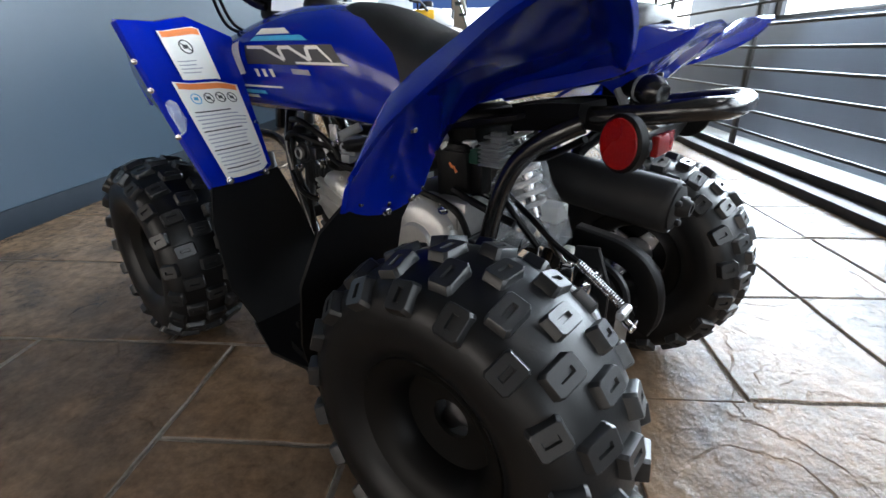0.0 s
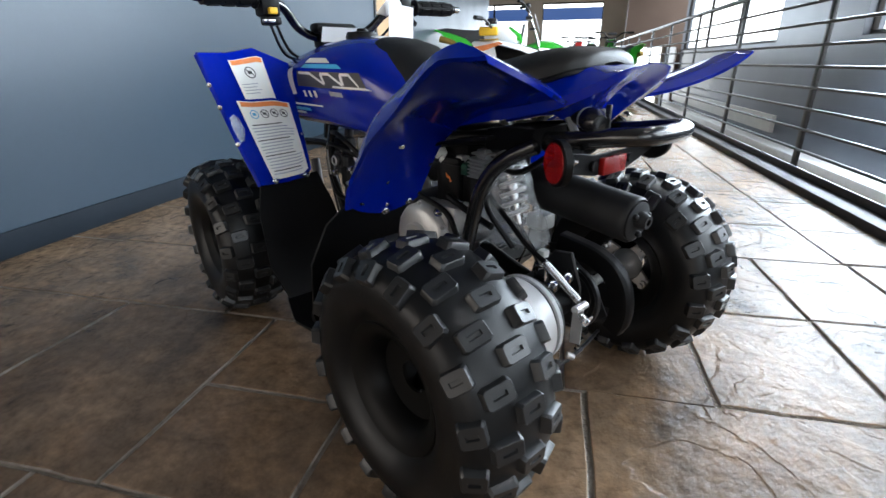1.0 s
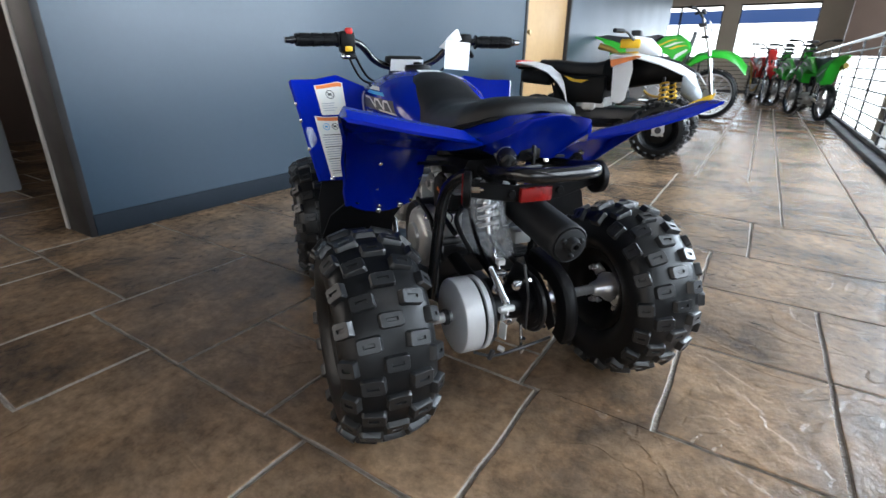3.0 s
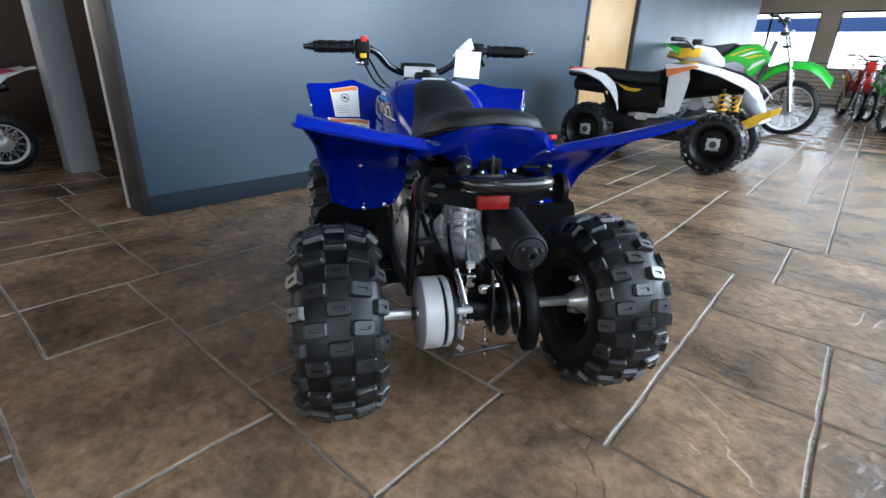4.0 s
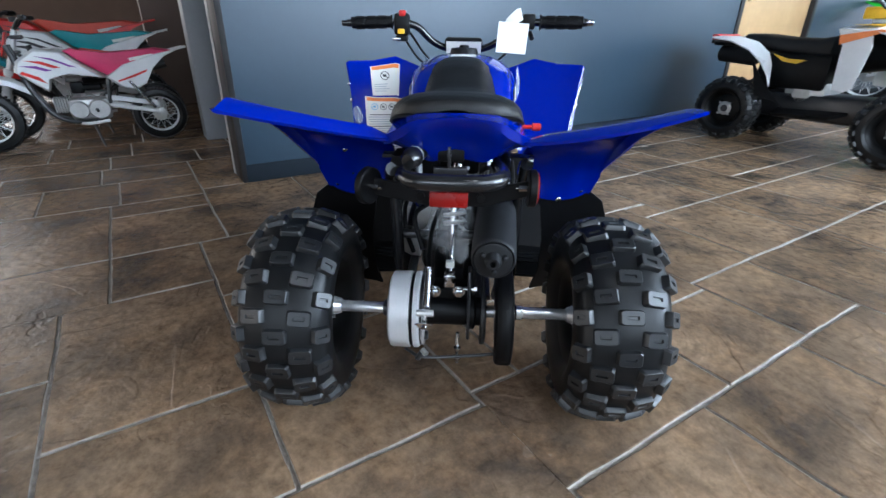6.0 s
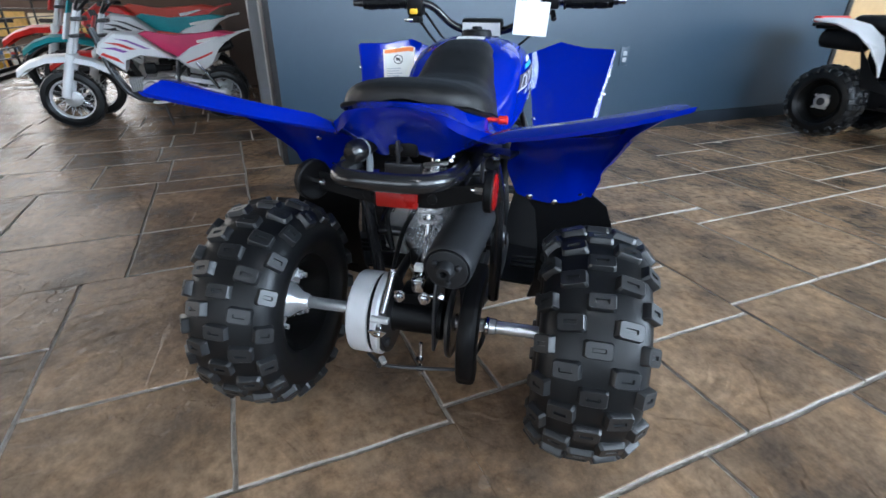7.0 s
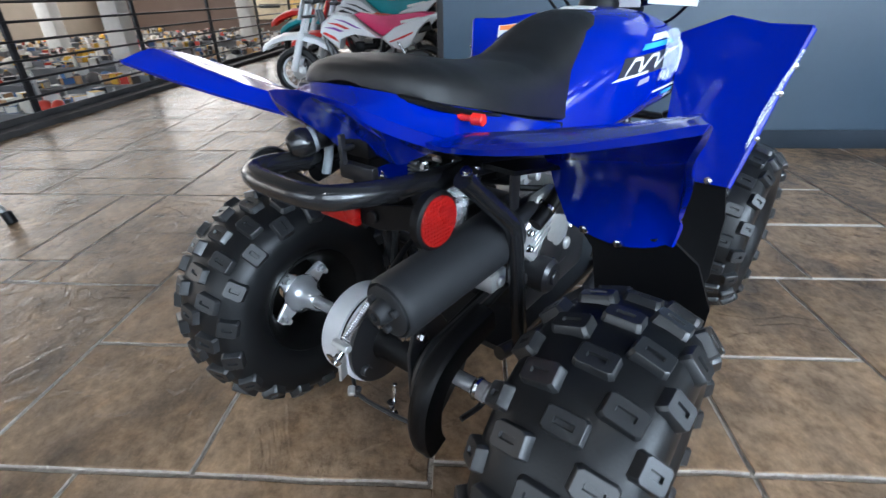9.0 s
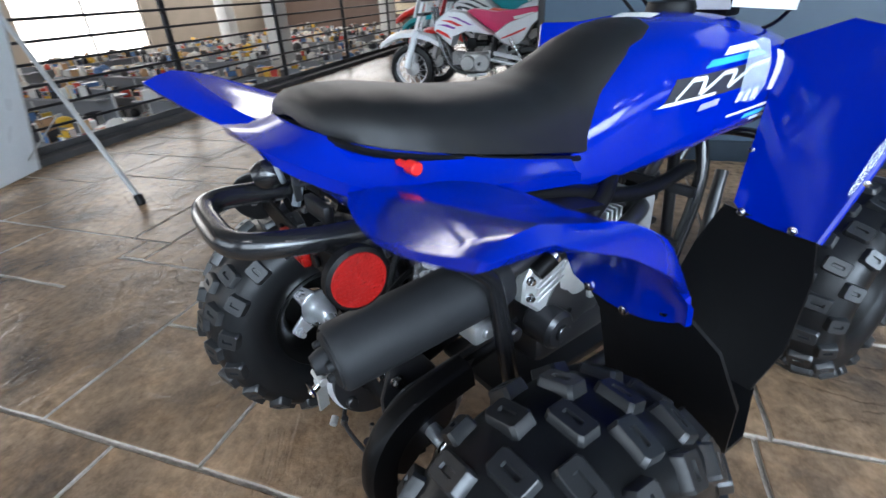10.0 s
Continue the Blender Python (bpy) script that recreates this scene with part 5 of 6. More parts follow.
part("wire", merge(tube([(-0.075, 0.166, 0.462), (-0.085, 0.178, 0.452), (-0.09, 0.172, 0.44)], 0.003, 6), tube([(-0.08, 0.168, 0.455), (-0.09, 0.18, 0.448), (-0.085, 0.19, 0.46)], 0.0028, 6)), "orange", quad, "orange wire")
part("breather_cap", merge(rod((-0.085, 0.215, 0.500), (-0.085, 0.204, 0.484), 0.013, 16), rod((-0.085, 0.202, 0.482), (-0.085, 0.196, 0.476), 0.009, 12)), "label", quad, "white plastic breather cap")
for k, pts in enumerate((((-0.112, 0.27, 0.405), (-0.120, 0.215, 0.405), (-0.122, 0.150, 0.388), (-0.118, 0.125, 0.345), (-0.10, 0.12, 0.29)), ((-0.06, 0.11, 0.42), (-0.09, 0.07, 0.40), (-0.07, 0.03, 0.34)), ((0.0, 0.14, 0.46), (-0.04, 0.05, 0.47), (-0.07, -0.03, 0.51)), ((-0.10, 0.30, 0.43), (-0.12, 0.40, 0.42), (-0.09, 0.52, 0.44)), ((0.05, 0.20, 0.45), (0.11, 0.26, 0.44), (0.10, 0.34, 0.40)))):
    part("hose", tube(pts, 0.0055, 8), "black", quad)
# parts in front of the engine, under the cover
part("magneto_cover", merge(lathe([(0.0, -0.122), (0.030, -0.121), (0.050, -0.115), (0.060, -0.102), (0.062, -0.06)], 32, "x", (0, 0.462, 0.345)), *[moved(box(-0.124, -0.050, -0.004, -0.108, 0.050, 0.004, 0.003), Matrix.Translation((0, 0.462, 0.345 + 0.024 * k)) @ Matrix.Rotation(0.35, 4, "X")) for k in (-1, 0, 1)],
                            *[bolt((-0.110, 0.462 + 0.055 * math.cos(a), 0.345 + 0.055 * math.sin(a)), (-1, 0, 0), 0.0045, 0.006) for a in (0.5, 2.0, 3.6, 5.2)]), "alu", eng, "round cast magneto cover with ribs")
part("fuel_cock", merge(rod((-0.122, 0.556, 0.432), (-0.085, 0.556, 0.432), 0.016, 20), rod((-0.112, 0.556, 0.432), (-0.104, 0.556, 0.432), 0.021, 20), box(-0.11, 0.515, 0.418, -0.08, 0.545, 0.444, 0.004)), "black_steel", quad)
part("cock_ring", lathe([(0.0125, -0.1225), (0.0105, -0.1245), (0.0085, -0.1245), (0.0085, -0.1225)], 20, "x", (0, 0.556, 0.432), closed=True), "alu", quad, "bright ring on the fuel tap")
part("coil_bracket", merge(box(-0.105, 0.400, 0.440, -0.06, 0.452, 0.470, 0.004), rod((-0.106, 0.440, 0.474), (-0.075, 0.412, 0.492), 0.009, 12), box(-0.108, 0.415, 0.425, -0.07, 0.440, 0.442, 0.003), rod((-0.11, 0.43, 0.455), (-0.10, 0.43, 0.455), 0.009, 14)), "greyplastic", quad, "grey cast throttle body")
part("throttle_linkage", rod((-0.105, 0.505, 0.474), (-0.10, 0.487, 0.430), 0.0042, 8), "drum", quad, "bright linkage rod")
part("choke_link", tube([(-0.10, 0.455, 0.492), (-0.10, 0.470, 0.476), (-0.098, 0.462, 0.455)], 0.0045, 8), "drum", quad)
part("hanger_strap", box(-0.104, 0.452, 0.440, -0.100, 0.472, 0.494, 0.001), "alu", quad)
for k in range(7):
    part("barrel_fin", box(-0.106, 0.500 + 0.0090 * k, 0.352 + 0.003 * k, -0.05, 0.5025 + 0.0090 * k, 0.408 + 0.002 * k, 0.0008, 1), "muffler", eng)
for q, r_ in (((-0.108, 0.50, 0.415), 0.009), ((-0.108, 0.575, 0.398), 0.008), ((-0.106, 0.592, 0.432), 0.006), ((-0.108, 0.446, 0.462), 0.006), ((-0.108, 0.53, 0.456), 0.006), ((-0.108, 0.515, 0.345), 0.007), ((-0.11, 0.475, 0.425), 0.006)):
    part("nut", bolt(q, (-1, 0, 0), r_, 0.011), "chrome", quad)
part("air_duct", tube([(-0.080, 0.50, 0.425), (-0.095, 0.47, 0.420), (-0.080, 0.42, 0.425)], 0.017, 14), "black", quad)
for pts in (((-0.09, 0.64, 0.45), (-0.118, 0.57, 0.470), (-0.104, 0.49, 0.452), (-0.09, 0.42, 0.44)), ((-0.10, 0.62, 0.38), (-0.12, 0.56, 0.35), (-0.10, 0.52, 0.33)), ((-0.08, 0.63, 0.49), (-0.115, 0.54, 0.495), (-0.11, 0.46, 0.455), (-0.105, 0.44, 0.41)), ((-0.11, 0.59, 0.47), (-0.112, 0.585, 0.40), (-0.10, 0.57, 0.32), (-0.09, 0.58, 0.25))):
    part("hose", tube(pts, 0.0060, 8), "black", quad)
part("steering_shaft", rod((0.0, 0.72, 0.22), (0.0, 0.655, 0.66), 0.012, 14), "black_steel", quad)
for x in (-0.085, 0.085):
    part("down_tube", tube([(x * 0.6, 0.66, 0.52), (x, 0.64, 0.42), (x, 0.60, 0.28), (x, 0.55, 0.17)], 0.0125, 12, 4), "gloss", quad)
part("ignition_coil", merge(box(-0.075, 0.600, 0.440, -0.03, 0.640, 0.475, 0.005), rod((-0.052, 0.60, 0.455), (-0.06, 0.575, 0.44), 0.006)), "black", quad)
part("cross_brace", box(-0.09, 0.612, 0.385, 0.09, 0.624, 0.405, 0.002), "black_steel", quad)
part("cross_brace", box(-0.09, 0.590, 0.275, 0.09, 0.602, 0.30, 0.002), "black_steel", quad)
# black block added for the deep shade under the tail; hides tube ends
part("tail_dark_filler", loft([[(x + dx, y, z + dz) for dx, dz in ((-0.048, -0.004), (-0.040, -0.020), (0.040, -0.020), (0.048, -0.004), (0.040, 0.014), (-0.040, 0.014))] for x, y, z in ((-0.078, -0.040, 0.546), (-0.080, 0.0, 0.545), (-0.082, 0.05, 0.540))]), "black", quad, "black block added to fill the dark under the tail")
part("under_tray", sheet([[(-0.15, 0.03, 0.545), (0.0, 0.03, 0.55), (0.15, 0.03, 0.545)], [(-0.16, 0.12, 0.53), (0.0, 0.12, 0.535), (0.16, 0.12, 0.53)], [(-0.15, 0.25, 0.50), (0, 0.25, 0.50), (0.15, 0.25, 0.50)]], 0.006), "black", quad)

# rear shock in its bag
part("shock", merge(rod((0.0, 0.118, 0.51), (-0.006, 0.070, 0.36), 0.011), rod((-0.006, 0.070, 0.36), (-0.010, 0.005, TR + 0.075), 0.0055), box(-0.022, -0.01, TR + 0.05, 0.004, 0.016, TR + 0.085, 0.004)), "chrome", quad, "chromed shock absorber")
part("shock_spring", coil((0.0, 0.114, 0.50), (-0.005, 0.076, 0.372), 0.0225, 0.0042, 7), "drum", quad, "white coil spring")
part("shock_tie", box(-0.018, -0.002, TR + 0.098, 0.0, 0.014, TR + 0.112, 0.002), "label", quad)
bag_rows = []
for z, cx, cy, half, thick, turn in ((0.492, 0.0, 0.108, 0.025, 0.025, 0), (0.470, 0.0, 0.104, 0.031, 0.030, -10), (0.440, -0.004, 0.096, 0.042, 0.030, -25), (0.405, -0.012, 0.086, 0.054, 0.029, -38), (0.370, -0.020, 0.078, 0.062, 0.024, -44), (0.340, -0.026, 0.073, 0.066, 0.014, -44), (0.318, -0.028, 0.071, 0.060, 0.004, -44)):
    ring = []
    q = Matrix.Rotation(radians(turn), 3, "Z")
    for i in range(14):
        a = 2 * math.pi * i / 14
        k = 1 + 0.42 * noise.noise((2.9 * math.cos(a), 2.9 * math.sin(a), z * 31))
        p = q @ Vector((half * math.cos(a) * k, thick * math.sin(a) * k, 0))
        ring.append((cx + p.x, cy + p.y, z + 0.010 * noise.noise((2 * math.cos(a), 2 * math.sin(a), 2 + z * 9)) - 0.010 * math.cos(a) * (z < 0.36)))
    bag_rows.append(ring)
bag = finish("plastic_bag", loft(bag_rows, cap=False), "bag", quad, "crumpled clear plastic bag round the shock", crease=5)
bag.visible_shadow = False

# right side of the engine: finned crankcase cover with its bolts, a breather hose and the round starter
case = part("crankcase_cover", merge(plate([(0.146, 0.366), (0.19, 0.326), (0.238, 0.306), (0.288, 0.314), (0.318, 0.356), (0.304, 0.418), (0.245, 0.452), (0.186, 0.450), (0.148, 0.398)], 0.020, frame_of((0.088, 0, 0), (0, 1, 0), (0, 0, 1)), 0.004),
                                     lathe([(0.044, 0.104), (0.043, 0.112), (0.030, 0.116), (0.0, 0.116)], 32, "x", (0, 0.262, 0.372)),
                                     rod((0.106, 0.290, 0.330), (0.120, 0.290, 0.330), 0.012, 18)), "alu", eng, "cast aluminium crankcase cover with ribs")
for q in ((0.158, 0.372), (0.198, 0.331), (0.240, 0.316), (0.308, 0.358), (0.296, 0.410), (0.243, 0.442), (0.190, 0.440), (0.158, 0.400)):
    part("bolt", bolt((0.108, *q), (1, 0, 0), 0.0055, 0.009), "chrome", case)
for k in range(7):
    part("rib", moved(box(-0.004, -0.030, -0.0022, 0.004, 0.030, 0.0022, 0.001, 1), pose(0.110, 0.198, 0.372 + 0.011 * k, 24, 0, 0)), "alu", case)
for k in range(5):
    part("rib", moved(box(-0.003, -0.0022, -0.018, 0.005, 0.0022, 0.018, 0.001, 1), pose(0.110, 0.236 + 0.014 * k, 0.424 - 0.004 * k, -12, 0, 0)), "alu", case)
part("case_foot", merge(box(0.060, 0.062, 0.330, 0.104, 0.104, 0.362, 0.005), rod((0.100, 0.083, 0.346), (0.110, 0.083, 0.346), 0.009, 14)), "alu", eng)
part("breather_hose", tube([(0.116, 0.16, 0.415), (0.124, 0.215, 0.450), (0.118, 0.29, 0.492), (0.09, 0.34, 0.515)], 0.0125, 12), "black", quad)
part("starter_motor", merge(rod((0.085, 0.196, 0.310), (0.140, 0.196, 0.310), 0.031, 24), rod((0.140, 0.196, 0.310), (0.146, 0.196, 0.310), 0.014, 12)), "black_steel", quad)
part("clamp", merge(lathe([(0.0145, 0), (0.0145, 0.006), (0.0122, 0.006), (0.0122, 0)], 20, "z", (0, 0, 0), True)), "chrome", quad).matrix_basis = Matrix.Translation((0.119, 0.185, 0.432)) @ Vector((0.1, 0.8, 0.5)).to_track_quat("Z", "Y").to_matrix().to_4x4()

# the axle group sits a little behind the frame's datum
for o in quad.children:
    if o.name.split(".")[0] in ("rear_axle", "axle_sleeve", "brake_drum", "axle_housing", "hanger_plate", "sprocket", "chain", "stay_rod", "adjuster"):
        o.location.y += AX


# ---- small dirt bikes ----
def spoked_wheel(parent, name, y, z, R, w, spokes, rim_mat, knobs, c=1.0):
    """Tyre with knobs, bright rim, hub and spokes about the bike's x axis."""
    h = w / 2
    prof = [(R * 0.80 * c, -h * 0.6), (R * 0.86 * (c + 1) / 2, -h), (R * 0.94, -h * 0.85), (R * 0.975, -h * 0.4), (R * 0.985, 0), (R * 0.975, h * 0.4), (R * 0.94, h * 0.85), (R * 0.86 * (c + 1) / 2, h), (R * 0.80 * c, h * 0.6)]
    ty = lathe(prof, 44, "x", closed=True)
    for k in range(knobs):
        for u in (-0.5, 0.0, 0.5):
            a = 2 * math.pi * (k + (0.5 if u == 0 else 0)) / knobs
            ty = merge(ty, moved(box(-h * 0.22, -R * 0.035, 0, h * 0.22, R * 0.035, R * 0.045), Matrix.Rotation(a, 4, "X") @ Matrix.Translation((u * w, 0, R * (0.965 if u else 0.975)))))
    t = part(name, ty, "rubber", parent)
    t.matrix_basis = pose(0, y, z)
    q = R * c
    part("rim", lathe([(q * 0.80, -h * 0.62), (q * 0.83, -h * 0.66), (q * 0.83, -h * 0.5), (q * 0.785, 0), (q * 0.83, h * 0.5), (q * 0.83, h * 0.66), (q * 0.80, h * 0.62), (q * 0.755, h * 0.3), (q * 0.755, -h * 0.3)], 44, "x", closed=True), rim_mat, t)
    part("hub", lathe([(R * 0.05, -h * 1.3), (R * 0.05, -h), (R * 0.24, -h * 0.8), (R * 0.26, -h * 0.6), (R * 0.14, -h * 0.4), (R * 0.14, h * 0.4), (R * 0.26, h * 0.6), (R * 0.24, h * 0.8), (R * 0.05, h), (R * 0.05, h * 1.3)], 24, "x"), "alu", t)
    sp = []
    for k in range(spokes):
        a = 2 * math.pi * k / spokes
        b = a + (0.35 if k % 2 else -0.35)
        s = 1 if k % 4 < 2 else -1
        sp.append(rod((s * h * 0.6, R * 0.22 * math.cos(a), R * 0.22 * math.sin(a)), (0, R * 0.77 * c * math.cos(b), R * 0.77 * c * math.sin(b)), R * 0.008, 5, bevel=False))
    part("spokes", merge(*sp), "drum", t)
    return t


def smooth_panel(parent, name, outline, half, mat, bulge=0.4, label=""):
    """A rounded side panel from an outline in (along, height), with width half to both sides."""
    n = len(outline)
    cy, cz = sum(p[0] for p in outline) / n, sum(p[1] for p in outline) / n
    rings = []
    for k, w in ((0.55, -1.0), (0.85, -0.85), (1.0, -0.5), (1.0, 0.5), (0.85, 0.85), (0.55, 1.0)):
        rings.append([(half * w, cy + (y - cy) * (1 - bulge + bulge * k), cz + (z - cz) * (1 - bulge + bulge * k)) for y, z in outline])
    return part(name, loft(rings), mat, parent, label)


def dirt_bike(m, s, seat, body, fender, accent, rim_mat, label, group, engine="alu", mx=False, plate_mat=None):
    """Origin under the rear axle; y runs ahead. s scales the whole."""
    b = thing("dirt_bike", m, label, "dirt bike", group)
    lift = 0.135 if mx else 0.0
    second = "whiteplastic" if mx else "redplastic" if accent != "ink" else accent
    up = lambda z: z + lift * min(1, max(0, (z - 0.25) / 0.2))
    S = lambda *p: (p[0] * s, p[1] * s, up(p[2]) * s)
    rr_, rf = (0.21 if mx else 0.172) * s, (0.225 if mx else 0.186) * s
    spoked_wheel(b, "rear_wheel", 0, rr_, rr_, 0.085 * s, 28, rim_mat, 24, 0.95 if mx else 0.84)
    spoked_wheel(b, "front_wheel", 0.93 * s, rf, rf, 0.07 * s, 28, rim_mat, 26, 1.0 if mx else 0.84)
    o2 = lambda pts: [(y * s, up(z) * s) for y, z in pts]
    smooth_panel(b, "seat", o2([(-0.16, 0.585), (-0.05, 0.60), (0.10, 0.585), (0.25, 0.575), (0.42, 0.60), (0.46, 0.585), (0.34, 0.49), (0.25, 0.435), (0.12, 0.50), (-0.02, 0.555)]), 0.055 * s, seat, 0.3)
    smooth_panel(b, "side_panel", o2([(-0.20, 0.60), (-0.02, 0.56), (0.16, 0.50), (0.27, 0.425), (0.19, 0.36), (0.11, 0.34), (0.04, 0.38), (-0.02, 0.48), (-0.10, 0.555)]), 0.068 * s, body, 0.2)
    part("rear_fender", sheet([[S(-0.045, -0.24, 0.606), S(0, -0.24, 0.614), S(0.045, -0.24, 0.606)], [S(-0.055, -0.10, 0.575), S(0, -0.10, 0.582), S(0.055, -0.10, 0.575)], [S(-0.055, 0.08, 0.53), S(0, 0.08, 0.535), S(0.055, 0.08, 0.53)]], 0.006 * s), body, b)
    smooth_panel(b, "tank_shroud", o2([(0.26, 0.425), (0.36, 0.495), (0.47, 0.585), (0.60, 0.60), (0.70, 0.53), (0.72, 0.47), (0.64, 0.40), (0.58, 0.35), (0.56, 0.42), (0.45, 0.455)]), 0.085 * s, body, 0.25)
    for x in (-1, 1):
        side = frame_of((x * 0.0862 * s, 0, 0), (0, 1, 0), (0, 0, 1))
        for pts, mt in (([(0.40, 0.492), (0.52, 0.548), (0.60, 0.560), (0.52, 0.535), (0.44, 0.497)], accent), ([(0.48, 0.492), (0.57, 0.530), (0.655, 0.536), (0.58, 0.515), (0.52, 0.490)], second),
                        ([(0.53, 0.478), (0.60, 0.505), (0.68, 0.505), (0.61, 0.490), (0.56, 0.472)], accent), ([(0.57, 0.402), (0.69, 0.462), (0.675, 0.475), (0.60, 0.440)], second)):
            part("graphic", plate(o2(pts), 0.002, side), mt, b)
        part("graphic", plate(o2([(0.02, 0.470), (0.10, 0.440), (0.20, 0.405), (0.20, 0.395), (0.10, 0.425), (0.03, 0.455)]), 0.002, frame_of((x * 0.0692 * s, 0, 0), (0, 1, 0), (0, 0, 1))), second, b)
        part("fork_leg", merge(rod(S(x * 0.055, 0.955, 0.20), S(x * 0.055, 0.86, 0.47), (0.020 if mx else 0.027) * s, 12), rod(S(x * 0.055, 0.86, 0.47), S(x * 0.055, 0.765, 0.72), 0.014 * s, 12)), "whiteplastic" if not mx else "chrome", b)
        part("grip", rod(S(x * 0.20, 0.70, 0.795), S(x * 0.30, 0.67, 0.795), 0.015 * s, 12), "black", b)
        part("foot_peg", rod(S(x * 0.06, 0.36, 0.235), S(x * 0.16, 0.35, 0.235), 0.010 * s, 8), "black_steel", b)
        part("swing_arm", rod(S(x * 0.045, 0.0, 0.195), S(x * 0.05, 0.35, 0.27), 0.015 * s, 10), "alu" if mx else "whiteplastic", b)
        part("shock", merge(rod(S(x * 0.065, 0.02, 0.22), S(x * 0.06, 0.14, 0.40), 0.012 * s, 10)), "chrome", b)
        part("frame_tube", tube([S(x * 0.04, 0.72, 0.62), S(x * 0.05, 0.66, 0.35), S(x * 0.05, 0.55, 0.18), S(x * 0.05, 0.32, 0.18), S(x * 0.045, 0.25, 0.42)], 0.014 * s, 8), "black_steel", b)
    part("handlebar", tube([S(-0.30, 0.67, 0.795), S(-0.15, 0.71, 0.79), S(-0.06, 0.76, 0.73), S(0.06, 0.76, 0.73), S(0.15, 0.71, 0.79), S(0.30, 0.67, 0.795)], 0.010 * s, 10), "black_steel", b)
    part("bar_pad", box(-0.07 * s, 0.735 * s, up(0.765) * s, 0.07 * s, 0.775 * s, up(0.80) * s, 0.01 * s), "ink", b)
    part("triple_clamp", merge(box(-0.08 * s, 0.735 * s, up(0.66) * s, 0.08 * s, 0.80 * s, up(0.685) * s, 0.006 * s), box(-0.08 * s, 0.775 * s, up(0.565) * s, 0.08 * s, 0.835 * s, up(0.585) * s, 0.006 * s)), "black_steel", b)
    part("number_plate", moved(box(-0.06 * s, -0.006 * s, -0.08 * s, 0.06 * s, 0.006 * s, 0.08 * s, 0.005 * s), pose(0, 0.845 * s, up(0.63) * s, 20, 0, 0)), plate_mat or fender, b)
    rows_ = []
    for y, z, w in ((0.66, 0.37, 0.045), (0.76, 0.43, 0.065), (0.88, 0.462, 0.078), (1.00, 0.458, 0.084), (1.10, 0.425, 0.074), (1.18, 0.375, 0.045)):
        rows_.append([S(-w, y, z - 0.038), S(-w * 0.8, y, z - 0.008), S(0, y, z + 0.010), S(w * 0.8, y, z - 0.008), S(w, y, z - 0.038)])
    part("front_fender", sheet(rows_, 0.005 * s), fender, b)
    part("engine", merge(box(-0.07 * s, 0.28 * s, 0.17 * s, 0.07 * s, 0.50 * s, 0.30 * s, 0.02 * s), lathe([(0.055 * s, -0.10 * s), (0.062 * s, -0.09 * s), (0.062 * s, 0.09 * s), (0.055 * s, 0.10 * s)], 28, "x", (0, 0.34 * s, 0.235 * s)),
                           lathe([(0.048 * s, -0.10 * s), (0.055 * s, -0.085 * s), (0.055 * s, 0.085 * s), (0.048 * s, 0.10 * s)], 28, "x", (0, 0.45 * s, 0.235 * s))), engine, b)
    for k in range(6):
        part("cooling_fin", box(-0.05 * s, (0.50 + 0.014 * k) * s, 0.22 * s, 0.05 * s, (0.506 + 0.014 * k) * s, 0.31 * s), engine, b)
    part("carburettor", merge(box(-0.03 * s, 0.40 * s, up(0.33) * s, 0.03 * s, 0.47 * s, up(0.40) * s, 0.01 * s), rod(S(-0.03, 0.30, 0.37), S(0.0, 0.42, 0.365), 0.022 * s)), "black", b)
    part("exhaust", tube([S(0.05, 0.58, 0.27), S(0.09, 0.55, 0.20), S(0.10, 0.40, 0.22), S(0.09, 0.22, 0.36), S(0.08, 0.05, 0.45), S(0.075, -0.10, 0.50)], lambda t: (0.012 + 0.022 * max(0, t - 0.55) * 2) * s, 10), "gold" if mx else "black_steel", b)
    part("skid_guard", tube([S(-0.12, 0.30, 0.165), S(-0.10, 0.42, 0.150), S(0.0, 0.46, 0.148), S(0.12, 0.34, 0.16)], 0.010 * s, 8), "whiteplastic", b)
    part("chain_guard", plate([(0.0, 0.24), (0.30, 0.30), (0.30, 0.33), (0.0, 0.27)], 0.006, frame_of((-0.055 * s, 0, 0), (0, s, 0), (0, 0, s))), "whiteplastic", b)
    if not mx:
        for x in (-1, 1):
            part("seat_mark", plate(o2([(-0.03, 0.548), (0.11, 0.522), (0.115, 0.540), (-0.025, 0.566)]), 0.002, frame_of((x * 0.0560 * s - 0.001, 0, 0), (0, 1, 0), (0, 0, 1))), "label", b)
    part("side_stand", rod(S(-0.07, 0.40, 0.17), S(-0.16, 0.36, 0.005), 0.009 * s, 8), "black_steel", b)
    return b


dirt_bike(pose(-3.22, -0.45, 0, 0, 0, 180), 1.03, "pink", "whiteplastic", "whiteplastic", "purple", "drum", "small white dirt bike with a pink seat", "parked dirt bikes")
dirt_bike(pose(-3.72, -0.42, 0, 0, 0, 182), 1.0, "redseat", "whiteplastic", "redplastic", "ink", "chrome", "small white dirt bike with a red seat", "parked dirt bikes")
dirt_bike(pose(-4.25, -0.50, 0, 0, 0, 178), 1.19, "teal", "whiteplastic", "teal", "ink", "chrome", "white dirt bike with a teal seat", "parked dirt bikes")
dirt_bike(pose(-4.72, -0.58, 0, 0, 0, 181), 1.32, "redseat", "redplastic", "redplastic", "ink", "chrome", "red dirt bike with an orange-red seat", "parked dirt bikes")
GREEN = "tall green motocross bike with gold exhaust and bright rims"
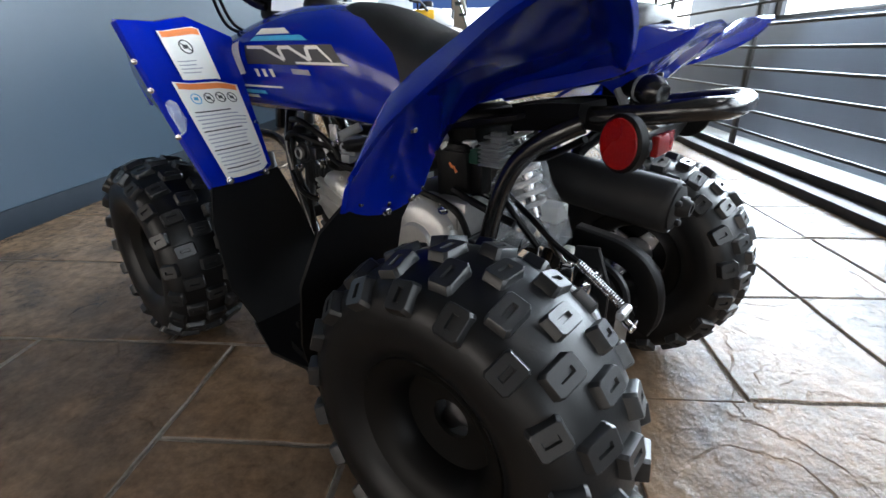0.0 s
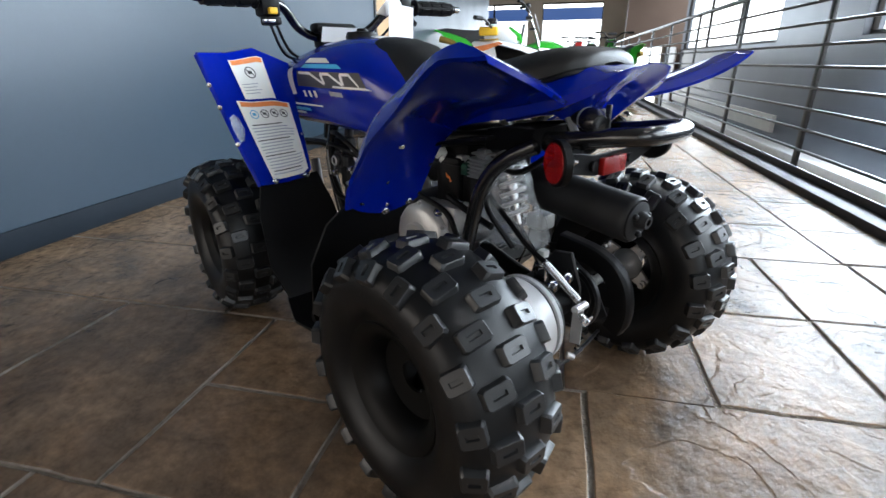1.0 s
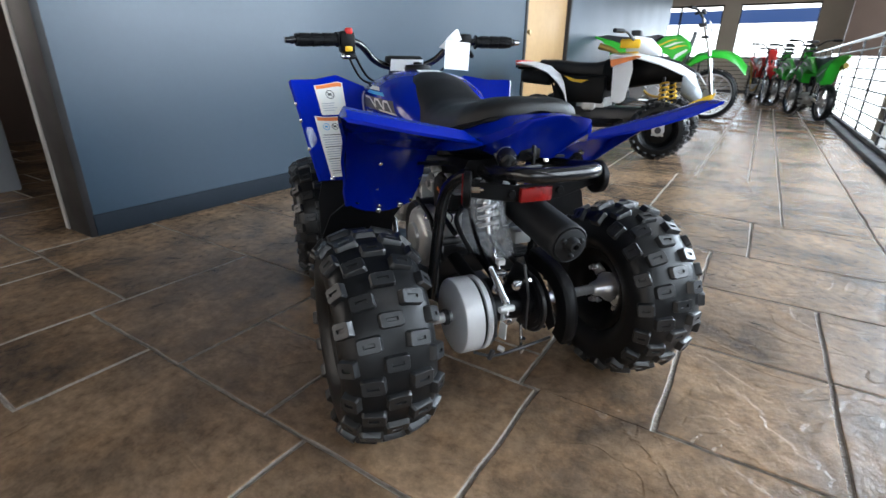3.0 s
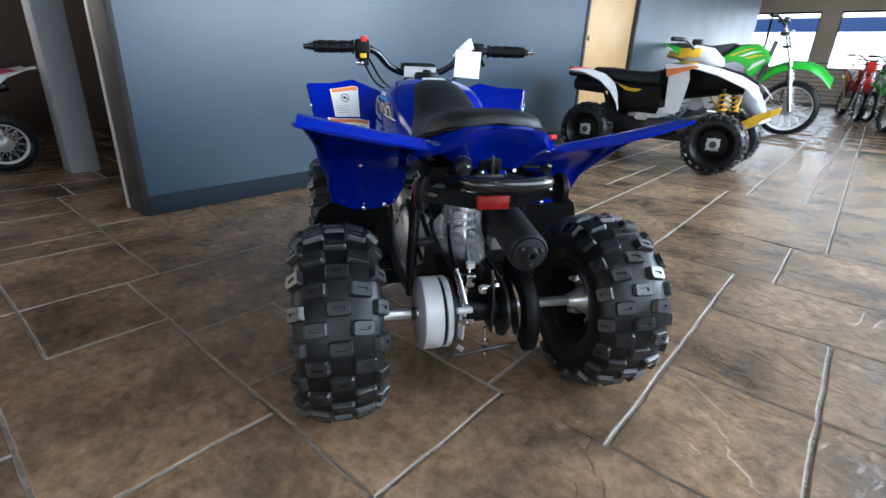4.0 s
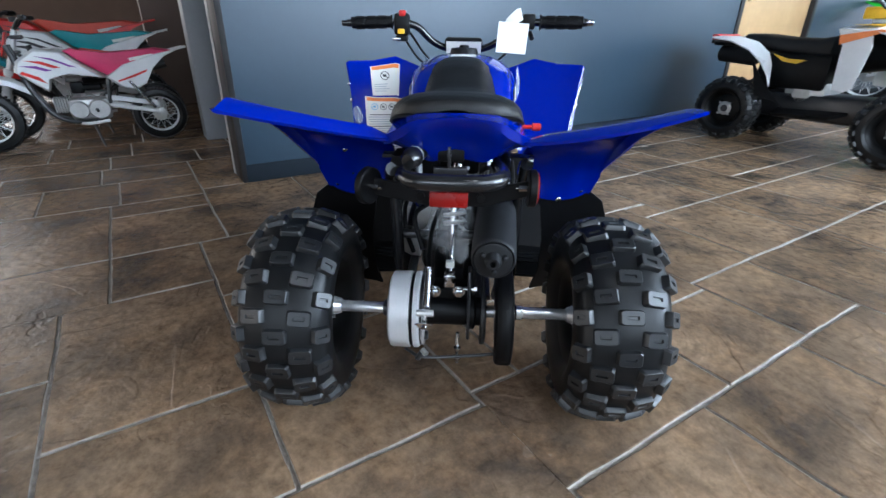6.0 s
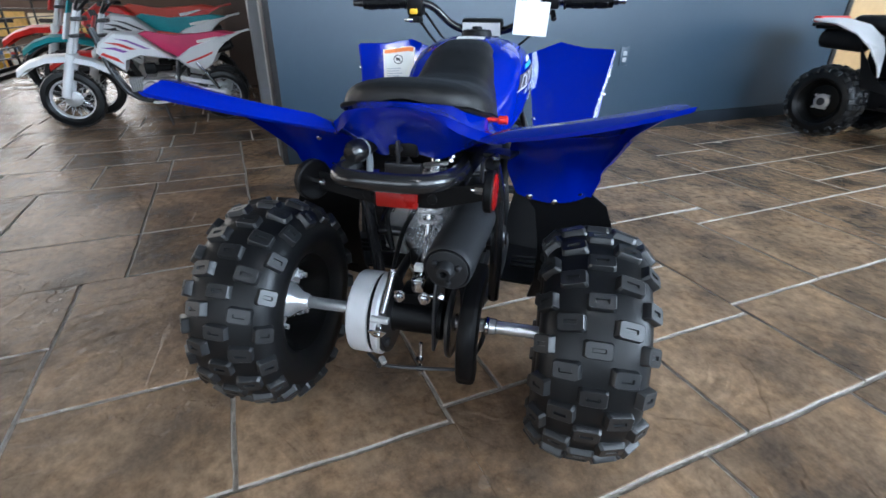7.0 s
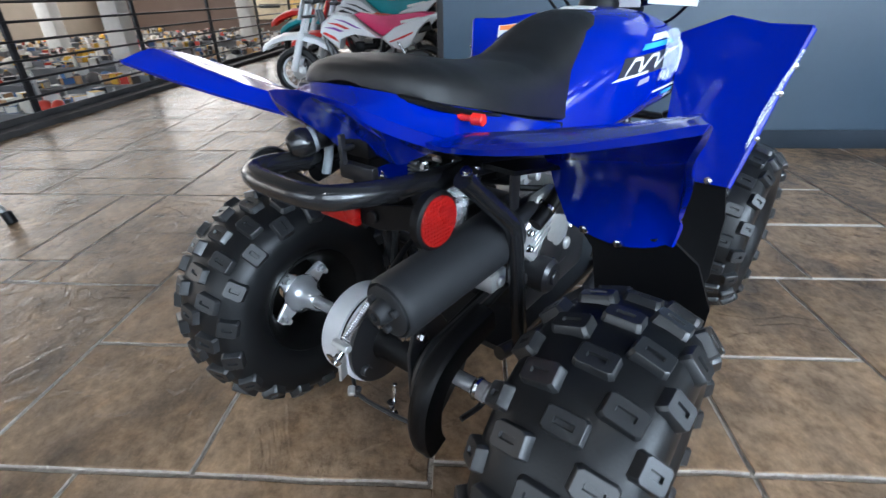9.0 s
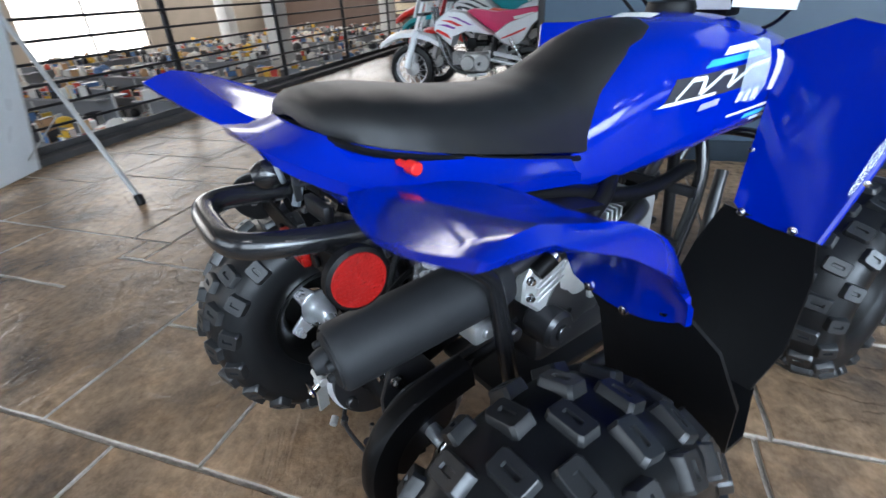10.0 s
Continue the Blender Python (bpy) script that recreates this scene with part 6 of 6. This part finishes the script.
dirt_bike(pose(-1.52, 7.0, 0, 0, 0, -88), 1.55, "ink", "green", "green", "yellow", "drum", GREEN, "parked motocross bikes", mx=True, plate_mat="whiteplastic")
dirt_bike(pose(1.33, 8.0, 0, 0, 0, 18), 1.2, "ink", "green", "green", "ink", "chrome", "green dirt bike with black seat parked by the railing", "parked motocross bikes", mx=True)
dirt_bike(pose(1.16, 10.0, 0, 0, 0, 22), 1.2, "ink", "green", "green", "ink", "chrome", "green dirt bike with black seat parked by the railing", "parked motocross bikes", mx=True)
dirt_bike(pose(0.30, 12.4, 0, 0, 0, -165), 1.25, "ink", "redplastic", "redplastic", "ink", "chrome", "red and black dirt bike far along the gallery", "parked motocross bikes", mx=True)
dirt_bike(pose(0.95, 12.2, 0, 0, 0, 25), 1.2, "ink", "greyplastic", "greyplastic", "ink", "chrome", "grey dirt bike far along the gallery", "parked motocross bikes", mx=True)


# ---- the white quad ----
wq = thing("quad_bike", pose(-1.16, 3.60, 0, 0, 0, -90), "white and black quad bike with yellow details", "quad bike")
for s in (-1, 1):
    for nm, y in (("rear_wheel", 0.0), ("front_wheel", 1.06)):
        w_ = wheel(wq, nm, (s * 0.29, y, 0.235), 0.235, 0.17, 0.135, s, hub="rim", key="w", steer=6 if y else 0)
        part("wheel_cap", merge(lathe([(0.05, 0.012 * s), (0.05, 0.03 * s), (0.03, 0.036 * s), (0.0, 0.036 * s)], 20, "x"), *[rod((0.03 * s, 0.055 * math.cos(a), 0.055 * math.sin(a)), (0.042 * s, 0.055 * math.cos(a), 0.055 * math.sin(a)), 0.009, 8) for a in (0.8, 2.37, 3.94, 5.5)]), "alu", w_)
        # solid black disc stands for the shaded hollow of the hub
        part("bore_dark_disc", lathe([(0.026, 0.036 * s), (0.026, 0.038 * s), (0.0, 0.038 * s)], 16, "x"), "ink", w_)
part("seat", loft([oval(y, w, a, b, 24, 3) for y, w, a, b in ((-0.12, 0.06, 0.70, 0.745), (-0.09, 0.10, 0.68, 0.765), (0.05, 0.12, 0.65, 0.765), (0.25, 0.11, 0.62, 0.745), (0.42, 0.10, 0.60, 0.745), (0.55, 0.09, 0.60, 0.775), (0.62, 0.06, 0.64, 0.79))]), "seat", wq, "black seat")
part("body_cover", loft([oval(y, w, a, b, 24, 3) for y, w, a, b in ((0.50, 0.10, 0.50, 0.77), (0.62, 0.13, 0.52, 0.82), (0.78, 0.14, 0.55, 0.83), (0.95, 0.14, 0.58, 0.80), (1.10, 0.12, 0.60, 0.76), (1.22, 0.08, 0.60, 0.70))]), "black", wq, "black body cover")
part("side_cover", box(-0.16, 0.08, 0.40, 0.16, 0.55, 0.64, 0.03), "black", wq)
part("frame", merge(box(-0.15, 0.15, 0.20, 0.15, 0.95, 0.38, 0.03), rod((-0.26, 0, 0.235), (0.26, 0, 0.235), 0.02), rod((-0.26, 1.06, 0.235), (0.26, 1.06, 0.235), 0.018)), "black_steel", wq)
part("engine", merge(box(-0.14, 0.30, 0.30, 0.14, 0.56, 0.46, 0.02), rod((-0.15, 0.42, 0.38), (0.15, 0.42, 0.38), 0.07)), "alu", wq)
part("muffler", merge(rod((0.12, -0.24, 0.62), (0.12, 0.05, 0.60), 0.062, 24), rod((-0.06, -0.2, 0.62), (-0.06, 0.05, 0.60), 0.05, 20)), "muffler", wq)
part("tail_lamp", box(-0.10, -0.285, 0.715, 0.22, -0.235, 0.755, 0.008), "redplastic", wq, "red tail lamp")
part("rear_rack", merge(tube([(-0.2, -0.27, 0.70), (0.0, -0.30, 0.70), (0.22, -0.27, 0.70)], 0.012), box(-0.15, -0.27, 0.675, 0.2, -0.10, 0.70, 0.006)), "black", wq)
for s in (-1, 1):
    P = lambda *p: mir(s, p)
    part("rear_panel", sheet([[P(0.19, -0.26, 0.745), P(0.30, -0.24, 0.735)], [P(0.17, -0.10, 0.745), P(0.31, -0.08, 0.715)], [P(0.17, 0.05, 0.71), P(0.335, 0.08, 0.66)], [P(0.18, 0.15, 0.64), P(0.345, 0.19, 0.58)], [P(0.20, 0.20, 0.56), P(0.345, 0.26, 0.49)], [P(0.26, 0.24, 0.46), P(0.34, 0.285, 0.42)]], 0.008), "whiteplastic", wq, "white rear fender")
    part("fender_skirt", sheet([[P(0.30, 0.10, 0.60), P(0.31, 0.22, 0.45), P(0.32, 0.28, 0.40)], [P(0.33, 0.20, 0.35), P(0.34, 0.34, 0.33), P(0.34, 0.42, 0.28)]], 0.006), "black", wq)
    part("graphic", plate([(0.17, 0.635), (0.28, 0.605), (0.40, 0.60), (0.34, 0.575), (0.25, 0.585)], 0.004, frame_of(P(0.168, 0, 0), (0, 1, 0), (0, 0, 1))), "yellow", wq)
    part("front_fender", sheet([[P(0.14, 0.60, 0.81), P(0.24, 0.60, 0.815), P(0.335, 0.60, 0.80)], [P(0.15, 0.76, 0.825), P(0.26, 0.78, 0.82), P(0.36, 0.80, 0.79)], [P(0.15, 0.95, 0.79), P(0.26, 0.98, 0.785), P(0.37, 1.00, 0.74)], [P(0.14, 1.12, 0.74), P(0.25, 1.16, 0.71), P(0.37, 1.20, 0.66)], [P(0.13, 1.24, 0.67), P(0.24, 1.27, 0.62), P(0.35, 1.29, 0.575)]], 0.008), "whiteplastic", wq, "white front fender")
    part("front_panel", sheet([[P(0.335, 0.595, 0.80), P(0.345, 0.68, 0.80), P(0.35, 0.78, 0.785)], [P(0.33, 0.64, 0.70), P(0.34, 0.72, 0.69), P(0.345, 0.80, 0.70)], [P(0.335, 0.65, 0.56), P(0.345, 0.73, 0.57), P(0.345, 0.79, 0.60)], [P(0.335, 0.66, 0.44), P(0.345, 0.73, 0.43), P(0.345, 0.77, 0.46)]], 0.008), "whiteplastic", wq)
    part("graphic", plate([(0.62, 0.765), (0.82, 0.80), (0.86, 0.79), (0.70, 0.735), (0.63, 0.71)], 0.004, frame_of(P(0.356, 0, 0), (0, 1, 0), (0, 0, 1))), "orange", wq)
    part("graphic", sheet([[P(0.20, 0.64, 0.826), P(0.30, 0.66, 0.826)], [P(0.22, 0.80, 0.833), P(0.33, 0.82, 0.818)]], 0.002), "yellow", wq)
    part("front_shock", rod(P(0.17, 1.02, 0.64), P(0.26, 1.06, 0.36), 0.014), "black_steel", wq)
    part("shock_spring", coil(P(0.19, 1.03, 0.60), P(0.245, 1.055, 0.42), 0.032, 0.008, 5), "yellow", wq, "yellow coil spring")
    part("bumper_wing", plate([(0, 0), (0.10, 0.06), (0.22, 0.10), (0.20, 0.05), (0.10, -0.02), (0.03, -0.06)], 0.02, frame_of(P(0.20, 1.18, 0.40), (0, 1, 0.1), (0, 0, 1)), 0.004), "yellow", wq)
    part("nerf_bar", sheet([[P(0.17, 0.30, 0.27), P(0.34, 0.34, 0.25)], [P(0.17, 0.74, 0.29), P(0.34, 0.70, 0.27)]], 0.02), "black", wq)
    part("grip", rod(P(0.24, 0.66, 0.985), P(0.36, 0.62, 0.985), 0.017), "black", wq)
part("handlebar", tube([(-0.36, 0.62, 0.985), (-0.2, 0.68, 0.98), (-0.08, 0.74, 0.90), (0.08, 0.74, 0.90), (0.2, 0.68, 0.98), (0.36, 0.62, 0.985)], 0.011), "black_steel", wq)
part("head_fairing", loft([oval(y, w, a, b, 20, 3) for y, w, a, b in ((0.66, 0.07, 0.82, 0.92), (0.72, 0.11, 0.80, 0.96), (0.84, 0.11, 0.79, 0.94), (0.93, 0.06, 0.78, 0.86))]), "whiteplastic", wq, "white head fairing")
part("head_stripe", box(0.09, 0.62, 0.86, 0.125, 0.78, 0.93, 0.01), "yellow", wq)
part("bar_clamp", box(-0.06, 0.68, 0.955, 0.06, 0.76, 1.0, 0.012), "ink", wq)
part("nose", loft([oval(y, w, a, b, 20, 3) for y, w, a, b in ((1.15, 0.13, 0.50, 0.70), (1.24, 0.12, 0.44, 0.62), (1.30, 0.07, 0.42, 0.52))]), "greyplastic", wq)
part("bumper", tube([(-0.16, 1.15, 0.33), (-0.14, 1.32, 0.42), (0.14, 1.32, 0.42), (0.16, 1.15, 0.33)], 0.014), "alu", wq)

# ---- sign on its tripod easel ----
sign = thing("notice_board", pose(0, 0, 0), "white notice board leaning on an aluminium easel", "sign board")
part("board", plate([(0.0, 0.0), (0.60, 0.0), (0.60, 0.88), (0.0, 0.88)], 0.012, frame_of((-0.959, -2.650, 0.03), (0.92, 0.391, 0.0), (-0.078, 0.184, 0.98)), 0.002), "whiteplastic", sign, "white printed panel")
part("edge_strip", moved(box(-0.012, 0.0, -0.004, 0.0, 0.88, 0.016, 0.002), frame_of((-0.959, -2.650, 0.03), (0.92, 0.391, 0.0), (-0.078, 0.184, 0.98))), "alu", sign)
part("easel_leg", rod((-0.75, -1.733, 0.03), (-1.012, -2.515, 0.75), 0.011, 12), "alu", sign, "round aluminium leg")
part("rubber_foot", rod((-0.747, -1.725, 0.0), (-0.752, -1.74, 0.045), 0.018, 14), "black", sign)
part("stay_wire", rod((-0.80, -2.10, 0.36), (-0.90, -2.60, 0.10), 0.003, 6), "alu", sign)


# ---- the shop below: racks of goods ----
def goods_material():
    m = material("packed_goods", (0.5, 0.5, 0.5), 0.5, vary=0.05)
    nt = m.node_tree
    geo = nt.nodes.new("ShaderNodeNewGeometry")
    ramp = nt.nodes.new("ShaderNodeValToRGB")
    ramp.color_ramp.interpolation = "CONSTANT"
    cols = ((0.0, (0.74, 0.73, 0.70)), (0.22, (0.03, 0.03, 0.035)), (0.44, (0.50, 0.30, 0.15)), (0.52, (0.75, 0.72, 0.65)), (0.64, (0.55, 0.05, 0.03)), (0.71, (0.10, 0.20, 0.42)), (0.77, (0.10, 0.09, 0.09)), (0.90, (0.70, 0.42, 0.04)))
    e = ramp.color_ramp.elements
    while len(e) < len(cols):
        e.new(0.5)
    for el, (p, c) in zip(e, cols):
        el.position, el.color = p, (*c, 1)
    nt.links.new(geo.outputs["Random Per Island"], ramp.inputs[0])
    hs = [n for n in nt.nodes if n.type == "HUE_SAT"][0]
    nt.links.new(ramp.outputs[0], hs.inputs["Color"])
    return m


M["goods"] = goods_material()
gr = random.Random(21)


def goods_rack(x, y, length, turn):
    """A steel gondola with shelves, full of packed goods."""
    g = thing("goods_rack", pose(x, y, -2.2, 0, 0, turn), "long shop rack crowded with packed goods and helmets", "shelf", "shop racks")
    for k in range(5):
        at = -length / 2 + k * length / 4
        part("upright", box(at - 0.02, -0.02, 0, at + 0.02, 0.02, 1.74), "whiteplastic", g)
    part("back_panel", box(-length / 2, -0.012, 0.05, length / 2, 0.012, 1.70), "pillar", g, "grey slatted back panel")
    for z in (0.2, 0.65, 1.1, 1.55):
        part("shelf", box(-length / 2, -0.32, z, length / 2, 0.32, z + 0.03), "pillar", g)
    for z in (0.23, 0.68, 1.13, 1.58):
        bms = []
        for sd in (-1, 1):
            at = -length / 2 + 0.05
            while at < length / 2 - 0.3:
                w, h, d = gr.uniform(0.04, 0.20), gr.uniform(0.04, 0.22), gr.uniform(0.08, 0.24)
                kind, lift = gr.random(), 0.0
                if kind < 0.22:
                    q = gr.uniform(0.06, 0.13)
                    bms.append(lathe([(q * 0.75, 0), (q, q * 0.5), (q * 0.95, q), (q * 0.6, q * 1.5), (0.0, q * 1.7)], 10, "z", (at + q, sd * 0.17, z)))
                    w = 2 * q
                elif kind < 0.36:
                    bms.append(lathe([(w * 0.3, 0), (w * 0.34, 0.02), (w * 0.34, h * 0.8), (w * 0.12, h), (w * 0.12, h * 1.15)], 10, "z", (at + w / 2, sd * 0.17, z)))
                else:
                    for _ in range(1 + (h < 0.14)):
                        m = Matrix.Translation((at + w / 2, sd * 0.17, z + lift)) @ Matrix.Rotation(gr.uniform(-0.6, 0.6), 4, "Z")
                        bms.append(moved(box(-w / 2, -d / 2, 0, w / 2, d / 2, h, 0.006, 1), m))
                        lift += h
                at += w + gr.uniform(0.0, 0.10) + (gr.random() < 0.08) * 0.35
        part("merchandise", merge(*bms), "goods", g)["kind"] = "stuff"


for k in range(9):
    goods_rack(-19.5 + 2.3 * k, -5.4 - 0.25 * (k % 2), 3.8, 90)
    goods_rack(-19.5 + 2.3 * k, -10.2, 4.2, 90)
for k in range(4):
    goods_rack(-20.0 + 4.8 * k, -14.2, 4.4, 0)

for k, (y0, y1, z0, z1, mt) in enumerate(((-10.4, -8.7, -0.25, 0.62, "cream"), (-8.6, -7.2, -0.30, 0.55, "amber"), (-7.1, -5.8, -0.25, 0.50, "cream"), (-5.7, -4.6, -0.35, 0.62, "amber"))):
    hb = thing("display_board", pose(-23.9, (y0 + y1) / 2, z0), "wide pale display board on the shop's far wall", "display board", "display boards")
    part("panel", box(-0.08, (y0 - y1) / 2, 0, 0.0, (y1 - y0) / 2, z1 - z0, 0.01), mt, hb)
    part("header", box(0.0, (y0 - y1) / 2 + 0.3, (z1 - z0) * 0.55, 0.012, (y1 - y0) / 2 - 0.4, (z1 - z0) * 0.75, 0.003), "ink", hb)


# ---- floor stones ----
def paving():
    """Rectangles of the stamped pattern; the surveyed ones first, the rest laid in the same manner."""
    near = [(-0.69, -0.92, -0.09, -0.505), (-0.09, -0.92, 0.25, -0.505), (-1.04, -0.80, -0.69, -0.505), (-1.50, -0.80, -1.04, -0.40), (-0.56, -0.505, -0.22, -0.23), (-0.56, -0.23, -0.22, 0.06),
            (-0.22, -0.505, 0.25, -0.085), (-1.04, -0.505, -0.56, 0.06), (-1.50, -0.40, -1.04, 0.06), (0.25, -0.71, 0.86, -0.075), (0.25, -1.35, 0.95, -0.71), (0.205, -0.085, 0.515, 0.47), (-0.22, -0.085, 0.205, 0.06), (-0.10, 0.06, 0.205, 0.47),
            (0.515, -0.075, 0.855, 0.345), (0.515, 0.345, 0.855, 0.79), (0.86, -0.71, 1.42, -0.075), (0.855, -0.075, 1.15, 0.35), (0.855, 0.35, 1.15, 0.79), (1.15, 0.20, 1.42, 0.79), (-0.10, 0.47, 0.205, 0.865),
            (0.205, 0.47, 0.515, 0.865), (-0.45, 0.86, 0.16, 1.265), (0.16, 0.865, 0.515, 1.20), (0.515, 0.79, 1.145, 1.20), (0.16, 1.20, 0.65, 1.76), (0.65, 1.20, 1.145, 1.78), (-0.81, 0.96, -0.45, 1.42),
            (-0.32, 1.265, 0.16, 1.74), (-0.72, 0.06, -0.39, 0.50), (-0.39, 0.06, -0.10, 0.50), (-1.39, 0.06, -0.72, 0.50), (-1.39, 0.50, -0.81, 0.96), (-0.81, 0.50, -0.45, 0.96), (-0.45, 0.50, -0.10, 0.86),
            (-0.69, -1.30, -0.35, -0.92), (-0.35, -1.41, 0.25, -0.92), (0.16, 1.76, 0.78, 2.35), (0.78, 1.78, 1.14, 2.70), (0.16, 2.35, 0.78, 2.80), (-1.42, 1.42, -0.81, 1.88), (-0.81, 1.42, -0.32, 1.86),
            (-0.32, 1.74, 0.16, 2.20)]
    # stones beside the partition run up to its foot
    near = [(-1.76 if a <= -1.39 and e > 0 else a, b, d, e) for a, b, d, e in near]
    rects = list(near)
    x0, y0, x1, y1, c = -7.0, KERB_Y, KERB_X, 10.0, 0.02
    nx, ny = int((x1 - x0) / c), int((y1 - y0) / c)
    used = np.zeros((ny, nx), bool)
    for a, b, d, e in near:
        used[max(0, round((b - y0) / c)):max(0, round((e - y0) / c)), max(0, round((a - x0) / c)):max(0, round((d - x0) / c))] = True
    r = random.Random(11)
    sizes = [(30, 22), (22, 30), (18, 22), (30, 36), (16, 16), (24, 18), (36, 24)]
    for j in range(ny):
        for i in range(nx):
            if used[j, i]:
                continue
            w, h = r.choice(sizes)
            run = 0
            while run < w + 9 and i + run < nx and not used[j, i + run]:
                run += 1
            w = run if run <= w + 8 else w
            rise = 0
            while rise < h + 9 and j + rise < ny and not used[j + rise, i:i + w].any():
                rise += 1
            h = rise if rise <= h + 8 else h
            used[j:j + h, i:i + w] = True
            rects.append((x0 + i * c, y0 + j * c, x0 + (i + w) * c, y0 + (j + h) * c))
    return rects


def stone_mesh(r, bm, rx0, ry0, rx1, ry1, ox=0.0, oy=0.0):
    """A stone with worn, slightly wavering edges."""
    n = 9
    loops = []
    for gx, gy, z in ((0.0020, 0.0020, -0.012), (0.0028, 0.0026, -0.011), (0.0058, 0.0050, -0.0014), (0.0080, 0.0070, 0.0)):
        a, b, d, f = rx0 + gx, ry0 + gy, rx1 - gx, ry1 - gy
        pts = []
        for (px, py), (qx, qy) in (((a, b), (d, b)), ((d, b), (d, f)), ((d, f), (a, f)), ((a, f), (a, b))):
            for k in range(n):
                t = k / n
                x, y = px + (qx - px) * t, py + (qy - py) * t
                w = 0.0035 * noise.noise((x * 9, y * 9, 3.0)) + 0.0022 * noise.noise((x * 31, y * 31, 1.0))
                u = 0.0035 * noise.noise((x * 9, y * 9, 8.0)) + 0.0022 * noise.noise((x * 31, y * 31, 6.0))
                pts.append(bm.verts.new((x + w - ox, y + u - oy, z)))
        loops.append(pts)
    m = len(loops[0])
    for p, q in zip(loops, loops[1:]):
        for k in range(m):
            bm.faces.new((p[k], p[(k + 1) % m], q[(k + 1) % m], q[k])).material_index = 0 if q is loops[-1] else 1
    bm.faces.new(loops[-1])


stones = sorted(paving(), key=lambda q: ((q[0] + q[2]) / 2) ** 2 + ((q[1] + q[3]) / 2) ** 2)
rs = random.Random(5)
far_bm = bmesh.new()
for k, (a, b, c, d) in enumerate(stones):
    if c - a < 0.03 or d - b < 0.03:
        continue
    if k < 290:
        bm = bmesh.new()
        stone_mesh(rs, bm, a, b, c, d, (a + c) / 2, (b + d) / 2)
        me = bpy.data.meshes.new("paving_stone")
        bm.to_mesh(me)
        bm.free()
        me.materials.append(M["stone"])
        me.materials.append(M["joint"])
        ob = new("paving_stone", me)
        ob.location = ((a + c) / 2, (b + d) / 2, 0)
        ob.parent = slab
    else:
        stone_mesh(rs, far_bm, a, b, c, d)
for iy in range(12):
    for ix in range(9):
        stone_mesh(rs, far_bm, -7.0 + ix * 0.9355, 10.0 + iy * 0.5, -7.0 + (ix + 1) * 0.9355, 10.0 + (iy + 1) * 0.5)
far = finish("paving_stones_far", far_bm, "stone", slab)
far["kind"] = "stuff"
far.data.materials.append(M["joint"])
# a narrow saw cut runs slantwise across the stones
cut = bmesh.new()
ends = (Vector((-1.70, 2.06, 0.0012)), Vector((1.40, 1.66, 0.0012)))
side = Vector((0.0022, 0.017, 0)).normalized()
for k in range(40):
    p, q = ends[0].lerp(ends[1], k / 40), ends[0].lerp(ends[1], (k + 1) / 40)
    w = [0.0016 + 0.0008 * noise.noise((t * 7.0, 0.3, 2.0)) for t in (k, k + 1)]
    cut.faces.new([cut.verts.new(v) for v in (p - side * w[0], q - side * w[1], q + side * w[1], p + side * w[0])])
bmesh.ops.remove_doubles(cut, verts=cut.verts[:], dist=1e-5)
bmesh.ops.solidify(cut, geom=cut.faces[:], thickness=0.002)
finish("saw_cut", cut, "ink", slab, "narrow dark saw cut")
